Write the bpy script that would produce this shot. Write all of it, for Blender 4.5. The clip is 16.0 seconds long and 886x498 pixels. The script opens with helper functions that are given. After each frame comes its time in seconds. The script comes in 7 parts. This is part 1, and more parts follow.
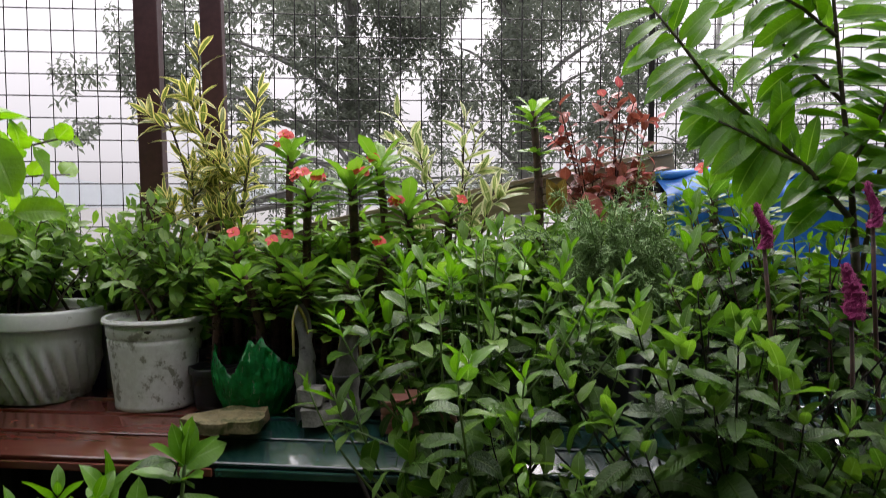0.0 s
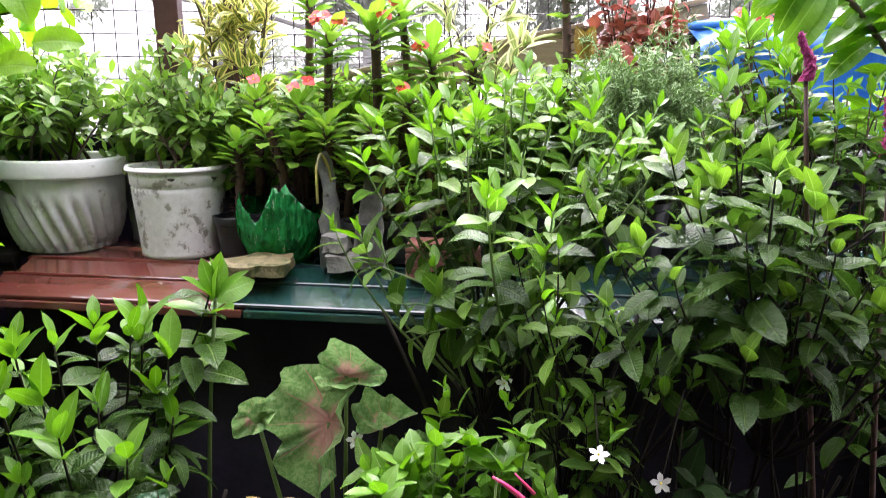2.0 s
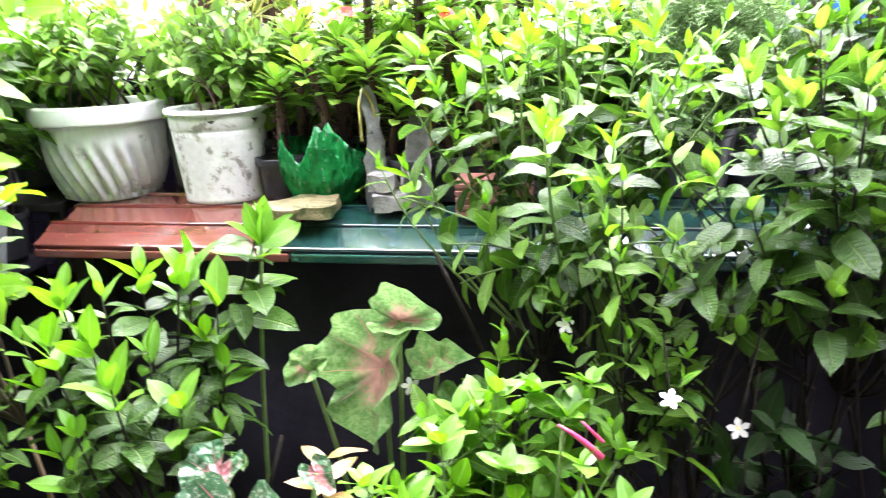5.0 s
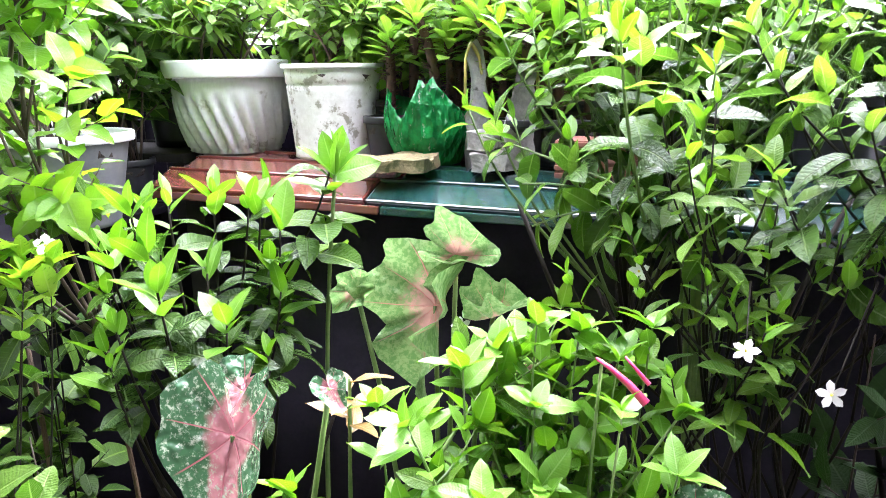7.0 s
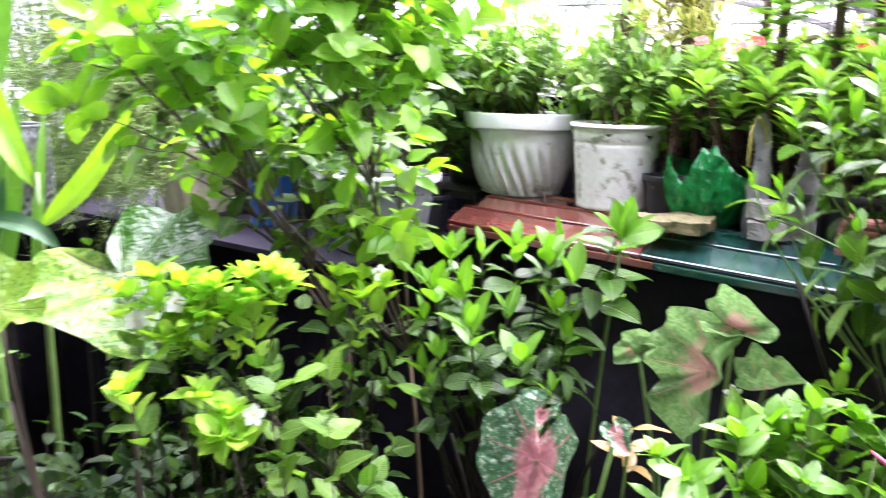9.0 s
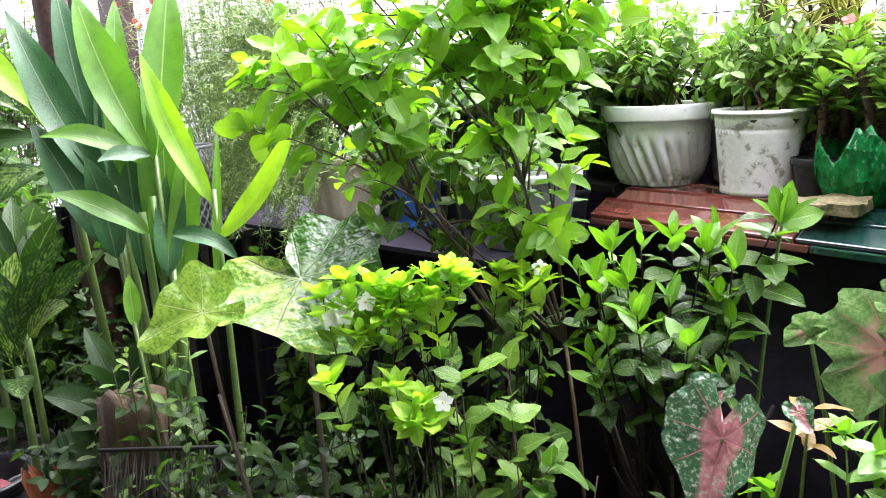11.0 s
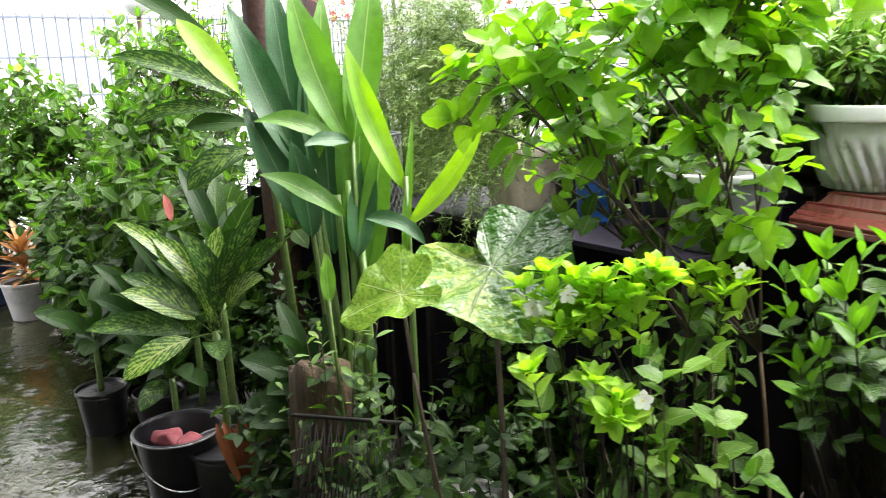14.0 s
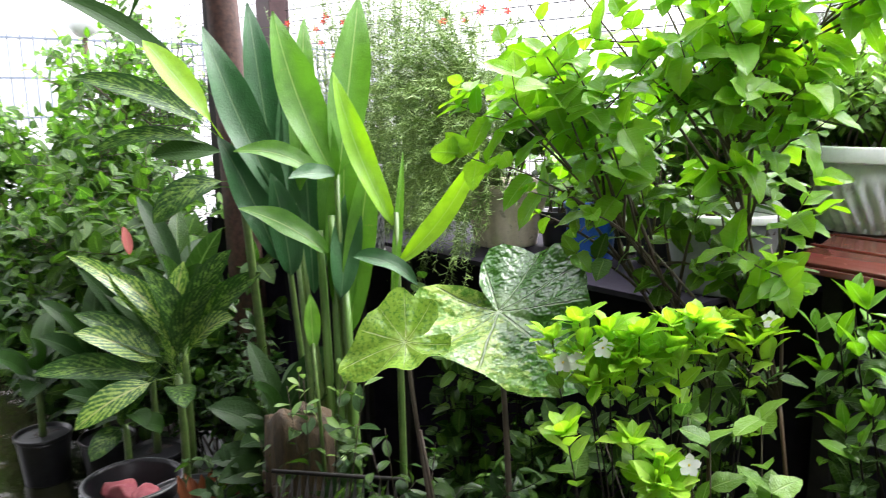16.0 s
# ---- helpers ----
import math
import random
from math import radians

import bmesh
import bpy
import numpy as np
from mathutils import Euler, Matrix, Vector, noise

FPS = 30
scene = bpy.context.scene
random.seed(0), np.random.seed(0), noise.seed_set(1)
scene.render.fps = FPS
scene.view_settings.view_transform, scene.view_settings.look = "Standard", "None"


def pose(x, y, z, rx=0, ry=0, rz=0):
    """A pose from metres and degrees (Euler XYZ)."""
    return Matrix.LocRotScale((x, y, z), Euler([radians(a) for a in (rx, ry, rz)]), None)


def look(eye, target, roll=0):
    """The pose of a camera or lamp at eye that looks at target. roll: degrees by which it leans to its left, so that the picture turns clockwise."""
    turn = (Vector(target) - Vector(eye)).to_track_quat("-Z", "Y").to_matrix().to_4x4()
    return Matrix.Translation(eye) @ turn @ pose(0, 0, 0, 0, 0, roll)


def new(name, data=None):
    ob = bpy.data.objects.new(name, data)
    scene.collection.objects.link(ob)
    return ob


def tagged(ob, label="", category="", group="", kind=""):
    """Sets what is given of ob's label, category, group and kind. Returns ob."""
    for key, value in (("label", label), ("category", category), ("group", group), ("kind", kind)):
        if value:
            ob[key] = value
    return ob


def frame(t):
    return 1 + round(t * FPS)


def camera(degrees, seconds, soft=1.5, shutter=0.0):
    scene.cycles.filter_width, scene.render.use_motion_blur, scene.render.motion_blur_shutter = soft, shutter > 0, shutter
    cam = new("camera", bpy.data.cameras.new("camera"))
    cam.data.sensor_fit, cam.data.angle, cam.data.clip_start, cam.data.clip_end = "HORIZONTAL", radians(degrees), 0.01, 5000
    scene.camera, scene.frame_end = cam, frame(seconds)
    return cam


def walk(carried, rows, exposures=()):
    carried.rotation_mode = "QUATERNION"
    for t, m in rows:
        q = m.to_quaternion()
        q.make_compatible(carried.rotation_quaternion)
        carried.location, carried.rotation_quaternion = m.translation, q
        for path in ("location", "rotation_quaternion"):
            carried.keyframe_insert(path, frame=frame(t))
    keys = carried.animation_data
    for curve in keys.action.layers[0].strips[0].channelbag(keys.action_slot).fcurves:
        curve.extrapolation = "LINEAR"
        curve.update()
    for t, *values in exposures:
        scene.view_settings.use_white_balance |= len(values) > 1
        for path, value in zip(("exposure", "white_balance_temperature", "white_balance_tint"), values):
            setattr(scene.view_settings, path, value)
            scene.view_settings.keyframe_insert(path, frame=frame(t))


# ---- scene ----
EXPOSURES = [(0.0, 0.80, 6500, 19.0), (1.0, 1.45, 6300, 27.0), (1.5, 1.83, 6300, 27.0), (2.0, 2.48, 6300, 27.0), (2.5, 3.03, 6150, 23.0), (3.0, 3.33, 6150, 23.0), (3.5, 3.48, 6150, 23.0), (4.5, 3.73, 6150, 23.0), (5.0, 3.78, 6150, 23.0), (7.3, 3.86, 5950, 29.0), (8.0, 3.76, 5950, 29.0), (8.5, 3.46, 5950, 29.0), (9.2, 3.36, 5950, 29.0), (11.5, 2.76, 6400, 18.0), (12.5, 2.52, 6800, 10.0), (13.0, 2.48, 6800, 10.0), (13.5, 2.80, 6800, 10.0), (14.0, 2.68, 6600, 13.0), (15.0, 2.84, 6400, 14.0), (15.5, 2.76, 6300, 15.0), (16.0, 2.53, 6300, 15.0)]
# ---- camera ----
cam = camera(59.74, 16.0, soft=0.5, shutter=0.5)
PATH = [
    (0.0, (-0.015, -0.060, 1.545), (-0.015, 1.937, 1.430), -0.29),
    (0.5, (-0.018, -0.057, 1.510), (-0.010, 1.935, 1.332), -0.02),
    (1.0, (-0.026, -0.054, 1.496), (-0.008, 1.930, 1.242), -0.75),
    (1.5, (-0.035, -0.058, 1.479), (-0.040, 1.915, 1.151), 0.01),
    (2.0, (-0.035, -0.056, 1.469), (-0.072, 1.902, 1.063), -0.01),
    (2.5, (-0.034, -0.049, 1.457), (-0.078, 1.893, 0.981), 0.42),
    (3.0, (-0.029, -0.047, 1.450), (-0.110, 1.879, 0.916), 0.54),
    (3.5, (-0.032, -0.056, 1.450), (-0.223, 1.863, 0.922), -0.33),
    (4.0, (-0.027, -0.060, 1.443), (-0.294, 1.850, 0.914), -0.68),
    (4.5, (-0.034, -0.019, 1.442), (-0.158, 1.895, 0.878), -0.13),
    (5.0, (-0.048, 0.003, 1.457), (-0.204, 1.916, 0.894), -2.56),
    (5.2, (-0.032, 0.003, 1.459), (-0.332, 1.907, 0.925), -2.16),
    (7.3, (0.067, 0.082, 1.289), (-0.525, 1.940, 0.849), -1.12),
    (7.5, (0.062, 0.071, 1.295), (-0.557, 1.924, 0.868), -1.49),
    (8.0, (0.054, 0.035, 1.323), (-0.769, 1.809, 0.903), 0.12),
    (8.5, (0.059, -0.022, 1.358), (-0.921, 1.666, 0.921), 0.75),
    (9.0, (0.058, -0.088, 1.393), (-1.061, 1.515, 0.970), 1.30),
    (9.2, (0.051, -0.115, 1.397), (-1.135, 1.441, 0.980), 1.99),
    (11.3, (0.024, -0.215, 1.426), (-1.332, 1.193, 1.002), -3.90),
    (11.5, (0.010, -0.223, 1.445), (-1.369, 1.168, 1.040), -4.58),
    (12.0, (0.025, -0.251, 1.439), (-1.481, 0.997, 1.022), -5.20),
    (12.5, (0.044, -0.249, 1.429), (-1.470, 1.004, 1.060), -3.46),
    (13.0, (0.066, -0.255, 1.413), (-1.459, 0.958, 0.964), -1.63),
    (13.5, (0.056, -0.268, 1.418), (-1.505, 0.911, 1.002), -1.18),
    (14.0, (-0.017, -0.289, 1.425), (-1.597, 0.856, 0.986), -2.20),
    (14.5, (-0.066, -0.293, 1.419), (-1.678, 0.803, 0.974), -2.50),
    (15.0, (-0.096, -0.298, 1.427), (-1.729, 0.768, 0.986), -3.20),
    (15.5, (-0.124, -0.302, 1.428), (-1.721, 0.837, 1.035), -2.82),
    (16.0, (-0.182, -0.314, 1.430), (-1.680, 0.959, 1.062), -0.86),
]
walk(cam, [(t, look(e, g, r)) for t, e, g, r in PATH], EXPOSURES)
# ---- end camera ----

# ---- light ----
SUN_EL, SUN_AZ = radians(54), radians(8)
world = bpy.data.worlds.new("overcast_sky")
scene.world = world
world.use_nodes = True
wn, wl = world.node_tree.nodes, world.node_tree.links
wn.clear()
w_out, w_bg = wn.new("ShaderNodeOutputWorld"), wn.new("ShaderNodeBackground")
w_sky, w_hsv = wn.new("ShaderNodeTexSky"), wn.new("ShaderNodeHueSaturation")
w_mix = wn.new("ShaderNodeMix")
w_mix.data_type = "RGBA"
w_sky.sky_type, w_sky.sun_disc = "NISHITA", False
w_sky.sun_elevation, w_sky.sun_rotation = SUN_EL, SUN_AZ
w_sky.dust_density, w_sky.air_density = 4.0, 1.0
w_hsv.inputs["Saturation"].default_value = 0.12
w_mix.inputs["Factor"].default_value = 0.75
w_mix.inputs["B"].default_value = (8.7, 8.7, 8.85, 1)   # an even cloud cover
w_bg.inputs["Strength"].default_value = 0.12
wl.new(w_sky.outputs[0], w_hsv.inputs["Color"])
wl.new(w_hsv.outputs[0], w_mix.inputs["A"])
w_tc, w_sep = wn.new("ShaderNodeTexCoord"), wn.new("ShaderNodeSeparateXYZ")
w_grad, w_mul = wn.new("ShaderNodeMapRange"), wn.new("ShaderNodeVectorMath")     # an overcast sky is dimmer towards the horizon
w_grad.inputs[1].default_value, w_grad.inputs[2].default_value = 0.0, 1.0
w_grad.inputs[3].default_value, w_grad.inputs[4].default_value = 0.42, 1.5
w_mul.operation = "SCALE"
wl.new(w_tc.outputs["Generated"], w_sep.inputs[0]), wl.new(w_sep.outputs[2], w_grad.inputs[0])
wl.new(w_mix.outputs["Result"], w_mul.inputs[0]), wl.new(w_grad.outputs[0], w_mul.inputs["Scale"])
wl.new(w_mul.outputs[0], w_bg.inputs["Color"])
wl.new(w_bg.outputs[0], w_out.inputs[0])
sun = new("sun", bpy.data.lights.new("sun", "SUN"))
sun.data.energy, sun.data.angle, sun.data.color = 2.4, radians(50), (1, 0.98, 0.94)
sun.matrix_world = look((9 * math.sin(SUN_AZ) * math.cos(SUN_EL), 9 * math.cos(SUN_AZ) * math.cos(SUN_EL), 9 * math.sin(SUN_EL)), (0, 0, 0))


# ---- materials ----
class Mat:
    """A node material with a few short ways to add nodes."""

    def __init__(self, name, rough=0.5, metal=0.0, spec=0.5):
        self.m = bpy.data.materials.new(name)
        self.m.use_nodes = True
        self.n, self.l = self.m.node_tree.nodes, self.m.node_tree.links
        self.p = self.n["Principled BSDF"]
        self.p.inputs["Roughness"].default_value = rough
        self.p.inputs["Metallic"].default_value = metal
        self.p.inputs["Specular IOR Level"].default_value = spec

    def put(self, v, sock):
        if isinstance(v, (int, float)):
            sock.default_value = v
        elif isinstance(v, tuple):
            sock.default_value = v if len(v) == 4 or sock.type == "VECTOR" else (*v, 1)
        else:
            self.l.new(v, sock)

    def math(self, op, a, b=0.0, c=0.0, clamp=False):
        k = self.n.new("ShaderNodeMath")
        k.operation, k.use_clamp = op, clamp
        for v, s in zip((a, b, c), k.inputs):
            self.put(v, s)
        return k.outputs[0]

    def mix(self, f, a, b):
        k = self.n.new("ShaderNodeMix")
        k.data_type = "RGBA"
        self.put(f, k.inputs["Factor"]), self.put(a, k.inputs["A"]), self.put(b, k.inputs["B"])
        return k.outputs["Result"]

    def ramp(self, f, a, b):
        k = self.n.new("ShaderNodeMapRange")
        k.interpolation_type = "SMOOTHSTEP"
        for i, v in ((0, f), (1, a), (2, b)):
            self.put(v, k.inputs[i])
        return k.outputs[0]

    def noise(self, scale, detail=4, rough=0.6, space="Object", stretch=None):
        tc = self.n.new("ShaderNodeTexCoord")
        v = tc.outputs[space]
        if stretch:
            mp = self.n.new("ShaderNodeMapping")
            mp.inputs["Scale"].default_value = stretch
            self.l.new(v, mp.inputs[0])
            v = mp.outputs[0]
        k = self.n.new("ShaderNodeTexNoise")
        k.inputs["Scale"].default_value, k.inputs["Detail"].default_value, k.inputs["Roughness"].default_value = scale, detail, rough
        self.l.new(v, k.inputs["Vector"])
        return k.outputs["Fac"]

    def uv(self):
        tc, s = self.n.new("ShaderNodeTexCoord"), self.n.new("ShaderNodeSeparateXYZ")
        self.l.new(tc.outputs["UV"], s.inputs[0])
        return s.outputs[0], s.outputs[1]

    def rand(self):
        o, g = self.n.new("ShaderNodeObjectInfo"), self.n.new("ShaderNodeNewGeometry")
        return self.math("FRACT", self.math("ADD", o.outputs["Random"], g.outputs["Random Per Island"]))

    def base(self, v):
        self.put(v, self.p.inputs["Base Color"])

    def rough(self, v):
        self.put(v, self.p.inputs["Roughness"])

    def bump(self, h, strength=0.3, dist=0.002):
        k = self.n.new("ShaderNodeBump")
        k.inputs["Strength"].default_value, k.inputs["Distance"].default_value = strength, dist
        self.l.new(h, k.inputs["Height"])
        self.l.new(k.outputs[0], self.p.inputs["Normal"])
        return k.outputs[0]

    def translucent(self, colour, part, normal=None):
        t, m = self.n.new("ShaderNodeBsdfTranslucent"), self.n.new("ShaderNodeMixShader")
        self.put(colour, t.inputs["Color"])
        m.inputs[0].default_value = part
        self.l.new(self.p.outputs[0], m.inputs[1]), self.l.new(t.outputs[0], m.inputs[2])
        self.l.new(m.outputs[0], self.n["Material Output"].inputs[0])


def surface(name, a, b, scale=12, rough=0.5, bump=0.3, dist=0.002, metal=0.0, spots=None, spot_scale=40, spot_from=0.6, stretch=None, fine=9, spec=0.5):
    """Two tones, broad and fine, with stains of a third."""
    m = Mat(name, rough, metal, spec)
    n1, n2 = m.noise(scale, 5, 0.6, stretch=stretch), m.noise(scale * fine, 3, 0.7, stretch=stretch)
    f = m.math("ADD", m.math("MULTIPLY", n1, 0.65), m.math("MULTIPLY", n2, 0.35))
    col = m.mix(m.ramp(f, 0.36, 0.64), a, b)
    if spots:
        col = m.mix(m.ramp(m.noise(spot_scale, 4, 0.7), spot_from, spot_from + 0.1), col, spots)
    m.base(col)
    m.rough(m.math("MULTIPLY_ADD", n2, 0.3, rough - 0.15, clamp=True))
    m.bump(f, bump, dist)
    return m.m


def leaf_mat(name, a, b, vein=None, patch=None, patch_amount=0.5, rib=0.05, veins=9.0, rough=0.32, trans=0.3, edge=None, streak=None, slant=0.5, bump=0.32, glow=1.4, wear=None, spec=0.42, coat=0.15, line=0.22):
    """Leaf: two greens from leaf to leaf, midrib, side veins, patches, a margin."""
    m = Mat(name, rough, 0.0, spec)
    u, v = m.uv()
    side = m.math("MULTIPLY", m.math("ABSOLUTE", m.math("SUBTRACT", u, 0.5)), 2.0)
    col = m.mix(m.rand(), a, b)
    col = m.mix(m.math("MULTIPLY", m.ramp(m.noise(25, 3), 0.4, 0.7), 0.35), col, tuple(0.55 * c for c in a))
    wave = m.math("SINE", m.math("MULTIPLY", m.math("SUBTRACT", v, m.math("MULTIPLY", side, slant * 0.25)), veins * 6.283))
    if patch:
        blot = m.math("ADD", m.noise(70, 3, 0.7), m.math("MULTIPLY", wave, 0.10))
        col = m.mix(m.ramp(blot, 1.0 - patch_amount - 0.06, 1.0 - patch_amount + 0.06), col, patch)
    if streak:
        broken = m.math("ADD", m.math("MULTIPLY", wave, 0.28), m.math("MULTIPLY_ADD", m.noise(48, 4, 0.75), 6.0, -2.9))
        st = m.math("MULTIPLY", m.ramp(broken, -0.1, 0.9), m.ramp(side, 0.95, 0.5))
        col = m.mix(m.math("MULTIPLY", st, 0.85), col, streak)
    if edge:
        e = m.ramp(m.math("ADD", side, m.math("MULTIPLY_ADD", m.noise(90, 2), 0.5, -0.25)), 0.42, 0.62)
        col = m.mix(e, col, edge)
    rb = m.ramp(side, rib * 2.0, rib * 0.5)
    if vein:
        ln = m.ramp(wave, 0.93, 0.995)
        col = m.mix(m.math("MAXIMUM", m.math("MULTIPLY", rb, 0.8), m.math("MULTIPLY", ln, line)), col, vein)
    if wear:
        col = m.mix(m.ramp(m.noise(35, 4, 0.75), 0.66, 0.74), col, wear)
    m.p.inputs["Coat Weight"].default_value, m.p.inputs["Coat Roughness"].default_value = coat, 0.12   # rain film
    m.base(col)
    h = m.math("ADD", m.math("MULTIPLY", m.math("ABSOLUTE", wave), 0.28), m.math("MULTIPLY_ADD", m.noise(150, 3), 2.2, m.math("MULTIPLY", rb, -1.0)))
    m.bump(h, min(1.0, bump * 1.4), 0.002)
    bright = m.n.new("ShaderNodeHueSaturation")
    bright.inputs["Value"].default_value, bright.inputs["Saturation"].default_value = glow, 1.1
    bright.inputs["Hue"].default_value = 0.5
    m.l.new(col, bright.inputs["Color"])
    m.translucent(bright.outputs[0], trans)
    return m.m


M = {}
M["leaf_dark"] = leaf_mat("leaf_dark", (0.026, 0.066, 0.012), (0.07, 0.16, 0.02), (0.13, 0.22, 0.06), rough=0.25, trans=0.34, bump=0.6, veins=7, line=0.2, spec=0.36, coat=0.1, wear=(0.09, 0.12, 0.02))
M["leaf_mid"] = leaf_mat("leaf_mid", (0.06, 0.15, 0.02), (0.155, 0.295, 0.038), (0.22, 0.36, 0.09), rough=0.32, trans=0.42, bump=0.5, line=0.2, spec=0.34, coat=0.1, veins=7)
M["leaf_young"] = leaf_mat("leaf_young", (0.105, 0.265, 0.022), (0.145, 0.325, 0.034), (0.2, 0.38, 0.08), rough=0.34, trans=0.42, glow=1.2, bump=0.2)
M["leaf_hib"] = leaf_mat("leaf_hib", (0.18, 0.40, 0.036), (0.27, 0.50, 0.052), (0.27, 0.46, 0.09), rough=0.3, trans=0.5, glow=1.25, veins=6)
M["leaf_lime"] = leaf_mat("leaf_lime", (0.28, 0.52, 0.045), (0.40, 0.63, 0.08), (0.44, 0.62, 0.12), patch=(0.12, 0.33, 0.03), patch_amount=0.33, rough=0.34, trans=0.5)
M["leaf_soursop"] = leaf_mat("leaf_soursop", (0.085, 0.22, 0.02), (0.16, 0.35, 0.036), (0.28, 0.46, 0.08), rough=0.28, trans=0.54, glow=1.4, veins=11)
M["leaf_small"] = leaf_mat("leaf_small", (0.12, 0.235, 0.055), (0.22, 0.355, 0.08), (0.12, 0.22, 0.06), rough=0.3, trans=0.35)
M["leaf_hedge"] = leaf_mat("leaf_hedge", (0.030, 0.085, 0.012), (0.075, 0.165, 0.022), (0.18, 0.33, 0.06), rough=0.45, trans=0.45, spec=0.25, coat=0.04)
M["leaf_croton"] = leaf_mat("leaf_croton", (0.12, 0.2, 0.04), (0.2, 0.26, 0.06), (0.4, 0.42, 0.1), edge=(0.82, 0.76, 0.30), rough=0.36, trans=0.36)
M["leaf_pale"] = leaf_mat("leaf_pale", (0.16, 0.26, 0.07), (0.28, 0.36, 0.12), (0.5, 0.52, 0.25), edge=(0.62, 0.62, 0.36), rough=0.35, trans=0.3)
M["leaf_red"] = leaf_mat("leaf_red", (0.20, 0.055, 0.04), (0.36, 0.12, 0.085), (0.36, 0.14, 0.1), rough=0.32, trans=0.28, glow=1.1)
M["leaf_pink"] = leaf_mat("leaf_pink", (0.48, 0.12, 0.13), (0.55, 0.2, 0.17), (0.5, 0.3, 0.2), rough=0.35, trans=0.3)
M["leaf_euph"] = leaf_mat("leaf_euph", (0.14, 0.31, 0.04), (0.24, 0.42, 0.06), (0.22, 0.34, 0.08), rough=0.34, trans=0.36, veins=5)
# Darkened green for undergrowth: the shade it stands in is put into the colour.
M["leaf_shade"] = leaf_mat("leaf_shade", (0.013, 0.042, 0.008), (0.028, 0.074, 0.013), (0.04, 0.09, 0.025), spec=0.22, coat=0.05, rough=0.5, trans=0.2)
M["leaf_canna"] = leaf_mat("leaf_canna", (0.07, 0.20, 0.024), (0.14, 0.32, 0.04), (0.3, 0.45, 0.12), rough=0.3, trans=0.4, veins=26, slant=2.2, bump=0.3, rib=0.03, line=0.2, wear=(0.2, 0.26, 0.06))
M["leaf_canna_blue"] = leaf_mat("leaf_canna_blue", (0.026, 0.095, 0.034), (0.05, 0.15, 0.046), (0.14, 0.24, 0.11), rough=0.36, trans=0.22, veins=24, slant=2.2, bump=0.3, rib=0.03, line=0.2, glow=1.2)
# Lit copy of leaf_canna: light on the leaf is put into its colour.
M["leaf_canna_lit"] = leaf_mat("leaf_canna_lit", (0.22, 0.46, 0.03), (0.28, 0.52, 0.04), (0.34, 0.55, 0.12), rough=0.3, trans=0.5, veins=24, slant=2.2, bump=0.3, rib=0.03, line=0.18)
M["leaf_dieff"] = leaf_mat("leaf_dieff", (0.012, 0.045, 0.008), (0.024, 0.072, 0.012), (0.07, 0.13, 0.035), spec=0.25, coat=0.08, streak=(0.15, 0.26, 0.045), patch=(0.04, 0.11, 0.016), patch_amount=0.40, rough=0.42, trans=0.2, veins=8, slant=1.6)
# Lit copy of leaf_dieff: real streaks, all tones brightened to imitate light.
M["leaf_dieff_lit"] = leaf_mat("leaf_dieff_lit", (0.03, 0.10, 0.014), (0.05, 0.14, 0.02), (0.4, 0.45, 0.15), streak=(0.27, 0.42, 0.075), patch=(0.24, 0.38, 0.065), patch_amount=0.44, rough=0.28, trans=0.28, veins=8, slant=1.6)
M["leaf_rust"] = leaf_mat("leaf_rust", (0.20, 0.06, 0.025), (0.30, 0.10, 0.04), (0.34, 0.15, 0.07), rough=0.6, trans=0.1)
M["leaf_tan"] = leaf_mat("leaf_tan", (0.34, 0.15, 0.05), (0.46, 0.24, 0.09), (0.5, 0.3, 0.12), rough=0.55, trans=0.15)
M["leaf_copper"] = leaf_mat("leaf_copper", (0.20, 0.13, 0.03), (0.28, 0.19, 0.05), (0.4, 0.3, 0.1), rough=0.4, trans=0.3)
M["needle"] = surface("needle", (0.15, 0.25, 0.05), (0.24, 0.36, 0.085), rough=0.55, bump=0.0)
M["needle_dark"] = surface("needle_dark", (0.19, 0.32, 0.11), (0.27, 0.42, 0.16), rough=0.55, bump=0.0)
# Rain haze is put into the colour: distant leaves greyed and paled.
M["tree_haze"] = leaf_mat("tree_haze", (0.17, 0.20, 0.16), (0.25, 0.28, 0.22), rough=0.8, trans=0.5, glow=1.1)
M["stem_green"] = surface("stem_green", (0.07, 0.14, 0.03), (0.13, 0.2, 0.05), 40, 0.45)
M["stem_canna"] = surface("stem_canna", (0.10, 0.21, 0.04), (0.17, 0.30, 0.07), 30, 0.35, 0.3, stretch=(1, 1, 0.15))
M["stem_brown"] = surface("stem_brown", (0.04, 0.03, 0.02), (0.09, 0.065, 0.045), 40, 0.6, 0.6, stretch=(1, 1, 0.3))
M["stem_thorny"] = surface("stem_thorny", (0.04, 0.02, 0.016), (0.10, 0.045, 0.035), 60, 0.6, 0.8)
# Near-black stems: the shade inside the bushes is put into their colour.
M["stem_shade"] = surface("stem_shade", (0.008, 0.007, 0.005), (0.018, 0.015, 0.01), 40, 0.7, 0.5, spec=0.15)
# Distant bark paled the same way to imitate haze.
M["bark_haze"] = surface("bark_haze", (0.2, 0.2, 0.19), (0.27, 0.27, 0.26), 6, 0.8, 0.6, 0.02)
M["petal_white"] = surface("petal_white", (0.85, 0.86, 0.82), (0.78, 0.8, 0.76), 30, 0.45, 0.1)
M["petal_red"] = surface("petal_red", (0.58, 0.035, 0.028), (0.68, 0.085, 0.06), 60, 0.45, 0.1)
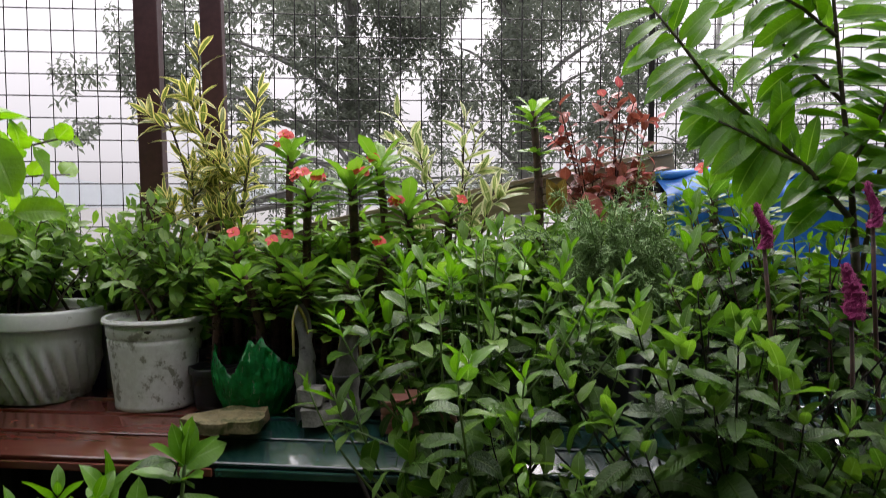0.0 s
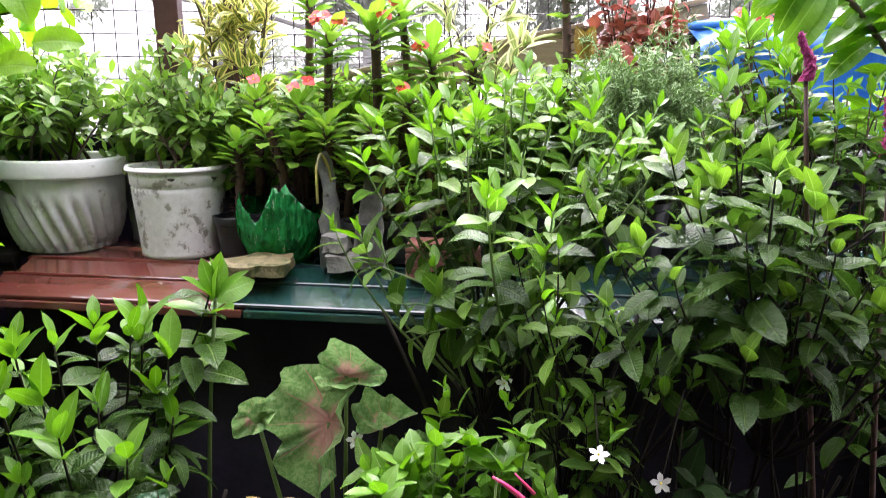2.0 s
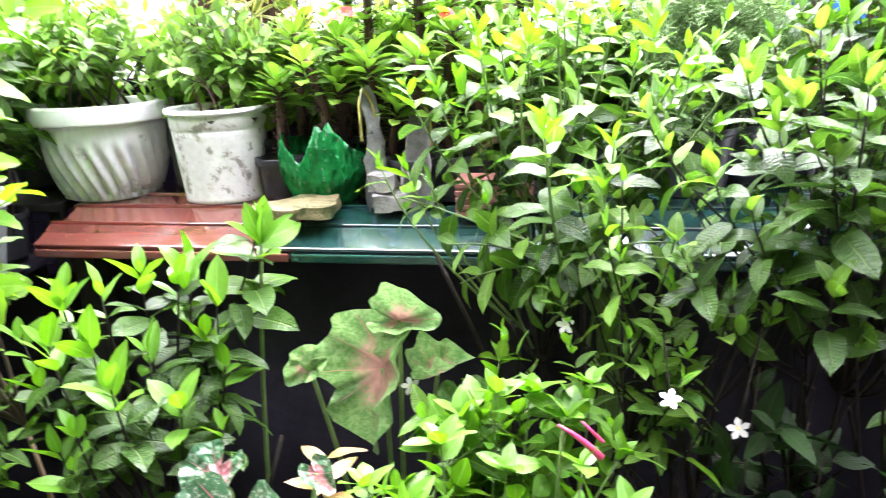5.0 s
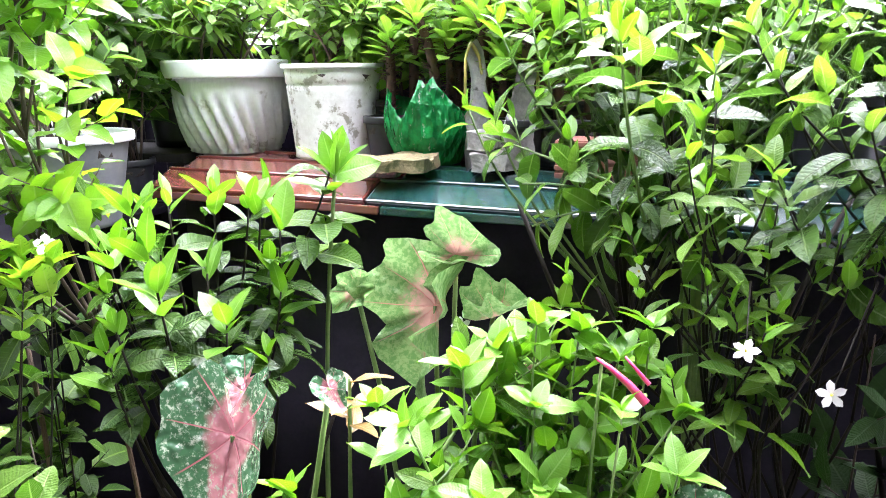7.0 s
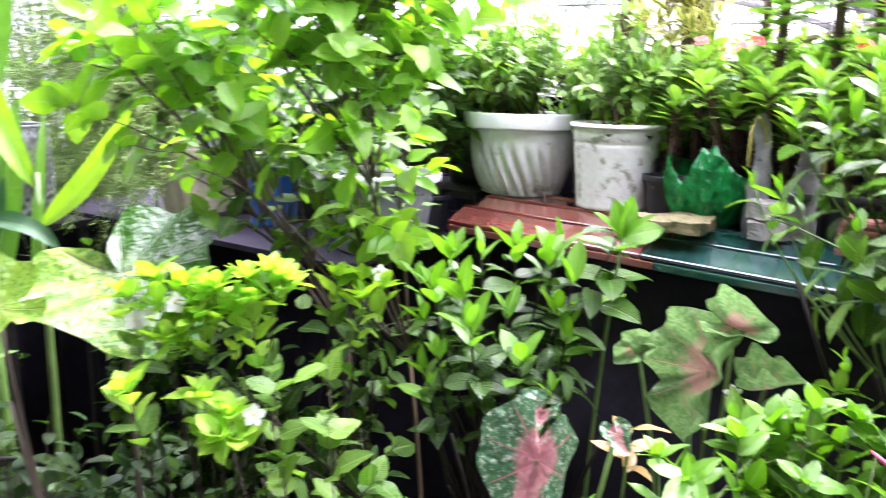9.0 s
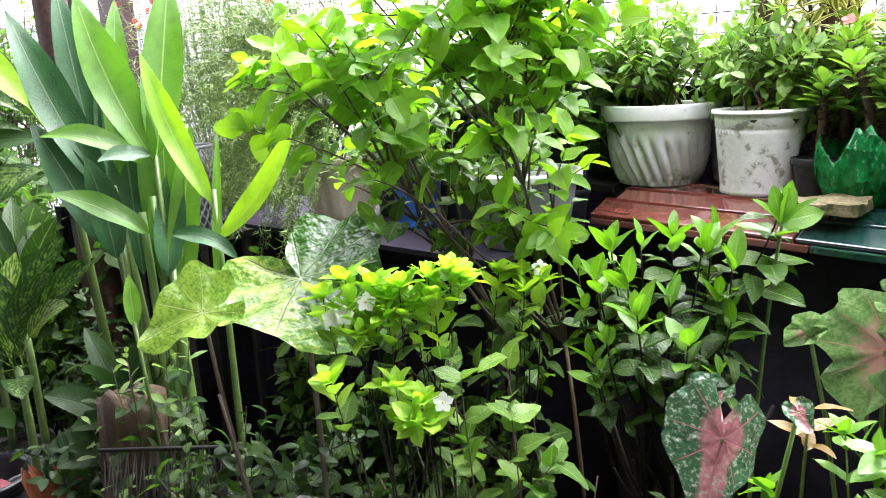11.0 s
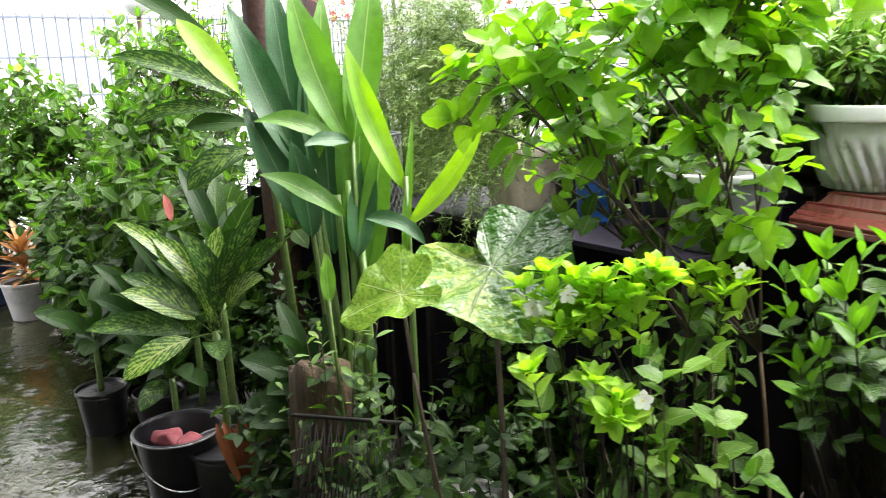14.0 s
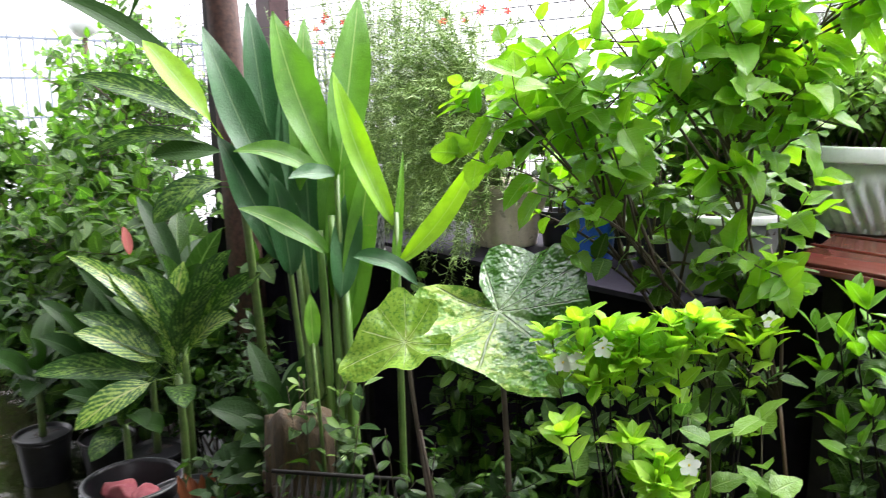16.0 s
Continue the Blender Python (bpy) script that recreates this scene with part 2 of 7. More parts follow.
M["petal_pink"] = surface("petal_pink", (0.55, 0.02, 0.11), (0.66, 0.08, 0.2), 40, 0.45, 0.1)
M["petal_yellow"] = surface("petal_yellow", (0.85, 0.6, 0.02), (0.9, 0.7, 0.08), 40, 0.45, 0.1)
M["celosia"] = surface("celosia", (0.22, 0.01, 0.09), (0.42, 0.03, 0.19), 90, 0.7, 1.0, 0.004)
M["pot_white"] = surface("pot_white", (0.62, 0.62, 0.60), (0.82, 0.83, 0.83), 9, 0.4, 0.15, spots=(0.3, 0.29, 0.25), spot_scale=26, spot_from=0.55)
# Bowl body greyed against pot_rim: its shadow is put into the base tones.
M["pot_bowl_shade"] = surface("pot_bowl_shade", (0.48, 0.50, 0.50), (0.68, 0.70, 0.71), 7, 0.38, 0.15, spots=(0.36, 0.37, 0.34), spot_scale=14, spot_from=0.6, stretch=(1, 1, 0.35))
M["pot_rim"] = surface("pot_rim", (0.72, 0.73, 0.73), (0.82, 0.83, 0.83), 10, 0.35, 0.1, spots=(0.5, 0.5, 0.47), spot_scale=30, spot_from=0.66)
M["pot_grey"] = surface("pot_grey", (0.14, 0.15, 0.16), (0.2, 0.21, 0.21), 10, 0.45, 0.2)
M["pot_black"] = surface("pot_black", (0.012, 0.012, 0.015), (0.024, 0.025, 0.03), 12, 0.35, 0.2)
M["pot_beige"] = surface("pot_beige", (0.50, 0.41, 0.32), (0.66, 0.56, 0.45), 12, 0.6, 0.3, spots=(0.3, 0.26, 0.2), spot_scale=20)
M["pot_blue"] = surface("pot_blue", (0.01, 0.06, 0.28), (0.02, 0.10, 0.42), 10, 0.35, 0.15)
# Shaded copy of pot_blue: the tub's shadow is put into the colour.
M["pot_blue_shade"] = surface("pot_blue_shade", (0.004, 0.016, 0.07), (0.008, 0.03, 0.11), 10, 0.4, 0.15)
M["pot_tan"] = surface("pot_tan", (0.35, 0.35, 0.36), (0.5, 0.5, 0.5), 10, 0.5, 0.15)
M["soil"] = surface("soil", (0.018, 0.013, 0.01), (0.06, 0.045, 0.035), 40, 0.7, 1.0, 0.01)
M["wood_red"] = surface("wood_red", (0.12, 0.032, 0.024), (0.185, 0.055, 0.043), 8, 0.11, 0.4, 0.001, spots=(0.26, 0.10, 0.075), spot_scale=26, spot_from=0.63, stretch=(0.12, 1, 1), spec=0.8)
M["wood_green"] = surface("wood_green", (0.006, 0.035, 0.03), (0.012, 0.055, 0.048), 8, 0.2, 0.35, 0.001, spots=(0.03, 0.09, 0.08), spot_scale=30, spot_from=0.64, stretch=(0.12, 1, 1), spec=0.8)
for wet in ("wood_red", "wood_green"):      # a film of rain on the paint
    film_coat = M[wet].node_tree.nodes["Principled BSDF"].inputs
    film_coat["Coat Weight"].default_value, film_coat["Coat Roughness"].default_value = 1.0, 0.06
# Black of the added sheets that imitate shade; the rack top uses it too.
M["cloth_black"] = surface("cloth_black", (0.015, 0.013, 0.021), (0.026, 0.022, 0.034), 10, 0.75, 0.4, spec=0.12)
M["post_maroon"] = surface("post_maroon", (0.035, 0.011, 0.013), (0.065, 0.024, 0.026), 10, 0.42, 0.2, spots=(0.10, 0.06, 0.055), spot_scale=50, spot_from=0.68)
M["wire"] = surface("wire", (0.012, 0.011, 0.012), (0.03, 0.026, 0.026), 30, 0.5, 0.2, metal=0.3)
M["iron_dark"] = surface("iron_dark", (0.012, 0.011, 0.011), (0.022, 0.02, 0.019), 30, 0.7, 0.2, spec=0.15)
M["timber"] = surface("timber", (0.16, 0.12, 0.08), (0.30, 0.24, 0.16), 9, 0.6, 0.6, 0.003, stretch=(0.15, 1, 1))
M["tarp"] = surface("tarp", (0.02, 0.15, 0.52), (0.04, 0.24, 0.66), 8, 0.35, 0.4, 0.004)
gm = Mat("glass_green", 0.1, 0.0, 0.6)
gv = gm.n.new("ShaderNodeTexVoronoi")
gv.inputs["Scale"].default_value = 75
gtc, gmp = gm.n.new("ShaderNodeTexCoord"), gm.n.new("ShaderNodeMapping")
gmp.inputs["Scale"].default_value = (1, 1, 0.45)
gm.l.new(gtc.outputs["Object"], gmp.inputs[0]), gm.l.new(gmp.outputs[0], gv.inputs["Vector"])
gcol = gm.mix(gm.ramp(gm.noise(40, 3), 0.35, 0.65), (0.006, 0.20, 0.045), (0.015, 0.45, 0.11))
# Glints on the crinkled plastic are painted in as pale streaks.
gcol = gm.mix(gm.ramp(gm.noise(95, 4, 0.8, stretch=(1, 1, 0.35)), 0.6, 0.68), gcol, (0.42, 0.62, 0.5))
gm.base(gcol)
gm.bump(gm.math("ADD", gv.outputs["Distance"], gm.noise(30, 3)), 1.0, 0.012)
gm.translucent((0.02, 0.45, 0.12), 0.2)
M["glass_green"] = gm.m
M["bag_cyan"] = surface("bag_cyan", (0.02, 0.36, 0.5), (0.08, 0.5, 0.62), 25, 0.3, 0.8, 0.006, spots=(0.6, 0.7, 0.72), spot_scale=30, spot_from=0.6)
M["cement_pale"] = surface("cement_pale", (0.34, 0.34, 0.34), (0.52, 0.52, 0.5), 30, 0.6, 0.9, 0.006, spots=(0.12, 0.12, 0.1), spot_scale=24, spot_from=0.56)
M["slab"] = surface("slab", (0.13, 0.11, 0.05), (0.27, 0.22, 0.11), 25, 0.6, 1.0, 0.008, spots=(0.06, 0.07, 0.015), spot_scale=18, spot_from=0.52)
M["cement"] = surface("cement", (0.15, 0.145, 0.13), (0.30, 0.29, 0.27), 22, 0.65, 0.9, 0.004, spots=(0.2, 0.2, 0.08), spot_scale=20, spot_from=0.6)
M["moss_edge"] = surface("moss_edge", (0.45, 0.38, 0.08), (0.55, 0.52, 0.2), 50, 0.8, 1.0, 0.003)
M["clay"] = surface("clay", (0.24, 0.085, 0.065), (0.34, 0.15, 0.12), 25, 0.55, 0.5)
M["concrete"] = surface("concrete", (0.035, 0.033, 0.027), (0.07, 0.066, 0.052), 3, 0.35, 0.4, 0.004)
M["wall"] = surface("wall", (0.18, 0.17, 0.155), (0.25, 0.24, 0.22), 3, 0.7, 0.3)
M["roof_sheet"] = surface("roof_sheet", (0.12, 0.12, 0.12), (0.17, 0.17, 0.165), 4, 0.6, 0.2)
M["basket"] = surface("basket", (0.22, 0.22, 0.22), (0.34, 0.34, 0.34), 30, 0.5, 0.3)
M["bark"] = surface("bark", (0.035, 0.024, 0.014), (0.13, 0.085, 0.042), 26, 0.7, 1.0, 0.014, stretch=(1, 1, 0.2))
M["rag"] = surface("rag", (0.28, 0.05, 0.07), (0.36, 0.10, 0.11), 40, 0.7, 0.6)
M["lamp_glass"] = surface("lamp_glass", (0.5, 0.51, 0.53), (0.58, 0.59, 0.6), 8, 0.3, 0.05)
M["paint_white"] = surface("paint_white", (0.72, 0.73, 0.75), (0.8, 0.8, 0.82), 5, 0.5, 0.1)
M["fence_grey"] = surface("fence_grey", (0.12, 0.15, 0.19), (0.17, 0.2, 0.25), 5, 0.5, 0.1)
# Mist over the hills is painted in as a pale base colour.
M["hill_haze"] = surface("hill_haze", (0.60, 0.63, 0.65), (0.66, 0.69, 0.71), 0.02, 0.95, 0.0)
M["steel"] = surface("steel", (0.5, 0.5, 0.5), (0.6, 0.6, 0.6), 20, 0.3, 0.1, metal=0.9)

wm = Mat("water", 0.04, 0.0, 0.5)
wn1 = wm.noise(14, 3, 0.6)
wm.base(wm.mix(wm.ramp(wm.noise(1.2, 3), 0.35, 0.65), (0.012, 0.015, 0.006), (0.035, 0.036, 0.016)))
vor = wm.n.new("ShaderNodeTexVoronoi")
vor.inputs["Scale"].default_value = 9
wtc = wm.n.new("ShaderNodeTexCoord")
wm.l.new(wtc.outputs["Object"], vor.inputs["Vector"])
ring = wm.math("MULTIPLY", wm.math("SINE", wm.math("MULTIPLY", vor.outputs["Distance"], 90.0)), wm.ramp(vor.outputs["Distance"], 0.55, 0.1))
wm.bump(wm.math("ADD", wm.math("MULTIPLY", ring, 0.25), wn1), 0.5, 0.006)
M["water"] = wm.m


# ---- builders ----
def mesh_of(name, verts, faces, mat, uvs=None, smooth=True):
    me = bpy.data.meshes.new(name)
    me.from_pydata([tuple(v) for v in verts], [], faces)
    if uvs is not None:
        idx = np.empty(len(me.loops), dtype=np.int32)
        me.loops.foreach_get("vertex_index", idx)
        lay = me.uv_layers.new(name="UVMap")
        lay.data.foreach_set("uv", np.asarray(uvs, dtype=np.float32)[idx].ravel())
    if smooth:
        me.polygons.foreach_set("use_smooth", np.ones(len(me.polygons), dtype=bool))
    me.materials.append(mat)
    me.update()
    return me


def thing(name, label, category, at=(0, 0, 0), group="", kind=""):
    ob = new(name)
    ob.empty_display_size = 0.05
    ob.location = at
    return tagged(ob, label, category, group, kind)


def child(name, me, parent, label="", m=None):
    ob = new(name, me)
    ob.parent = parent
    if m is not None:
        ob.matrix_basis = m
    if label:
        tagged(ob, label)
    return ob


def part(name, bm, material, parent, label="", smooth=False, m=None):
    me = bpy.data.meshes.new(name)
    bmesh.ops.recalc_face_normals(bm, faces=bm.faces)
    bm.to_mesh(me)
    bm.free()
    if smooth:
        me.polygons.foreach_set("use_smooth", np.ones(len(me.polygons), dtype=bool))
    me.materials.append(material)
    return child(name, me, parent, label, m)


def solid(name, bm, material, label, category, group="", kind="", smooth=False):
    me = bpy.data.meshes.new(name)
    bmesh.ops.recalc_face_normals(bm, faces=bm.faces)
    bm.to_mesh(me)
    bm.free()
    if smooth:
        me.polygons.foreach_set("use_smooth", np.ones(len(me.polygons), dtype=bool))
    me.materials.append(material)
    return tagged(new(name, me), label, category, group, kind)


def box(bm, x0, x1, y0, y1, z0, z1, bevel=0.0, m=None):
    got = bmesh.ops.create_cube(bm, size=1)
    mt = Matrix.Translation(((x0 + x1) / 2, (y0 + y1) / 2, (z0 + z1) / 2)) @ Matrix.Diagonal((x1 - x0, y1 - y0, z1 - z0, 1))
    bmesh.ops.transform(bm, matrix=(m @ mt) if m is not None else mt, verts=got["verts"])
    if bevel:
        edges = list({e for v in got["verts"] for e in v.link_edges})
        bmesh.ops.bevel(bm, geom=edges, offset=bevel, segments=2, affect="EDGES", profile=0.6)
    return bm


def rough_up(bm, amount, scale, seed=0):
    for v in bm.verts:
        v.co += noise.noise_vector(v.co * scale + Vector((seed * 3.7, seed, 0))) * amount
    return bm


def tube_data(points, r0, r1, sides=6, bumps=0.0):
    """Vertices and faces of a tapered tube along points."""
    pts = [Vector(p) for p in points]
    verts, faces = [], []
    n = len(pts)
    ref = Vector((0.31, 0.87, 0.12))
    for i, p in enumerate(pts):
        t = (pts[min(i + 1, n - 1)] - pts[max(i - 1, 0)]).normalized()
        a = t.cross(ref).normalized()
        b = t.cross(a)
        r = r0 + (r1 - r0) * i / (n - 1)
        for k in range(sides):
            th = 2 * math.pi * k / sides
            rr = r * (1 + bumps * noise.noise(p * 60 + Vector((k, 0, 0))))
            verts.append(p + a * (rr * math.cos(th)) + b * (rr * math.sin(th)))
    for i in range(n - 1):
        for k in range(sides):
            k2 = (k + 1) % sides
            faces.append((i * sides + k, i * sides + k2, (i + 1) * sides + k2, (i + 1) * sides + k))
    faces.append(tuple(range(sides - 1, -1, -1)))
    faces.append(tuple((n - 1) * sides + k for k in range(sides)))
    return verts, faces


def merge(bits):
    verts, faces, uvs = [], [], []
    for b in bits:
        o = len(verts)
        verts.extend(b[0])
        faces.extend(tuple(i + o for i in f) for f in b[1])
        if len(b) > 2:
            uvs.extend(b[2])
    return (verts, faces, uvs) if uvs else (verts, faces)


def bez(a, b, c, n=7):
    a, b, c = Vector(a), Vector(b), Vector(c)
    return [a * (1 - s) ** 2 + b * (2 * s * (1 - s)) + c * s * s for s in (i / (n - 1) for i in range(n))]


def leaf_data(length, width, shape=(0.6, 0.8), rows=6, fold=0.25, droop=0.4, wave=0.0, twist=0.0, teeth=0.0, plain=False):
    """A leaf from its stalk at the origin along +y, face up: vertices, quads, uv."""
    a, b = shape
    peak = (a / (a + b)) ** a * (b / (a + b)) ** b
    cols = (-1, 0, 1) if plain else (-1, -0.55, 0, 0.55, 1)
    verts, faces, uvs = [], [], []
    for i in range(rows + 1):
        s = i / rows
        w = max((s ** a * (1 - s) ** b) / peak, 0.03) * width / 2
        ang = droop * s
        y = length * (s - droop * droop * s ** 3 / 6)
        z0 = -length * droop * s * s / 2
        for c in cols:
            cc = c * (1 + (teeth * (1 if i % 2 else -1) if abs(c) == 1 else 0))
            x = w * cc
            z = z0 + fold * abs(x) + wave * width * math.sin(s * 9 + c * 1.5) * abs(c) + twist * s * x
            verts.append(Vector((x, y - abs(x) * 0.08, z)))
            uvs.append((0.5 + c / 2, s))
    k = len(cols)
    for i in range(rows):
        for j in range(k - 1):
            faces.append((i * k + j, i * k + j + 1, (i + 1) * k + j + 1, (i + 1) * k + j))
    return verts, faces, uvs


def leaf_frame(at, d, up, roll=0.0, size=1.0):
    y = Vector(d).normalized()
    u = Vector(up)
    z = u - y * u.dot(y)
    z = z.normalized() if z.length > 1e-4 else y.orthogonal().normalized()
    x = y.cross(z)
    r = Matrix((x, y, z)).transposed().to_4x4()
    return Matrix.Translation(at) @ r @ Matrix.Rotation(roll, 4, "Y") @ Matrix.Diagonal((size, size, size, 1))


class Kind:
    """A kind of leaf: a few meshes of one material."""

    def __init__(self, name, mat, length, width, n=3, **kw):
        self.data, self.mesh = [], []
        rnd = random.Random(name)
        for i in range(n):
            k = dict(kw)
            k["droop"] = kw.get("droop", 0.4) * rnd.uniform(0.5, 1.5)
            k["fold"] = kw.get("fold", 0.25) * rnd.uniform(0.5, 1.4)
            k["twist"] = rnd.uniform(-0.4, 0.4)
            k["wave"] = kw.get("wave", 0.05) * rnd.uniform(0.5, 2.0)
            d = leaf_data(length, width * rnd.uniform(0.88, 1.12), **k)
            self.data.append(d)
            self.mesh.append(mesh_of(name, d[0], d[1], M[mat], d[2]))
        self.mat, self.name = mat, name


class Leaves:
    def __init__(self):
        self.items = []

    def add(self, kind, rnd, at, d, up, size):
        self.items.append((kind, rnd.randrange(len(kind.mesh)), leaf_frame(at, d, up, rnd.gauss(0, 0.25), size)))

    def emit(self, owner, objects=0, near=None):
        """The nearest leaves become parts of their own, the rest one joined mesh a material."""
        items = self.items
        if near is not None:
            items = sorted(items, key=lambda it: (it[2].translation - near).length)
        inv = Matrix.Translation(-Vector(owner.location))
        for kind, i, m in items[:objects]:
            child("leaf", kind.mesh[i], owner, m=inv @ m)
        rest = {}
        for kind, i, m in items[objects:]:
            rest.setdefault(kind.mat, []).append((kind.data[i], inv @ m))
        for mat, bits in rest.items():
            vs, fs, us, o = [], [], [], 0
            for (v, f, u), m in bits:
                arr = np.array([tuple(q) for q in v])
                mm = np.array(m)
                vs.append(arr @ mm[:3, :3].T + mm[:3, 3])
                fs.extend(tuple(q + o for q in t) for t in f)
                us.extend(u)
                o += len(v)
            tagged(child("foliage", mesh_of("foliage", np.concatenate(vs), fs, M[mat], us), owner), kind="stuff")


UP = Vector((0, 0, 1))
EYE = Vector((0, 0, 1.45))


def sprig(lv, rnd, pts, kinds, young, count, start, alpha, size, step=2.4, flat=0.0, tip=3, hang=0.0):
    """Leaves along a twig: old ones below, young ones at the tip."""
    n = len(pts)
    ph = rnd.uniform(0, 6.28)
    for k in range(count):
        f = start + (1 - start) * (k + 0.5) / count
        x = f * (n - 1)
        i = min(int(x), n - 2)
        p = pts[i].lerp(pts[i + 1], x - i)
        t = (pts[i + 1] - pts[i]).normalized()
        u = t.orthogonal().normalized()
        v = t.cross(u)
        ph += step + rnd.uniform(-0.3, 0.3)
        out = u * math.cos(ph) + v * math.sin(ph)
        if flat:
            side = t.cross(UP).normalized() * (1 if k % 2 else -1)
            out = out.lerp(side, flat)
        al = radians(rnd.uniform(*alpha)) * (1 - 0.35 * max(0, f - 0.75) * 4)
        d = t * math.cos(al) + out.normalized() * math.sin(al)
        d.z += rnd.uniform(-0.25, 0.15) - hang
        late = k >= count - tip
        sz = rnd.uniform(*size) * (0.72 + 0.12 * (count - k) if late and count - k <= 2 else 1.0)
        lv.add(rnd.choice(young if late else kinds), rnd, p, d, UP * 0.8 + t * 0.6 + Vector((rnd.gauss(0, 0.2), rnd.gauss(0, 0.2), 0)), sz)


def rosette(lv, rnd, p, t, kinds, n, size):
    """A whorl of leaves round a shoot's end."""
    u = t.orthogonal().normalized()
    v = t.cross(u)
    ph = rnd.uniform(0, 6.28)
    for k in range(n):
        th, al = ph + k * 2.4, radians(75 - 55 * k / n + rnd.uniform(-8, 8))
        d = t * math.cos(al) + (u * math.cos(th) + v * math.sin(th)) * math.sin(al)
        lv.add(rnd.choice(kinds), rnd, p, d, t + UP * 0.4, rnd.uniform(*size) * (1 - 0.35 * k / n))


def shrub(name, label, category, base, targets, kinds, young, seed, stem="stem_brown", r=0.006, twigs=3, twig=0.12, per=9, start=0.3, alpha=(45, 80), size=(0.75, 1.2), objects=60, spread=0.03, arch=0.25, group="", tip=3, flat=0.0, fill=0, fill_r=0.0, step=2.4, whorl=0, fork=None, low=0.0, hang=0.0, cut=None, limbs=0):
    """Woody stems from one foot to the targets, side twigs, leaves."""
    rnd = random.Random(seed)
    owner = thing(name, label, category, base, group)
    inv = -Vector(base)
    lv = Leaves()
    goals = [Vector(t) for t in targets]
    origin = Vector(fork) if fork else Vector(base)
    if fork:
        v, f = tube_data([p + inv for p in bez(base, Vector(base).lerp(origin, 0.5) + Vector((0.03, 0.01, 0)), origin, 8)], r * 1.5, r * 1.1, 8, 0.25)
        child("trunk", mesh_of("trunk", v, f, M["bark"]), owner)
    for _ in range(fill):
        g = rnd.choice(targets)
        goals.append(Vector(g) + Vector((rnd.gauss(0, fill_r), rnd.gauss(0, fill_r), rnd.gauss(-fill_r * 0.8, fill_r * 0.8))))
    mains, arms = [], []
    for k in range(limbs):
        near = goals[k * len(targets) // limbs]
        c = sum((t for t in sorted(goals, key=lambda q: (q - near).length)[:4]), Vector((0, 0, 0))) / 4
        e = origin.lerp(c, 0.62) + Vector((rnd.gauss(0, 0.02), rnd.gauss(0, 0.02), 0))
        arm = bez(origin, origin.lerp(e, 0.5) + Vector((rnd.gauss(0, 0.02), rnd.gauss(0, 0.02), 0.01)), e, 9)
        arms.append(arm)
        v, f = tube_data([p + inv for p in arm], r * 1.1, r * 0.6, 7, 0.25)
        child("limb", mesh_of("limb", v, f, M[stem]), owner)
    for number, g in enumerate(goals):
        if cut and cut(g):
            continue
        foot = origin + Vector((rnd.uniform(-spread, spread), rnd.uniform(-spread, spread), 0))
        mid = foot.lerp(g, 0.55) + Vector((rnd.gauss(0, 0.02), rnd.gauss(0, 0.02), arch * (g - foot).length * 0.3))
        if arms:
            arm = min(arms, key=lambda q: (q[-1] - g).length)
            foot = arm[rnd.randrange(5, 9)]
            mid = foot.lerp(g, 0.5) + Vector((rnd.gauss(0, 0.02), rnd.gauss(0, 0.02), 0.03))
        elif number >= len(targets) and mains:
            foot = rnd.choice(mains)[5]
            mid = foot.lerp(g, 0.5) + Vector((0, 0, 0.02))
        pts = bez(foot, mid, g, 9)
        mains.append(pts)
        bits = [tube_data([p + inv for p in pts], r * rnd.uniform(0.8, 1.2), r * 0.3, 6, 0.25)]
        sprig(lv, rnd, pts, kinds, young, per, start, alpha, size, step, flat, tip, hang)
        if whorl:
            rosette(lv, rnd, pts[-1], (pts[-1] - pts[-2]).normalized(), young, whorl, size)
        for _ in range(twigs):
            f = rnd.uniform(0.35, 0.92)
            i = int(f * 8)
            p = pts[i].lerp(pts[min(i + 1, 8)], f * 8 - i)
            th = rnd.uniform(0, 6.28)
            e = p + Vector((math.cos(th), math.sin(th), rnd.uniform(0.1, 1.1))).normalized() * twig * rnd.uniform(0.6, 1.3)
            if cut and (cut(e) or cut(p)):
                continue
            tp = bez(p, p.lerp(e, 0.5) + Vector((0, 0, -0.01)), e, 5)
            bits.append(tube_data([q + inv for q in tp], r * 0.45, r * 0.2, 5))
            sprig(lv, rnd, tp, kinds, young, max(4, per - 3), 0.2, alpha, size, step, flat, tip, hang)
            if whorl and rnd.random() < 0.6:
                rosette(lv, rnd, tp[-1], (tp[-1] - tp[-2]).normalized(), young if rnd.random() < 0.5 else kinds, whorl, size)
        v, f = merge(bits)
        child("stem", mesh_of("stem", v, f, M[stem]), owner)
    lv.items = [it for it in lv.items if it[2].translation.z > low and not (cut and cut(it[2].translation))]
    lv.emit(owner, objects, EYE)
    return owner


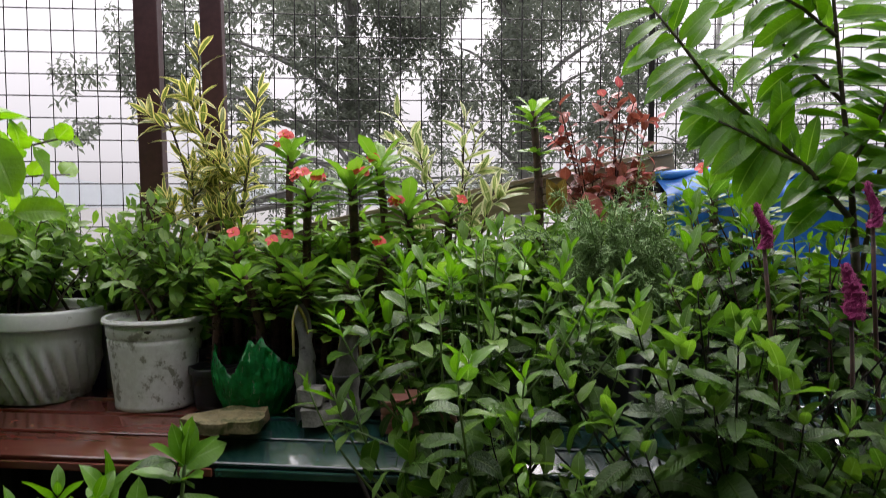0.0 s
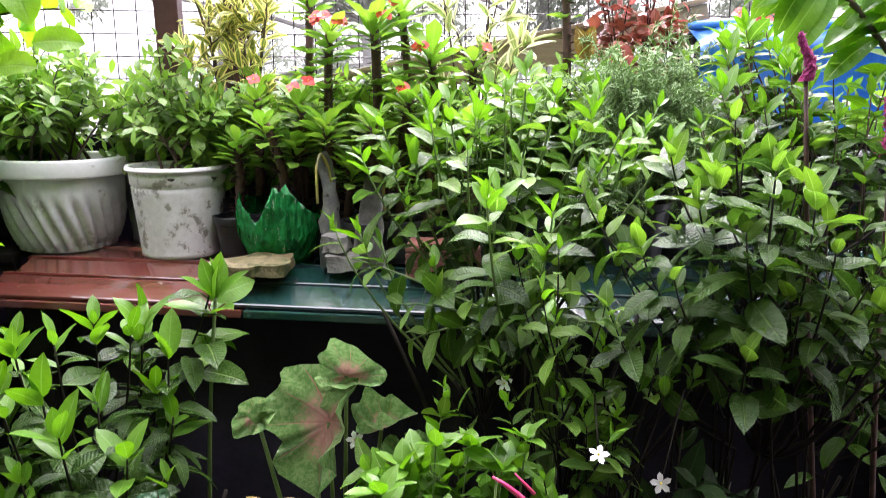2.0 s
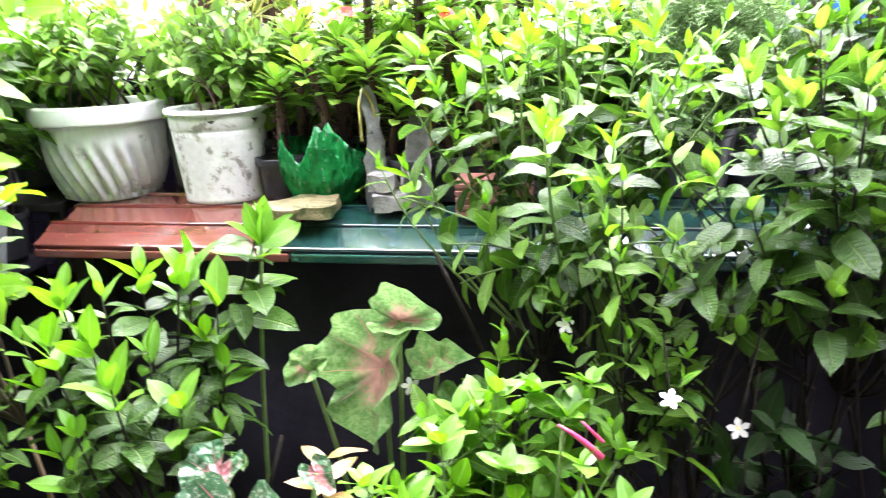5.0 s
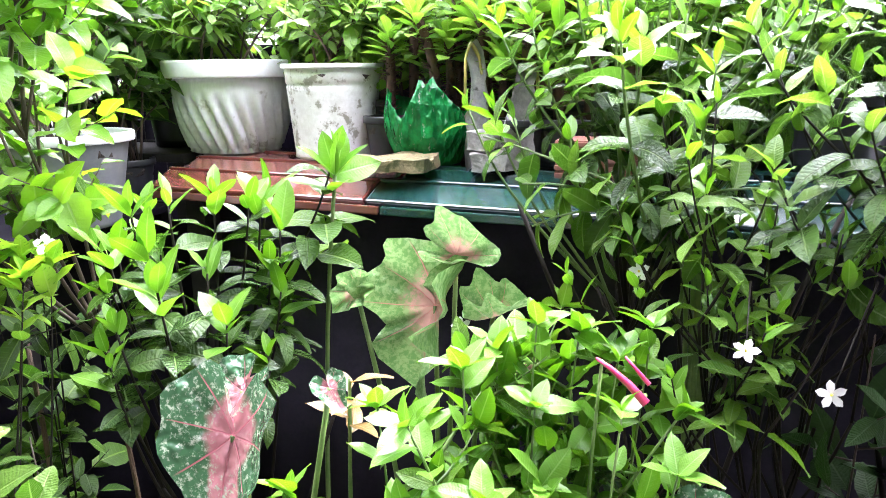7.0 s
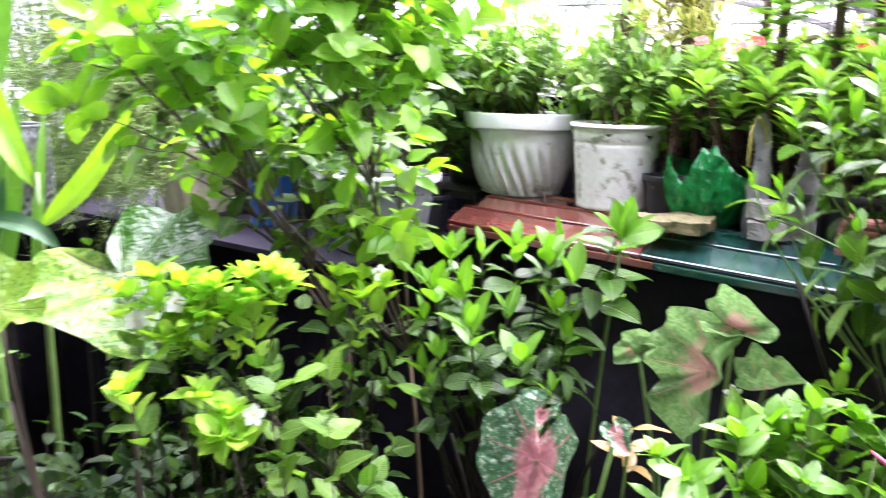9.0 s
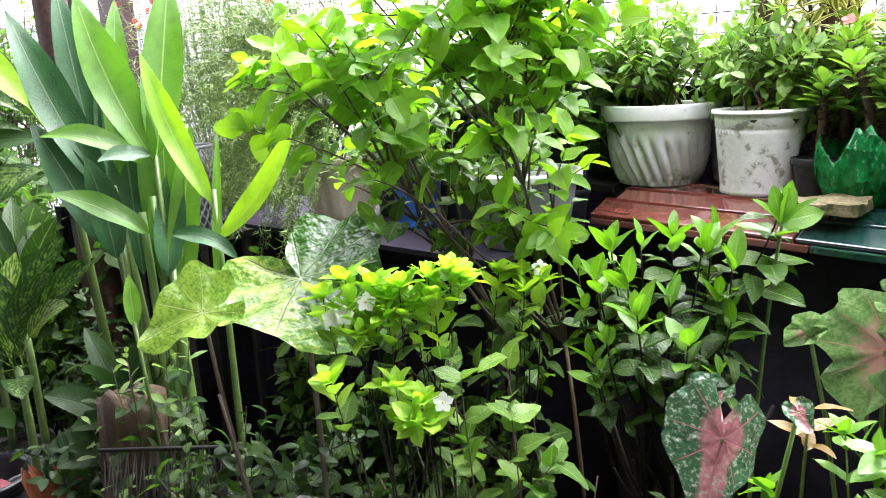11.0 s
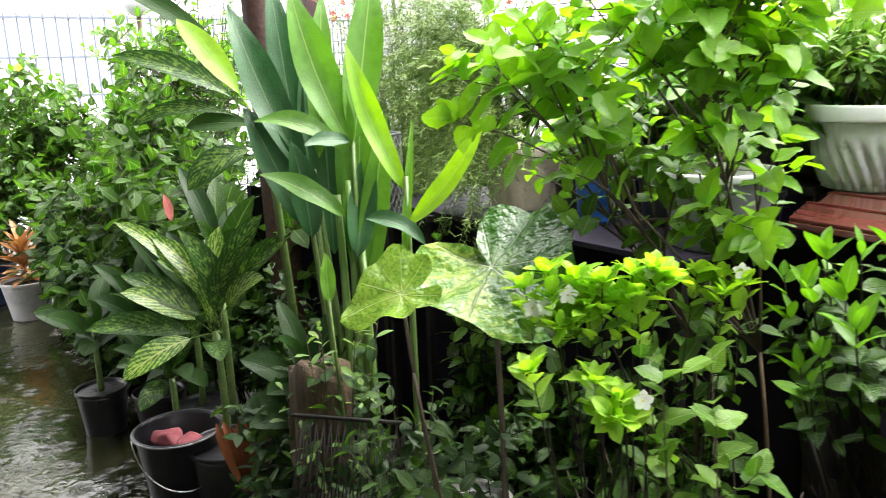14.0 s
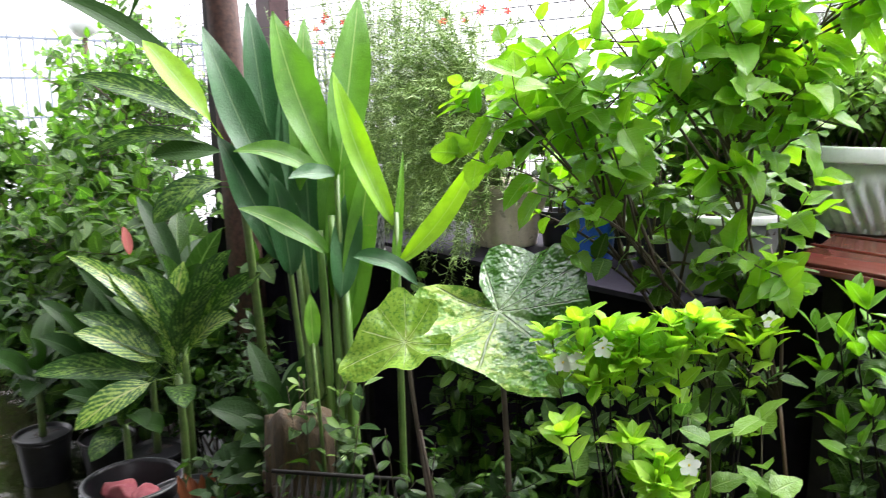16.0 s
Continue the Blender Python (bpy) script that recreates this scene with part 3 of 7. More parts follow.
def bush(name, label, base, heads, old, mid, young, seed, fill=0, fill_r=0.06, stem="stem_green", r=0.003, objects=150, low=0.0, size=1.0, group="", nodes=8, reach=0.30, cut=None):
    """Upright shoots with leaves in crossed pairs: fresh ones at the tip, broad dark ones below."""
    rnd = random.Random(seed)
    owner = thing(name, label, "shrub", base, group)
    inv = -Vector(base)
    lv = Leaves()
    goals = [Vector(h) for h in heads]
    for _ in range(fill):
        g = Vector(rnd.choice(heads)) + Vector((rnd.gauss(0, fill_r), rnd.gauss(0, fill_r), rnd.gauss(-fill_r, fill_r * 0.7)))
        goals.append(g)
    c = sum(goals, Vector((0, 0, 0))) / len(goals)
    arms, links = [], []
    for k in range(5):
        e = goals[k * len(heads) // 5] - Vector((0, 0, reach + 0.06))
        root = Vector(base) + Vector((rnd.uniform(-0.04, 0.04), rnd.uniform(-0.02, 0.04), 0))
        arm = bez(root, Vector((root.x, root.y, e.z * 0.6)), Vector((e.x, max(e.y, root.y), max(e.z, 0.3))), 8)
        arms.append(arm)
        v, f = tube_data([p + inv for p in arm], r * 1.8, r * 1.2, 6, 0.2)
        child("limb", mesh_of("limb", v, f, M["stem_shade"]), owner)
    for g in goals:
        if cut and cut(g):
            continue
        lean = Vector(((g.x - c.x) * 0.75 + rnd.gauss(0, 0.03), (g.y - c.y) * 0.5 + rnd.gauss(0, 0.03), 0))
        foot = g - Vector((0, 0, reach)) - lean
        pts = bez(foot, foot.lerp(g, 0.5) + lean * 0.3, g, 9)
        bits = [tube_data([p + inv for p in pts], r, r * 0.45, 6, 0.2)]
        arm = min(arms, key=lambda q: (q[-1] - foot).length)
        v, f = tube_data([p + inv for p in bez(arm[6], arm[6].lerp(foot, 0.5) + Vector((0, 0, -0.03)), foot, 5)], r * 1.1, r, 5, 0.2)
        links.append((v, f))
        v, f = merge(bits)
        child("stem", mesh_of("stem", v, f, M[stem]), owner)
        ph = rnd.uniform(0, 6.28)
        k = rnd.uniform(0.8, 1.15) * size
        for i in range(nodes):
            d = (0.0, 0.012, 0.032, 0.058, 0.088, 0.12, 0.152, 0.185, 0.22, 0.25)[i] / reach
            x = max(0, (1 - d)) * 8
            j = min(int(x), 7)
            p = pts[j].lerp(pts[j + 1], x - j)
            t = (pts[j + 1] - pts[j]).normalized()
            u = t.orthogonal().normalized()
            w = t.cross(u)
            ph += 1.57 + rnd.uniform(-0.3, 0.3)
            for side in (0, math.pi):
                if rnd.random() < 0.10 + 0.04 * i:
                    continue
                th = ph + side + rnd.uniform(-0.25, 0.25)
                al = radians((16, 34, 54, 66, 76, 84, 92, 98, 102, 104)[i] + rnd.uniform(-12, 14))
                q = t * math.cos(al) + (u * math.cos(th) + w * math.sin(th)) * math.sin(al)
                kind = young if i < 2 else (rnd.choice((mid, mid, young)) if i < 3 else rnd.choice((old, mid)) if i < 5 else old)
                lv.add(kind, rnd, p, q, t + UP * 0.3 + Vector((rnd.gauss(0, 0.25), rnd.gauss(0, 0.25), 0)), k * (0.62, 0.78, 0.92, 1.05, 1.12, 1.1, 1.0, 0.95, 0.9, 0.85)[i] * rnd.uniform(0.62, 1.25))
    v, f = merge(links)
    tagged(child("branch", mesh_of("branch", v, f, M["stem_shade"]), owner), kind="stuff")
    lv.items = [it for it in lv.items if it[2].translation.z > low and not (cut and cut(it[2].translation))]
    lv.emit(owner, objects, EYE)
    return owner


def blade(owner, base, tip, width, mat, sag=0.25, up=None, shape=(0.7, 0.75), rows=10, fold=0.32, stalk=0.0, wave=0.05, name="leaf", stalk_mat="stem_green", r=0.006, lie=None):
    """One long leaf from base to tip on a stalk of its own, bowed upward by sag."""
    base, tip = Vector(base), Vector(tip)
    chord = tip - base
    L = chord.length
    side_up = Vector(up) if up else UP
    bow = (side_up - chord.normalized() * side_up.dot(chord.normalized()))
    bow = bow.normalized() * (L * sag)
    mid = base + chord * 0.5 + bow
    pts = bez(base, mid, tip, rows + 1)
    toward = lie if lie is not None else (EYE - base.lerp(tip, 0.5)).normalized() + UP * 0.6
    toward = Vector(toward)
    a, b = shape
    peak = (a / (a + b)) ** a * (b / (a + b)) ** b
    cols = (-1, -0.55, 0, 0.55, 1)
    verts, faces, uvs = [], [], []
    for i, p in enumerate(pts):
        s = i / rows
        s2 = min(max((s - stalk) / (1 - stalk), 0), 1)
        w = max((s2 ** a * (1 - s2) ** b) / peak * width / 2, 0.0015)
        t = (pts[min(i + 1, rows)] - pts[max(i - 1, 0)]).normalized()
        n = (toward - t * toward.dot(t)).normalized()
        x = t.cross(n)
        for c in cols:
            q = p + x * (w * c) + n * (fold * w * abs(c) + wave * width * math.sin(s * 11 + c) * abs(c))
            verts.append(q - Vector(owner.location))
            uvs.append((0.5 + c / 2, s2))
    k = len(cols)
    for i in range(rows):
        for j in range(k - 1):
            faces.append((i * k + j, i * k + j + 1, (i + 1) * k + j + 1, (i + 1) * k + j))
    return child(name, mesh_of(name, verts, faces, M[mat], uvs), owner)


def cane(owner, pts, r0, r1, mat="stem_green", name="stem"):
    v, f = tube_data([Vector(p) - Vector(owner.location) for p in pts], r0, r1, 7, 0.1)
    return child(name, mesh_of(name, v, f, M[mat]), owner)


def heart(owner, centre, tip, normal, size, mat, cup=0.15, ripple=0.03, curl=0.0, seed=0, wide=0.95):
    """A big heart-shaped leaf: veins meet at centre, it points to tip."""
    rnd = random.Random(seed)
    c = Vector(centre)
    y = (Vector(tip) - c)
    n = Vector(normal)
    n = (n - y.normalized() * n.dot(y.normalized())).normalized()
    y.normalize()
    x = y.cross(n)
    rings, seg = 6, 40
    verts, uvs, faces = [c - Vector(owner.location)], [(0.5, 0.5)], []
    for i in range(1, rings + 1):
        q = i / rings
        for k in range(seg):
            th = 2 * math.pi * k / seg
            # th = 0 at the tip, pi in the notch
            back = abs(((th + math.pi) % (2 * math.pi)) - math.pi) / math.pi
            rad = 0.62 + 0.38 * math.exp(-(back / 0.16) ** 2) - 0.02 * math.sin(back * 9)
            rad += 0.06 * math.exp(-((back - 0.78) / 0.16) ** 2)
            rad *= 1 - 0.72 * math.exp(-((1 - back) / 0.07) ** 2)
            rad *= size * q
            px, py = math.sin(th) * rad * wide, math.cos(th) * rad
            pz = cup * size * q * q + ripple * size * q * q * math.sin(th * 7 + seed) + curl * (px * px) / size - 0.35 * size * max(0, py / size) ** 2
            pz += 0.02 * size * q * math.cos(th * 10) + 0.035 * size * q * noise.noise((px / size * 6, py / size * 6, seed))
            verts.append(c + x * px + y * py + n * pz - Vector(owner.location))
            uvs.append((0.5 + 0.5 * q * math.sin(th), 0.5 + 0.5 * q * math.cos(th)))
    for k in range(seg):
        faces.append((0, 1 + (k + 1) % seg, 1 + k))
    for i in range(rings - 1):
        for k in range(seg):
            a, b = 1 + i * seg + k, 1 + i * seg + (k + 1) % seg
            faces.append((a, b, b + seg, a + seg))
    return child("leaf", mesh_of("leaf", verts, faces, M[mat], uvs), owner)


def heart_mat(name, field, inner, rib, blot, blot_amount=0.5, inner_r=0.45, rough=0.3, trans=0.25, rib_w=0.05, ribs=10.0, main=0.0, lobe=None, quilting=0.006):
    """Big leaf: a heart zone, ribs that fan out from the stalk, flecks between them."""
    m = Mat(name, rough)
    u, v = m.uv()
    du, dv = m.math("SUBTRACT", u, 0.5), m.math("SUBTRACT", v, 0.5)
    rr = m.math("MULTIPLY", m.math("SQRT", m.math("ADD", m.math("MULTIPLY", du, du), m.math("MULTIPLY", dv, dv))), 2.0)
    th = m.math("ARCTAN2", du, dv)
    off = m.math("MULTIPLY", m.math("ABSOLUTE", m.math("SINE", m.math("MULTIPLY", th, ribs / 2))), rr)
    wob = m.math("MULTIPLY_ADD", m.noise(45, 3), 0.06, -0.03)
    line = m.ramp(m.math("ADD", off, wob), rib_w, rib_w * 0.3)
    line = m.math("MULTIPLY", line, m.ramp(rr, 1.0, 0.75))
    near = m.math("ADD", m.ramp(rr, inner_r + 0.3, inner_r - 0.25), m.math("MULTIPLY", m.math("SUBTRACT", m.noise(40, 4), 0.5), 1.0))
    near = m.math("ADD", near, m.math("MULTIPLY", m.ramp(m.math("ABSOLUTE", du), 0.16, 0.02), main))
    col = m.mix(m.ramp(near, 0.3, 0.8), field, inner)
    bl = m.math("MULTIPLY", m.ramp(m.noise(150, 4, 0.75), 1 - blot_amount - 0.08, 1 - blot_amount + 0.08), m.ramp(rr, 0.2, 0.5))
    col = m.mix(bl, col, blot)
    if lobe:
        side = m.math("ADD", m.math("SUBTRACT", m.math("MULTIPLY", du, 0.97), m.math("MULTIPLY", dv, 0.12)), m.math("MULTIPLY_ADD", m.noise(50, 4), 0.5, -0.25))
        between = m.math("ADD", m.noise(75, 4, 0.75), m.math("MULTIPLY", m.ramp(off, 0.1, 0.6), 0.14))
        pale = m.mix(m.math("MULTIPLY", m.ramp(between, 0.53, 0.66), 0.8), lobe, blot)     # green marbling between the ribs
        col = m.mix(m.ramp(side, 0.0, 0.12), col, pale)
    col = m.mix(m.math("MULTIPLY", line, 0.9), col, rib)
    m.base(col)
    quilt = m.math("ADD", m.math("MULTIPLY", m.noise(38, 2), 1.6), m.math("MULTIPLY", line, -0.8))
    m.bump(quilt, 0.9, quilting)
    m.translucent(col, trans)
    return m.m


M["caladium"] = heart_mat("caladium", (0.12, 0.27, 0.07), (0.60, 0.34, 0.28), (0.66, 0.26, 0.24), (0.25, 0.39, 0.15), 0.5, 0.5, rib_w=0.05)
M["caladium_dark"] = heart_mat("caladium_dark", (0.045, 0.13, 0.055), (0.42, 0.17, 0.18), (0.52, 0.16, 0.19), (0.38, 0.46, 0.33), 0.42, 0.42, rough=0.2, quilting=0.012, rib_w=0.06, ribs=8.0, main=0.9)
M["alocasia"] = heart_mat("alocasia", (0.04, 0.13, 0.015), (0.16, 0.28, 0.09), (0.42, 0.52, 0.32), (0.09, 0.25, 0.03), 0.42, 0.3, 0.22, 0.28, rib_w=0.07, ribs=9.0, lobe=(0.38, 0.54, 0.11))
M["alocasia_lime"] = heart_mat("alocasia_lime", (0.25, 0.42, 0.05), (0.3, 0.45, 0.08), (0.5, 0.58, 0.25), (0.10, 0.24, 0.03), 0.45, 0.3, 0.25, 0.3)


def flower(owner, at, facing, size, mat, petals=5, centre="petal_yellow", width=0.5, name="flower"):
    """Flat petals round a small eye."""
    f = Vector(facing).normalized()
    a = f.orthogonal().normalized()
    b = f.cross(a)
    bits = []
    for k in range(petals):
        th = 2 * math.pi * k / petals + 0.3
        d = a * math.cos(th) + b * math.sin(th)
        v, fc, uv = leaf_data(size, size * width, (0.7, 0.4), 4, 0.1, 0.35)
        m = leaf_frame(Vector(at) - Vector(owner.location), d + f * 0.25, f, 0.15)
        bits.append(([m @ q for q in v], fc))
    v, fc = merge(bits)
    ob = child(name, mesh_of(name, v, fc, M[mat]), owner)
    v, fc = tube_data([Vector(at) - Vector(owner.location), Vector(at) - Vector(owner.location) + f * size * 0.25], size * 0.12, size * 0.05, 6)
    child("flower_eye", mesh_of("flower_eye", v, fc, M[centre]), ob)
    return ob


def lathe(bm, profile, seg=40, square=0.0, at=(0, 0, 0), flute=0.0, flutes=24, turn=0.0, flute_to=0.6, sx=1.0):
    """Turned body; square squares it off, flute presses slanting grooves into its lower part."""
    top = max(p[1] for p in profile)
    rows = []
    for r, z in profile:
        row = []
        for k in range(seg):
            th = 2 * math.pi * k / seg
            c, s = math.cos(th), math.sin(th)
            q = 1.0
            if square:
                q = 1 / (abs(c) ** (2 + square) + abs(s) ** (2 + square)) ** (1 / (2 + square))
            rr = r * q
            if flute and 0.004 < z < top * flute_to:
                fade = min(1, (top * flute_to - z) / (top * 0.25))
                rr -= flute * fade * (0.5 + 0.5 * math.cos(th * flutes + z * turn)) ** 2
            row.append(bm.verts.new((at[0] + rr * c * sx, at[1] + rr * s, at[2] + z)))
        rows.append(row)
    for a, b in zip(rows, rows[1:]):
        for k in range(seg):
            bm.faces.new((a[k], a[(k + 1) % seg], b[(k + 1) % seg], b[k]))
    bm.faces.new(rows[0])
    bm.faces.new(rows[-1])
    return bm


def soil_disc(owner, r, z, seg=28, sx=1.0, mat="soil"):
    bm = bmesh.new()
    lathe(bm, [(r * 0.98, z - 0.015), (r, z - 0.002), (r * 0.7, z + 0.004), (r * 0.2, z + 0.006)], seg, sx=sx)
    rough_up(bm, 0.006, 40, z)
    return part("soil", bm, M[mat], owner, "dark damp potting soil", True)


def pot(name, label, at, r_top, r_base, h, mat, rim=0.012, rim_h=0.02, square=0.0, belly=0.0, flute=0.0, flutes=24, turn=0.0, rim_mat=None, group="", sx=1.0, turn_z=0.0, soil=0.02, ring=None):
    owner = thing(name, label, "plant pot", at, group)
    owner.rotation_euler[2] = radians(turn_z)
    bm = bmesh.new()
    n = 12
    out = []
    for i in range(n + 1):
        s = i / n
        out.append((r_base + (r_top - r_base) * (s ** (1 - belly * 0.5) if belly else s) + belly * 0.03 * math.sin(math.pi * s), s * (h - rim_h)))
    prof = [(r_base * 0.93, 0.0), (r_base * 1.02, 0.004), (r_base * 1.02, 0.012)] + out[1:]
    if ring:
        prof = [p for p in prof if abs(p[1] - ring) > 0.006] + [(r_base + (r_top - r_base) * ring / h, ring - 0.004), (r_base + (r_top - r_base) * ring / h - 0.002, ring), (r_base + (r_top - r_base) * ring / h + 0.0015, ring + 0.004)]
        prof.sort(key=lambda p: p[1])
    lathe(bm, prof + [(r_top - 0.006, h - rim_h), (r_top - 0.012, h - 0.05), (r_top * 0.85, h - 0.06)], 200 if flute else 56, square, flute=flute, flutes=flutes, turn=turn, sx=sx, flute_to=0.78)
    part("body", bm, M[mat], owner, smooth=True)
    bm = bmesh.new()
    lathe(bm, [(r_top - 0.004, h - rim_h - 0.0025), (r_top + rim * 0.92, h - rim_h - 0.002), (r_top + rim * 0.98, h - rim_h + 0.001), (r_top + rim, h - rim_h + 0.003), (r_top + rim, h - 0.005), (r_top + rim * 0.96, h - 0.0015), (r_top + rim * 0.8, h), (r_top + 0.001, h), (r_top - 0.004, h - 0.003), (r_top - 0.007, h - 0.04)], 56, square, sx=sx)
    part("rim", bm, M[rim_mat or mat], owner, smooth=True)
    soil_disc(owner, r_top * 0.97, h - soil, sx=sx)
    return owner

# ---- ground, walls, fence ----
bm = bmesh.new()
bmesh.ops.create_grid(bm, x_segments=40, y_segments=40, size=900)
ground = solid("ground", bm, M["concrete"], "wet grey-brown concrete yard running on as open land", "ground", kind="structure")
bm = bmesh.new()
box(bm, -9.0, -1.2, -2.29, 0.62, -0.02, 0.006)
solid("water", bm, M["water"], "shallow brown rainwater standing on the yard", "water", kind="structure")
# Unseen wall added to close the place; its tone sets the fill light.
bm = bmesh.new()
box(bm, -5.0, 5.0, -2.45, -2.3, 0, 2.62, 0.004)
solid("wall_back", bm, M["wall"], "unseen wall added behind the viewer, toned to set the fill light", "wall", kind="structure")
# Unseen roof, inferred from drips; left reach added to shade the yard plants.
bm = bmesh.new()
box(bm, -5.2, 5.2, -2.45, 0.45, 2.62, 2.70, 0.004)
solid("ceiling", bm, M["roof_sheet"], "unseen porch roof over the viewer, reach and tone set to shape light", "roof", kind="structure")

FA, FD = Vector((-0.94, 1.86, 0)), Vector((1.65, 0.2, 0)).normalized()   # the fence's line


def on_fence(s, z, off=0.0):
    return FA + FD * s + Vector((0, 0, z)) + Vector((-FD.y, FD.x, 0)) * off


fence = thing("mesh_fence", "dark welded wire mesh fence on maroon steel posts", "fence", tuple(on_fence(-0.1, 0)))
bits = []
GAP = 0.0535
for i in range(-75, 65):
    x = i * GAP + 0.02
    bits.append(tube_data([on_fence(x, z) + Vector((noise.noise((x * 9, z, 0)) * 0.004, 0, 0)) - Vector(fence.location) for z in (0.02, 0.9, 1.3, 1.7, 2.1, 2.6, 3.2)], 0.0016, 0.0016, 4))
for j in range(60):
    z = 0.05 + j * GAP
    bits.append(tube_data([on_fence(x, z + noise.noise((x * 2.0, z * 3, 5)) * 0.004, 0.002) - Vector(fence.location) for x in np.linspace(-4.0, 3.4, 24)], 0.0016, 0.0016, 4))
v, f = merge(bits)
tagged(child("wire_mesh", mesh_of("wire_mesh", v, f, M["wire"]), fence), kind="stuff")


def fence_post(s, w, mat, off=-0.03, top=3.3, lean=0.0):
    bm = bmesh.new()
    box(bm, -w / 2, w / 2, -w / 2, w / 2, 0, top, 0.004)
    p = on_fence(s, 0, off) - Vector(fence.location)
    part("post", bm, M[mat], fence, m=Matrix.Translation(p) @ pose(0, 0, 0, 0, lean, math.degrees(math.atan2(FD.y, FD.x))))


fence_post(0.232, 0.056, "post_maroon", lean=-0.8)
fence_post(0.385, 0.052, "post_maroon", lean=-0.8)
fence_post(1.50, 0.014, "iron_dark", 0.0)
fence_post(-2.62, 0.11, "post_maroon")
fence_post(-3.1, 0.1, "iron_dark")

# black sheet added behind the corner plants in place of deep shade
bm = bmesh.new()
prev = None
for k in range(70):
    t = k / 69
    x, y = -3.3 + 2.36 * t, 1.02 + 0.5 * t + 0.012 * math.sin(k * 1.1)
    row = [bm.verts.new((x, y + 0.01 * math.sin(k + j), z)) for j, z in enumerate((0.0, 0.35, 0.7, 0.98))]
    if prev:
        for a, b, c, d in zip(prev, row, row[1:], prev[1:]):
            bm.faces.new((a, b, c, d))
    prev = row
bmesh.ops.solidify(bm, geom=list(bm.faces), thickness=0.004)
solid("shade_sheet", bm, M["cloth_black"], "black sheet added behind the low pots to imitate shade", "sheet", smooth=True)

# sloping weathered board along the fence
bm = bmesh.new()
a, b = Vector((-0.48, 1.80, 1.462)), Vector((0.55, 1.86, 1.668))
d = b - a
m = Matrix.Translation(a) @ d.to_track_quat("X", "Z").to_matrix().to_4x4()
box(bm, 0, d.length, -0.012, 0.012, -0.07, 0.0, 0.002, m)
box(bm, 0, d.length, -0.02, 0.02, 0.001, 0.012, 0.002, m)
box(bm, 0.02, 0.05, 0.012, 0.03, -1.462, -0.005, 0.002, Matrix.Translation(a))
box(bm, 0.80, 0.83, 0.065, 0.083, -1.462, 0.10, 0.002, Matrix.Translation(a))
solid("timber_rail", bm, M["timber"], "weathered sloping timber board along the fence", "board")

# ---- bench ----
BU, BV = Vector((0.9913, -0.1313, 0)), Vector((0.1313, 0.9913, 0))
BO = Vector((-0.972, 1.408, 0))


def on_bench(u, v, z):
    return BO + BU * u + BV * v + Vector((0, 0, z))


BM = Matrix((BU, BV, UP)).transposed().to_4x4()
BM.translation = BO
bench = thing("plant_bench", "wet plank bench painted dark red and dark green", "bench", tuple(BO))
bench.rotation_euler[2] = math.atan2(BU.y, BU.x)
rnd = random.Random(3)
LEVEL = [(0.0, 0.078, 1.086), (0.08, 0.158, 1.106), (0.16, 0.255, 1.116), (0.26, 0.355, 1.117), (0.36, 0.455, 1.116), (0.46, 0.56, 1.117)]
for i, (v0, v1, z) in enumerate(LEVEL):
    for u0, u1, mat in (((-0.005, 0.0, -0.02, -0.04, 0.17, 0.75)[i] + rnd.uniform(-0.006, 0.006), 0.50 + 0.025 * i, "wood_red"), (max(0.505 + 0.025 * i, 0.755 * (i == 5)), 2.3, "wood_green")):
        if u1 <= u0:
            continue
        bm = bmesh.new()
        w = v1 - v0
        box(bm, u0, u1, -w / 2, w / 2, -0.022, 0, 0.004)
        if i < 3:
            box(bm, u0 + 0.001, u1 - 0.001, w / 2 - 0.012, w / 2 - 0.006, -0.002, 0.004, 0.002)
        part("plank", bm, M[mat], bench, m=Matrix.Translation((0, (v0 + v1) / 2, z)) @ pose(0, 0, 0, (24, 17, 3, 0, 0, 0)[i], 0, 0))
for u0, u1, mat in ((0.0, 0.535, "wood_red"), (0.54, 2.3, "wood_green")):
    bm = bmesh.new()
    box(bm, u0, u1, -0.006, 0.004, 1.046, 1.062, 0.003)
    part("fascia", bm, M[mat], bench)
for u in (0.04, 0.9, 1.75, 2.2):
    for v in (0.05, 0.5):
        bm = bmesh.new()
        box(bm, u, u + 0.05, v, v + 0.05, 0, 1.05 if v < 0.2 else 1.085, 0.003)
        part("leg", bm, M["iron_dark"], bench)
# black sheet added below the planks where under-bench shade lies
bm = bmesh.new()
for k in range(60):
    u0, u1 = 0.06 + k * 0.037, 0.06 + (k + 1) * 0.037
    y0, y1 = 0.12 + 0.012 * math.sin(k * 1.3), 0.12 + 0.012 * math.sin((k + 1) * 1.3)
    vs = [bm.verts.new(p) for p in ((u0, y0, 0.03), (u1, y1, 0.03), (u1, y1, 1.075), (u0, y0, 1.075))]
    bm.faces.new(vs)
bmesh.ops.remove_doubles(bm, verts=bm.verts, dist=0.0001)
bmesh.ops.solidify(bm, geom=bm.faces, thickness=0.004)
part("shade_skirt", bm, M["cloth_black"], bench, "black sheet added below the planks to imitate under-bench shade", True)

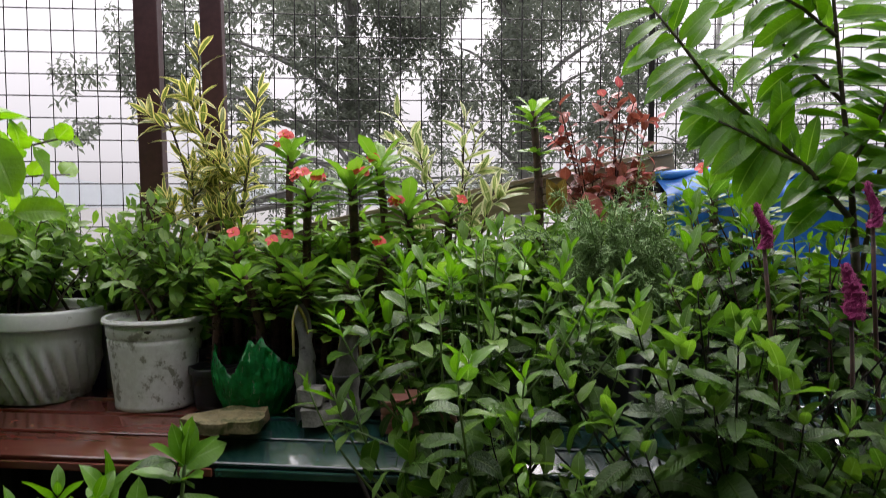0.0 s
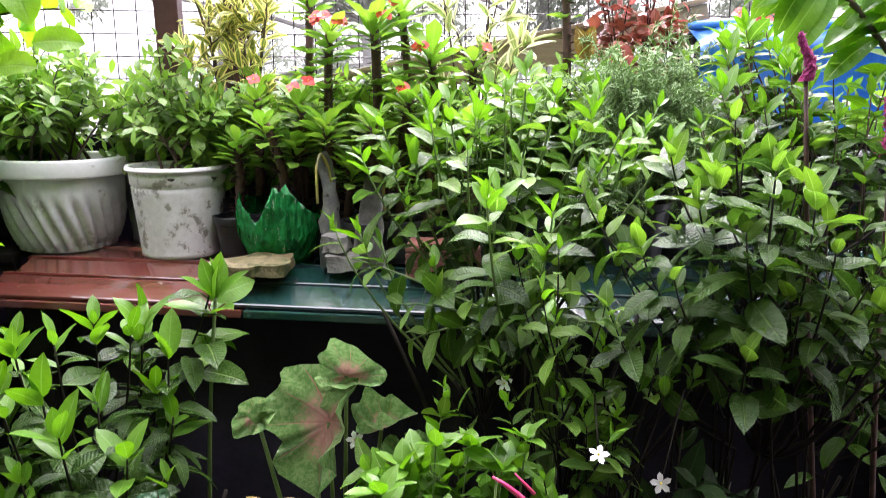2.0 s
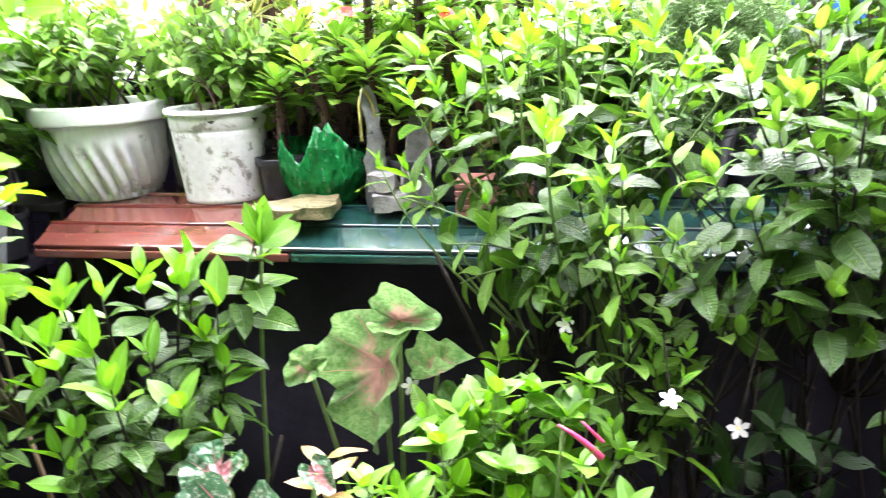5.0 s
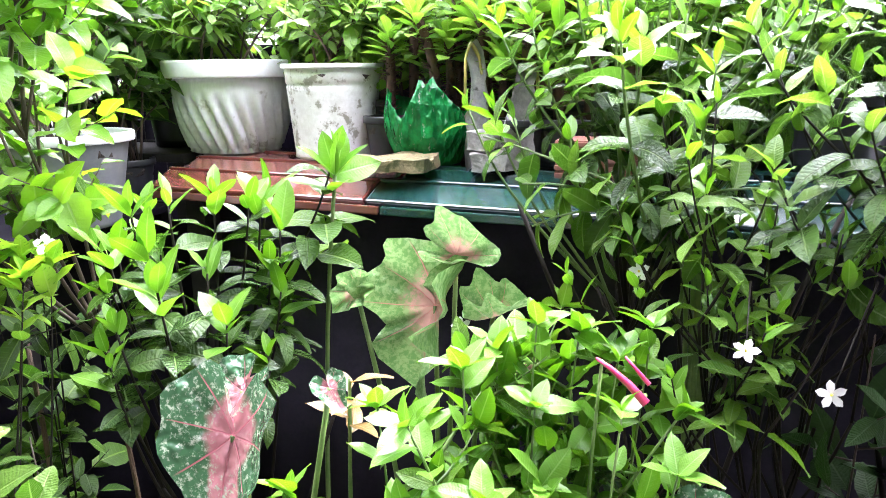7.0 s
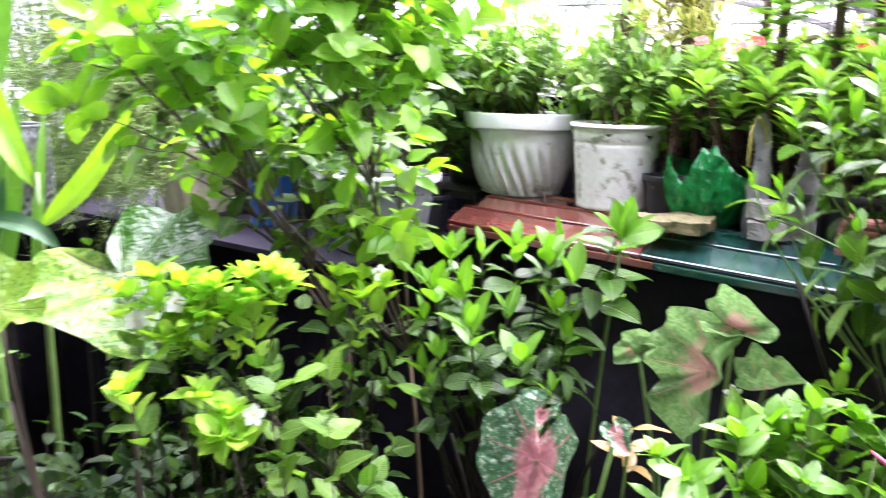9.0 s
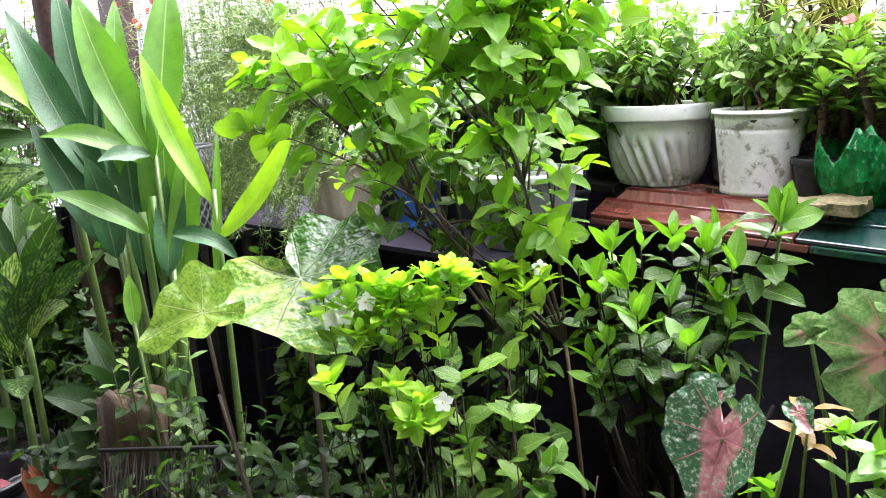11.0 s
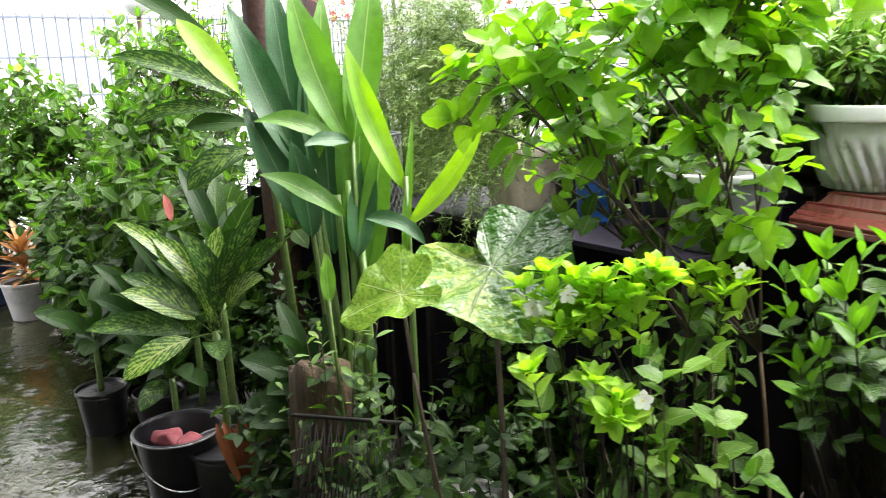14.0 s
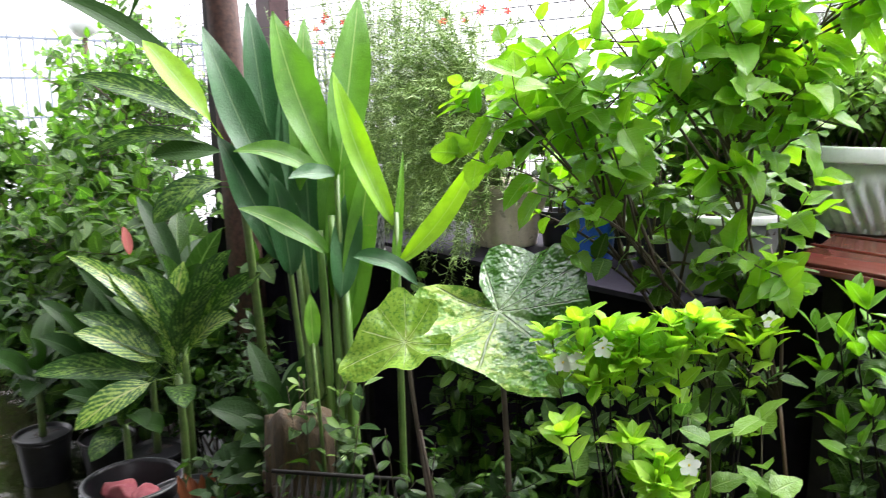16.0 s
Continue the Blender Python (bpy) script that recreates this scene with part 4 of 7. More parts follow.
# ---- leaf kinds ----
K = {}
K["dark"] = Kind("leaf", "leaf_dark", 0.070, 0.031, 9, shape=(0.62, 0.72), droop=0.85, fold=0.2, wave=0.05)
K["mid"] = Kind("leaf", "leaf_mid", 0.061, 0.028, 9, shape=(0.62, 0.74), droop=0.65, wave=0.05)
K["young"] = Kind("leaf", "leaf_young", 0.056, 0.022, 5, shape=(0.8, 0.8), droop=0.35)
K["broad"] = Kind("leaf", "leaf_mid", 0.090, 0.042, 6, shape=(0.62, 0.74), droop=0.6, wave=0.05)
K["broad_young"] = Kind("leaf", "leaf_young", 0.078, 0.035, 4, shape=(0.75, 0.8), droop=0.35)
K["hib"] = Kind("leaf", "leaf_hib", 0.062, 0.042, 6, shape=(0.5, 0.8), rows=8, droop=0.4, teeth=0.05)
K["hib_young"] = Kind("leaf", "leaf_hib", 0.052, 0.035, 4, shape=(0.5, 0.8), rows=8, droop=0.3, teeth=0.05)
K["hib_low"] = Kind("leaf", "leaf_mid", 0.062, 0.042, 4, shape=(0.5, 0.8), rows=8, droop=0.4, teeth=0.05)
K["lime"] = Kind("leaf", "leaf_lime", 0.060, 0.035, 3, shape=(0.7, 0.7), droop=0.35, wave=0.06)
K["lime_small"] = Kind("leaf", "leaf_lime", 0.045, 0.024, 3, shape=(0.7, 0.7), droop=0.3, wave=0.06)
K["sour"] = Kind("leaf", "leaf_soursop", 0.135, 0.048, 5, shape=(0.6, 0.6), rows=8, droop=0.6, fold=0.3)
K["sour_young"] = Kind("leaf", "leaf_young", 0.12, 0.042, 3, shape=(0.6, 0.6), rows=8, droop=0.5, fold=0.3)
K["small"] = Kind("leaf", "leaf_small", 0.042, 0.018, 4, shape=(0.9, 0.6), rows=4, droop=0.4, plain=True)
K["small_young"] = Kind("leaf", "leaf_euph", 0.042, 0.018, 3, shape=(0.9, 0.6), rows=4, droop=0.4, plain=True)
K["hedge"] = Kind("leaf", "leaf_hedge", 0.085, 0.054, 4, shape=(0.6, 0.8), rows=4, droop=0.4, plain=True)
K["hedge_young"] = Kind("leaf", "leaf_young", 0.065, 0.036, 3, shape=(0.6, 0.8), rows=4, droop=0.4, plain=True)
K["croton"] = Kind("leaf", "leaf_croton", 0.070, 0.017, 5, shape=(0.8, 0.9), rows=5, droop=0.5)
K["pale"] = Kind("leaf", "leaf_pale", 0.065, 0.022, 3, shape=(0.75, 0.85), rows=5, droop=0.4)
K["red"] = Kind("leaf", "leaf_red", 0.042, 0.026, 3, shape=(0.55, 0.7), rows=4, droop=0.5)
K["pink"] = Kind("leaf", "leaf_pink", 0.042, 0.024, 2, shape=(0.55, 0.7), rows=4, droop=0.5)
K["euph"] = Kind("leaf", "leaf_euph", 0.068, 0.026, 4, shape=(1.1, 0.5), rows=5, droop=0.5)
K["pepper"] = Kind("leaf", "leaf_young", 0.06, 0.032, 4, shape=(0.6, 0.85), droop=0.35)
K["pepper_mid"] = Kind("leaf", "leaf_mid", 0.06, 0.032, 4, shape=(0.6, 0.85), droop=0.35)
K["tan"] = Kind("leaf", "leaf_tan", 0.16, 0.035, 3, shape=(0.7, 0.8), droop=0.9)
# Undergrowth leaf in the shade-darkened green.
K["deep"] = Kind("leaf", "leaf_shade", 0.065, 0.03, 4, shape=(0.7, 0.95), rows=5, droop=0.5, plain=True)
K["far"] = Kind("leaf", "tree_haze", 0.10, 0.040, 3, shape=(0.6, 0.7), rows=2, droop=0.8, plain=True)
K["celo"] = Kind("leaf", "leaf_dark", 0.09, 0.026, 3, shape=(0.7, 0.9), droop=0.7)
K["copper"] = Kind("leaf", "leaf_copper", 0.06, 0.024, 2, shape=(0.6, 0.9), droop=0.5)

# ---- pots and things on the bench ----
BZ = 1.1172
pot("bowl_pot", "weathered white plastic bowl pot with swirled flutes, body greyed as shadow", (-0.925, 1.668, BZ), 0.126, 0.096, 0.205, "pot_bowl_shade", 0.020, 0.036, 0.4, 0.35, 0.019, 24, 75, "pot_rim", "white pots on the bench", turn_z=-8)
pot("round_pot", "dirty white plastic nursery pot with a ridge under its rim", (-0.637, 1.592, BZ), 0.101, 0.083, 0.194, "pot_white", 0.006, 0.008, group="white pots on the bench", ring=0.152)
pot("round_pot", "dull grey plastic pot half hidden behind the others", (-0.735, 1.76, BZ), 0.09, 0.075, 0.17, "pot_grey", 0.006, 0.01)

# cut bottle with a jagged mouth
bottle = thing("bottle_planter", "green crinkled plastic bottle cut open with jagged points", "planter", (-0.408, 1.53, BZ))
bm = bmesh.new()
seg, rows = 72, []
MOUTH = [(-180, 0.12), (-120, 0.13), (-90, 0.146), (-70, 0.132), (-45, 0.105), (-33, 0.088), (-22, 0.115), (-8, 0.166), (-2, 0.152), (3, 0.152), (9, 0.172), (15, 0.150), (27, 0.134), (35, 0.118), (50, 0.105), (90, 0.088), (130, 0.11), (181, 0.12)]
for i in range(15):
    s = i / 14
    row = []
    for k in range(seg):
        th = 2 * math.pi * k / seg
        ph = (math.degrees(th) - 285 + 180) % 360 - 180
        hh = float(np.interp(ph, [m[0] for m in MOUTH], [m[1] for m in MOUTH])) + 0.006 * noise.noise((th * 9, 1, 2))
        z = s * hh
        r = (0.060 + 0.026 * math.sin(min(z / 0.085, 1) * 1.57) - 0.010 * max(0, z - 0.1) / 0.07) * (1 + 0.04 * noise.noise((math.cos(th) * 6, math.sin(th) * 6, z * 40)) + 0.03 * math.sin(th * 10 + z * 60) * math.exp(-z / 0.05))
        row.append(bm.verts.new((r * math.cos(th), r * math.sin(th), 0.001 + z)))
    rows.append(row)
for a, b in zip(rows, rows[1:]):
    for k in range(seg):
        bm.faces.new((a[k], a[(k + 1) % seg], b[(k + 1) % seg], b[k]))
bm.faces.new(rows[0])
bmesh.ops.solidify(bm, geom=list(bm.faces), thickness=0.002)
part("body", bm, M["glass_green"], bottle, smooth=True)
soil_disc(bottle, 0.074, 0.075)

bm = bmesh.new()
box(bm, -0.075, 0.075, -0.05, 0.05, 0, 0.023)
bmesh.ops.subdivide_edges(bm, edges=bm.edges, cuts=5, use_grid_fill=True)
rough_up(bm, 0.012, 16, 2)
rough_up(bm, 0.004, 60, 5)
for v in bm.verts:
    v.co.z = max(v.co.z, 0)
    if v.co.x < -0.03:
        v.co.y *= 1 - (-(v.co.x + 0.03)) * 6
ob = solid("stone_slab", bm, M["slab"], "mossy yellow-brown stone slab lying on the bench", "stone", smooth=False)
ob.matrix_world = pose(-0.437, 1.405, 1.1185, 0, 0, 2)


def shard(name, at, h, w, lean, turn, label, mat="cement", ragged=0.006):
    owner = thing(name, label, "planter", at)
    owner.rotation_euler[2] = radians(turn)
    bm = bmesh.new()
    rows = []
    for i in range(15):
        s = i / 14
        ww = w * (1.15 - 0.55 * s) * (1 if s < 0.85 else math.sqrt(max(0.03, 1 - ((s - 0.85) / 0.16) ** 2)))
        row = []
        for k in range(9):
            c = k / 4 - 1
            row.append(bm.verts.new((ww * c / 2, -0.018 * c * c + 0.03 * s * s * lean, s * h)))
        rows.append(row)
    for a, b in zip(rows, rows[1:]):
        for k in range(8):
            bm.faces.new((a[k], a[k + 1], b[k + 1], b[k]))
    bmesh.ops.solidify(bm, geom=list(bm.faces), thickness=0.016)
    rough_up(bm, ragged, 30, h)
    part("body", bm, M[mat], owner, smooth=True)
    pts = []
    for k in range(21):
        s = -1 + 2 * k / 20
        z = h * (1.0 - 0.17 * abs(s) ** 3 - (0.25 if abs(s) > 0.95 else 0))
        zz = z / h
        ww = w * (1.15 - 0.55 * zz) * (1 if zz < 0.85 else math.sqrt(max(0.03, 1 - ((zz - 0.85) / 0.16) ** 2)))
        pts.append((ww * s / 2 if abs(s) < 0.95 else ww * s / 2, 0.03 * zz * zz * lean - 0.004, z))
    v, f = tube_data(pts, 0.0032, 0.0032, 6, 0.5)
    child("mossy_edge", mesh_of("mossy_edge", v, f, M["moss_edge"]), owner, "yellow mossy edge")
    return owner


shard("cement_shard", (-0.292, 1.455, BZ), 0.225, 0.046, 1.0, 35, "pale broken cement planter wall standing upright with mossy edge", "cement_pale", 0.012)
shard("cement_shard", (-0.205, 1.45, BZ), 0.195, 0.062, 1.0, -15, "broad grey cement planter shard with a notched mossy top")
for (x0, x1, y0, y1, h), at, rz in (((-0.03, 0.03, -0.025, 0.025, 0.036), (-0.262, 1.432, BZ), 8), ((-0.024, 0.022, -0.022, 0.022, 0.036), (-0.272, 1.437, BZ + 0.037), -4)):
    bm = bmesh.new()
    box(bm, x0, x1, y0, y1, 0, h)
    bmesh.ops.subdivide_edges(bm, edges=bm.edges, cuts=5, use_grid_fill=True)
    rough_up(bm, 0.007, 24, at[0] * 9)
    rough_up(bm, 0.003, 80, 3)
    for v in bm.verts:
        v.co.z = min(max(v.co.z, 0), h)
    ob = solid("cement_lump", bm, M["cement"], "rough grey cement lump stacked beside the shards", "stone", "cement lumps", smooth=False)
    ob.matrix_world = pose(*at, 0, 0, rz)

# black sheet added at the fence foot to imitate the shaded gaps behind the pots
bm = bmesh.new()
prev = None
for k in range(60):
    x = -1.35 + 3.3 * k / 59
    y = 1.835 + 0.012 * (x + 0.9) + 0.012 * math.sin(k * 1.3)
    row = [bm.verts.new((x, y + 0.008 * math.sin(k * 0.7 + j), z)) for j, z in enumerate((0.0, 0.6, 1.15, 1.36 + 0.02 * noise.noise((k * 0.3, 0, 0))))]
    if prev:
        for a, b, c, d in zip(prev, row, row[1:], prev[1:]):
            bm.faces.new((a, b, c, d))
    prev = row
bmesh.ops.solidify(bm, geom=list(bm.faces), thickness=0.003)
solid("shade_sheet", bm, M["cloth_black"], "black sheet added along the fence foot to imitate dark gaps", "sheet", smooth=True)

block = thing("clay_block", "red hollow clay block with ribbed sides", "brick", (-0.06, 1.40, BZ))
block.rotation_euler[2] = radians(-4)
for name, dims in (("bottom_wall", (-0.07, 0.07, -0.045, 0.045, 0.0, 0.012)), ("top_wall", (-0.07, 0.07, -0.045, 0.045, 0.052, 0.064)), ("side_wall", (-0.069, 0.069, -0.045, -0.033, 0.0125, 0.0515)), ("side_wall", (-0.069, 0.069, 0.033, 0.045, 0.0125, 0.0515)), ("web", (-0.069, 0.069, -0.006, 0.006, 0.0125, 0.0515))):
    bm = bmesh.new()
    part(name, box(bm, *dims, 0.0015), M["clay"], block)
for z in (0.006, 0.019, 0.032, 0.045, 0.058):
    bm = bmesh.new()
    part("rib", box(bm, -0.0695, 0.0695, -0.0495, -0.0448, z - 0.0035, z + 0.0035, 0.001), M["clay"], block)


# ---- plants on the bench ----
def nursery(at, r=0.075, h=0.13, label="black plastic nursery pot on the bench", mat="pot_black"):
    pot("nursery_pot", label, at, r, r * 0.8, h, mat, 0.005, 0.012, group="black nursery pots")
    return (at[0], at[1], at[2] + h - 0.018)


shrub("potted_shrub", "bushy small-leaved green shrub in the white bowl pot", "shrub", (-0.925, 1.668, BZ + 0.187),
      [(-1.02, 1.64, 1.46), (-0.95, 1.60, 1.50), (-0.90, 1.68, 1.55), (-0.82, 1.62, 1.50), (-0.79, 1.68, 1.44), (-1.0, 1.72, 1.54), (-0.87, 1.58, 1.43), (-0.97, 1.58, 1.42)],
      [K["small"], K["small_young"]], [K["small_young"]], 11, twigs=9, twig=0.09, per=12, r=0.0035, objects=120, spread=0.05)
shrub("potted_shrub", "spindly dark-stemmed shrub in the dirty white pot", "shrub", (-0.637, 1.592, BZ + 0.176),
      [(-0.665, 1.6, 1.585), (-0.71, 1.58, 1.46), (-0.60, 1.6, 1.44), (-0.55, 1.58, 1.43), (-0.67, 1.52, 1.40), (-0.58, 1.62, 1.50)],
      [K["small"]], [K["small_young"], K["small"]], 12, stem="stem_thorny", twigs=6, twig=0.07, per=9, start=0.4, r=0.0035, objects=90, spread=0.03)


def euphorbia(base, top, seed, leaves=16, red=2, size=1.0, r=0.011, lower=0):
    rnd = random.Random(seed)
    owner = thing("crown_of_thorns", "crown of thorns with thick spiny brown stem and small red flowers", "succulent", base, "crown of thorns along the fence")
    a, c = Vector(base), Vector(top)
    pts = bez(a, a.lerp(c, 0.5) + Vector((rnd.gauss(0, 0.015), rnd.gauss(0, 0.015), 0)), c, 10)
    cane(owner, pts, r, r * 0.8, "stem_thorny")
    bits = []
    for k in range(110):
        f = rnd.uniform(0.05, 0.97) * 9
        i = min(int(f), 8)
        p = pts[i].lerp(pts[i + 1], f - i)
        th = rnd.uniform(0, 6.28)
        d = Vector((math.cos(th), math.sin(th), rnd.uniform(-0.2, 0.5)))
        bits.append(tube_data([p + d * r * 0.7 - a, p + d * (r + 0.012) - a], 0.0018, 0.0003, 3))
    v, f = merge(bits)
    tagged(child("thorn", mesh_of("thorn", v, f, M["stem_thorny"]), owner), kind="stuff")
    lv = Leaves()
    for k in range(leaves):
        s = k / leaves
        th = k * 2.4
        el = 0.15 + 0.9 * s
        d = Vector((math.cos(th) * math.cos(el), math.sin(th) * math.cos(el), math.sin(el)))
        lv.add(K["euph"], rnd, c - Vector((0, 0, 0.045 * (1 - s))), d, UP + d * 0.2, size * rnd.uniform(0.8, 1.15))
    for k in range(lower):
        f = rnd.uniform(0.25, 0.9) * 9
        i = int(f)
        p = pts[i].lerp(pts[i + 1], f - i)
        th = rnd.uniform(0, 6.28)
        for j in range(5):
            d = Vector((math.cos(th + j * 0.7), math.sin(th + j * 0.7), 0.5))
            lv.add(K["euph"], rnd, p, d, UP, 0.7 * rnd.uniform(0.8, 1.1))
    lv.emit(owner, 26, EYE)
    for k in range(red):
        th = rnd.uniform(3.4, 6.0)
        at = c + Vector((math.cos(th) * 0.03, math.sin(th) * 0.03, rnd.uniform(0.015, 0.045)))
        cane(owner, [c, at], 0.0015, 0.001, name="flower_stalk")
        flower(owner, at, Vector((math.cos(th) * 0.6, -0.8, 0.8)), 0.016, "petal_red", 4, width=1.0)
    return owner


for i, (b, t, kw) in enumerate((
    ((-0.21, 1.60), (-0.205, 1.56, 1.59), dict(leaves=26, red=3, size=1.25, r=0.012, lower=12)),
    ((-0.31, 1.62), (-0.30, 1.58, 1.58), dict(leaves=20, red=5, r=0.011, lower=12)),
    ((-0.13, 1.66), (-0.155, 1.63, 1.63), dict(leaves=22, red=1, size=1.2, lower=12)),
    ((-0.08, 1.60), (-0.09, 1.57, 1.535), dict(leaves=24, red=2, size=1.2, lower=12)),
    ((0.19, 1.68), (0.185, 1.66, 1.75), dict(leaves=18, red=0, size=0.9, lower=5)),
    ((-0.37, 1.60), (-0.36, 1.56, 1.44), dict(leaves=20, red=2)),
    ((-0.36, 1.72), (-0.36, 1.70, 1.66), dict(leaves=20, red=3, lower=12, size=1.1)),
    ((-0.02, 1.70), (0.0, 1.66, 1.53), dict(leaves=18, red=1)),
    ((0.56, 1.62), (0.56, 1.58, 1.58), dict(leaves=24, red=4, lower=3)),
    ((0.66, 1.62), (0.66, 1.56, 1.55), dict(leaves=20, red=3, lower=3)),
    ((-0.30, 1.56), (-0.30, 1.50, 1.40), dict(leaves=22, red=0)),
    ((-0.22, 1.50), (-0.20, 1.47, 1.40), dict(leaves=22, red=0, size=1.0)),
    ((-0.15, 1.52), (-0.13, 1.50, 1.45), dict(leaves=22, red=1, size=1.0)),
    ((-0.395, 1.53), (-0.425, 1.515, 1.40), dict(leaves=20, red=0, size=0.9)),
    ((-0.47, 1.62), (-0.46, 1.60, 1.45), dict(leaves=20, red=1, size=0.9)),
    ((-0.50, 1.56), (-0.49, 1.54, 1.36), dict(leaves=24, red=0, size=0.85)),
    ((-0.38, 1.60), (-0.37, 1.54, 1.36), dict(leaves=26, red=0, size=0.9)),
    ((-0.27, 1.56), (-0.25, 1.50, 1.32), dict(leaves=26, red=0, size=0.95)),
    ((-0.20, 1.56), (-0.17, 1.48, 1.32), dict(leaves=26, red=0, size=0.95)),
    ((-0.10, 1.52), (-0.09, 1.46, 1.38), dict(leaves=26, red=0, size=1.0)),
    ((0.0, 1.50), (-0.02, 1.44, 1.40), dict(leaves=26, red=0, size=1.0)),
)):
    if i == 13:
        foot = (b[0], b[1], BZ + 0.088)
    else:
        foot = nursery((b[0], b[1], BZ), 0.05, 0.09)
    euphorbia(foot, t, 100 + i, **kw)

# low stand beside the bench for the pots behind the bowl
side = thing("plant_stand", "dark timber stand beside the bench under nursery pots", "stand", (-1.17, 1.70, 0))
bm = bmesh.new()
part("top", box(bm, -0.19, 0.165, -0.13, 0.115, BZ - 0.02, BZ - 0.0004, 0.002), M["iron_dark"], side)
for x, y in ((-0.18, -0.12), (0.13, -0.12), (-0.18, 0.08), (0.13, 0.08)):
    bm = bmesh.new()
    part("leg", box(bm, x, x + 0.03, y, y + 0.03, 0, BZ - 0.0202, 0.002), M["iron_dark"], side)

# back row of mixed green growth between pots and fence
for i, (x, y, h, s) in enumerate(((-0.34, 1.66, 0.30, 8), (-0.20, 1.68, 0.30, 8), (-0.08, 1.64, 0.30, 8), (-0.48, 1.70, 0.32, 8), (-1.13, 1.74, 0.40, 7), (-1.04, 1.745, 0.36, 8), (-0.72, 1.72, 0.34, 6), (-0.57, 1.66, 0.30, 6), (-0.42, 1.78, 0.36, 6), (-0.26, 1.74, 0.36, 6), (0.02, 1.56, 0.33, 6), (0.14, 1.62, 0.34, 6), (0.42, 1.62, 0.34, 6), (0.28, 1.66, 0.36, 9), (0.34, 1.62, 0.30, 9), (0.52, 1.68, 0.36, 9), (-1.27, 1.66, 0.36, 7))):
    foot = nursery((x, y, BZ), 0.07, 0.12)
    r2 = random.Random(300 + i)
    shrub("potted_shrub", "dense small-leaved green shrub at the foot of the fence", "shrub", foot,
          [(x + r2.uniform(-0.11, 0.11), y + r2.uniform(-0.09, 0.04), BZ + h * r2.uniform(0.75, 1.12)) for _ in range(s)],
          [K["small"], K["euph"]] if i % 2 else [K["small"], K["small_young"]], [K["small_young"]], 320 + i, twigs=8, twig=0.09, per=11, r=0.003, objects=40, group="shrubs along the fence", spread=0.04)

for i, (x, y, z) in enumerate(((-1.05, 1.78, 1.50), (-0.80, 1.80, 1.47), (-0.66, 1.78, 1.45), (-0.33, 1.78, 1.40), (-0.10, 1.76, 1.38), (0.10, 1.76, 1.40), (0.24, 1.75, 1.46), (0.50, 1.78, 1.50))):
    r7 = random.Random(360 + i)
    shrub("fence_shrub", "thick leafy growth packed against the wire fence", "shrub", (x, y, 1.1175),
          [(x + r7.uniform(-0.14, 0.14), y + r7.uniform(-0.05, 0.03), z + r7.uniform(-0.16, 0.06)) for _ in range(9)],
          [K["small"], K["mid"]], [K["small_young"], K["small"]], 370 + i, twigs=8, twig=0.08, per=10, r=0.0025, objects=0, group="shrubs along the fence", spread=0.05, size=(0.7, 1.15))

foot = nursery((-0.54, 1.80, BZ), 0.08, 0.15)
shrub("croton", "tall croton with narrow yellow-edged green leaves", "shrub", foot,
      [(-0.57, 1.72, 1.93), (-0.60, 1.71, 1.82), (-0.53, 1.71, 1.77), (-0.43, 1.71, 1.81), (-0.66, 1.71, 1.80), (-0.51, 1.70, 1.64), (-0.585, 1.70, 1.63), (-0.45, 1.70, 1.68), (-0.65, 1.70, 1.57), (-0.49, 1.69, 1.54), (-0.55, 1.69, 1.70)],
      [K["croton"]], [K["croton"]], 21, twigs=2, twig=0.06, per=15, start=0.5, alpha=(25, 60), r=0.005, objects=260, spread=0.02, step=2.4, tip=5, size=(0.7, 1.15))
foot = nursery((0.0, 1.80, BZ), 0.07, 0.13)
shrub("variegated_shrub", "thin pale variegated shrub with cream-edged leaves", "shrub", foot,
      [(-0.12, 1.70, 1.75), (-0.07, 1.70, 1.68), (0.035, 1.70, 1.745), (0.06, 1.70, 1.69), (0.02, 1.69, 1.57), (0.05, 1.66, 1.55), (0.10, 1.66, 1.58)],
      [K["pale"]], [K["pale"]], 22, twigs=1, twig=0.05, per=10, start=0.62, alpha=(25, 60), r=0.004, objects=80, tip=3)
foot = nursery((0.36, 1.80, BZ), 0.08, 0.13)
shrub("copperleaf", "copper-red leaved shrub standing against the fence", "shrub", foot,
      [(0.25, 1.72, 1.78), (0.39, 1.72, 1.82), (0.34, 1.70, 1.68), (0.45, 1.71, 1.72), (0.42, 1.70, 1.78), (0.37, 1.70, 1.74), (0.30, 1.70, 1.64), (0.47, 1.70, 1.64), (0.40, 1.70, 1.62), (0.27, 1.71, 1.75)],
      [K["red"]], [K["red"], K["pink"]], 23, twigs=3, twig=0.06, per=9, start=0.55, r=0.004, stem="stem_thorny", objects=120, tip=2)
cal = thing("caladium", "small pink caladium leaf among the ferny growth", "plant", (0.31, 1.70, BZ))
cane(cal, bez((0.31, 1.70, BZ), (0.30, 1.69, 1.35), (0.31, 1.66, 1.54), 6), 0.004, 0.002)
blade(cal, (0.30, 1.66, 1.57), (0.325, 1.65, 1.49), 0.05, "leaf_pink", 0.1)
blade(cal, (0.24, 1.66, 1.52), (0.215, 1.65, 1.60), 0.035, "leaf_copper", 0.1)
blade(cal, (0.24, 1.66, 1.52), (0.255, 1.65, 1.60), 0.035, "leaf_copper", 0.1)
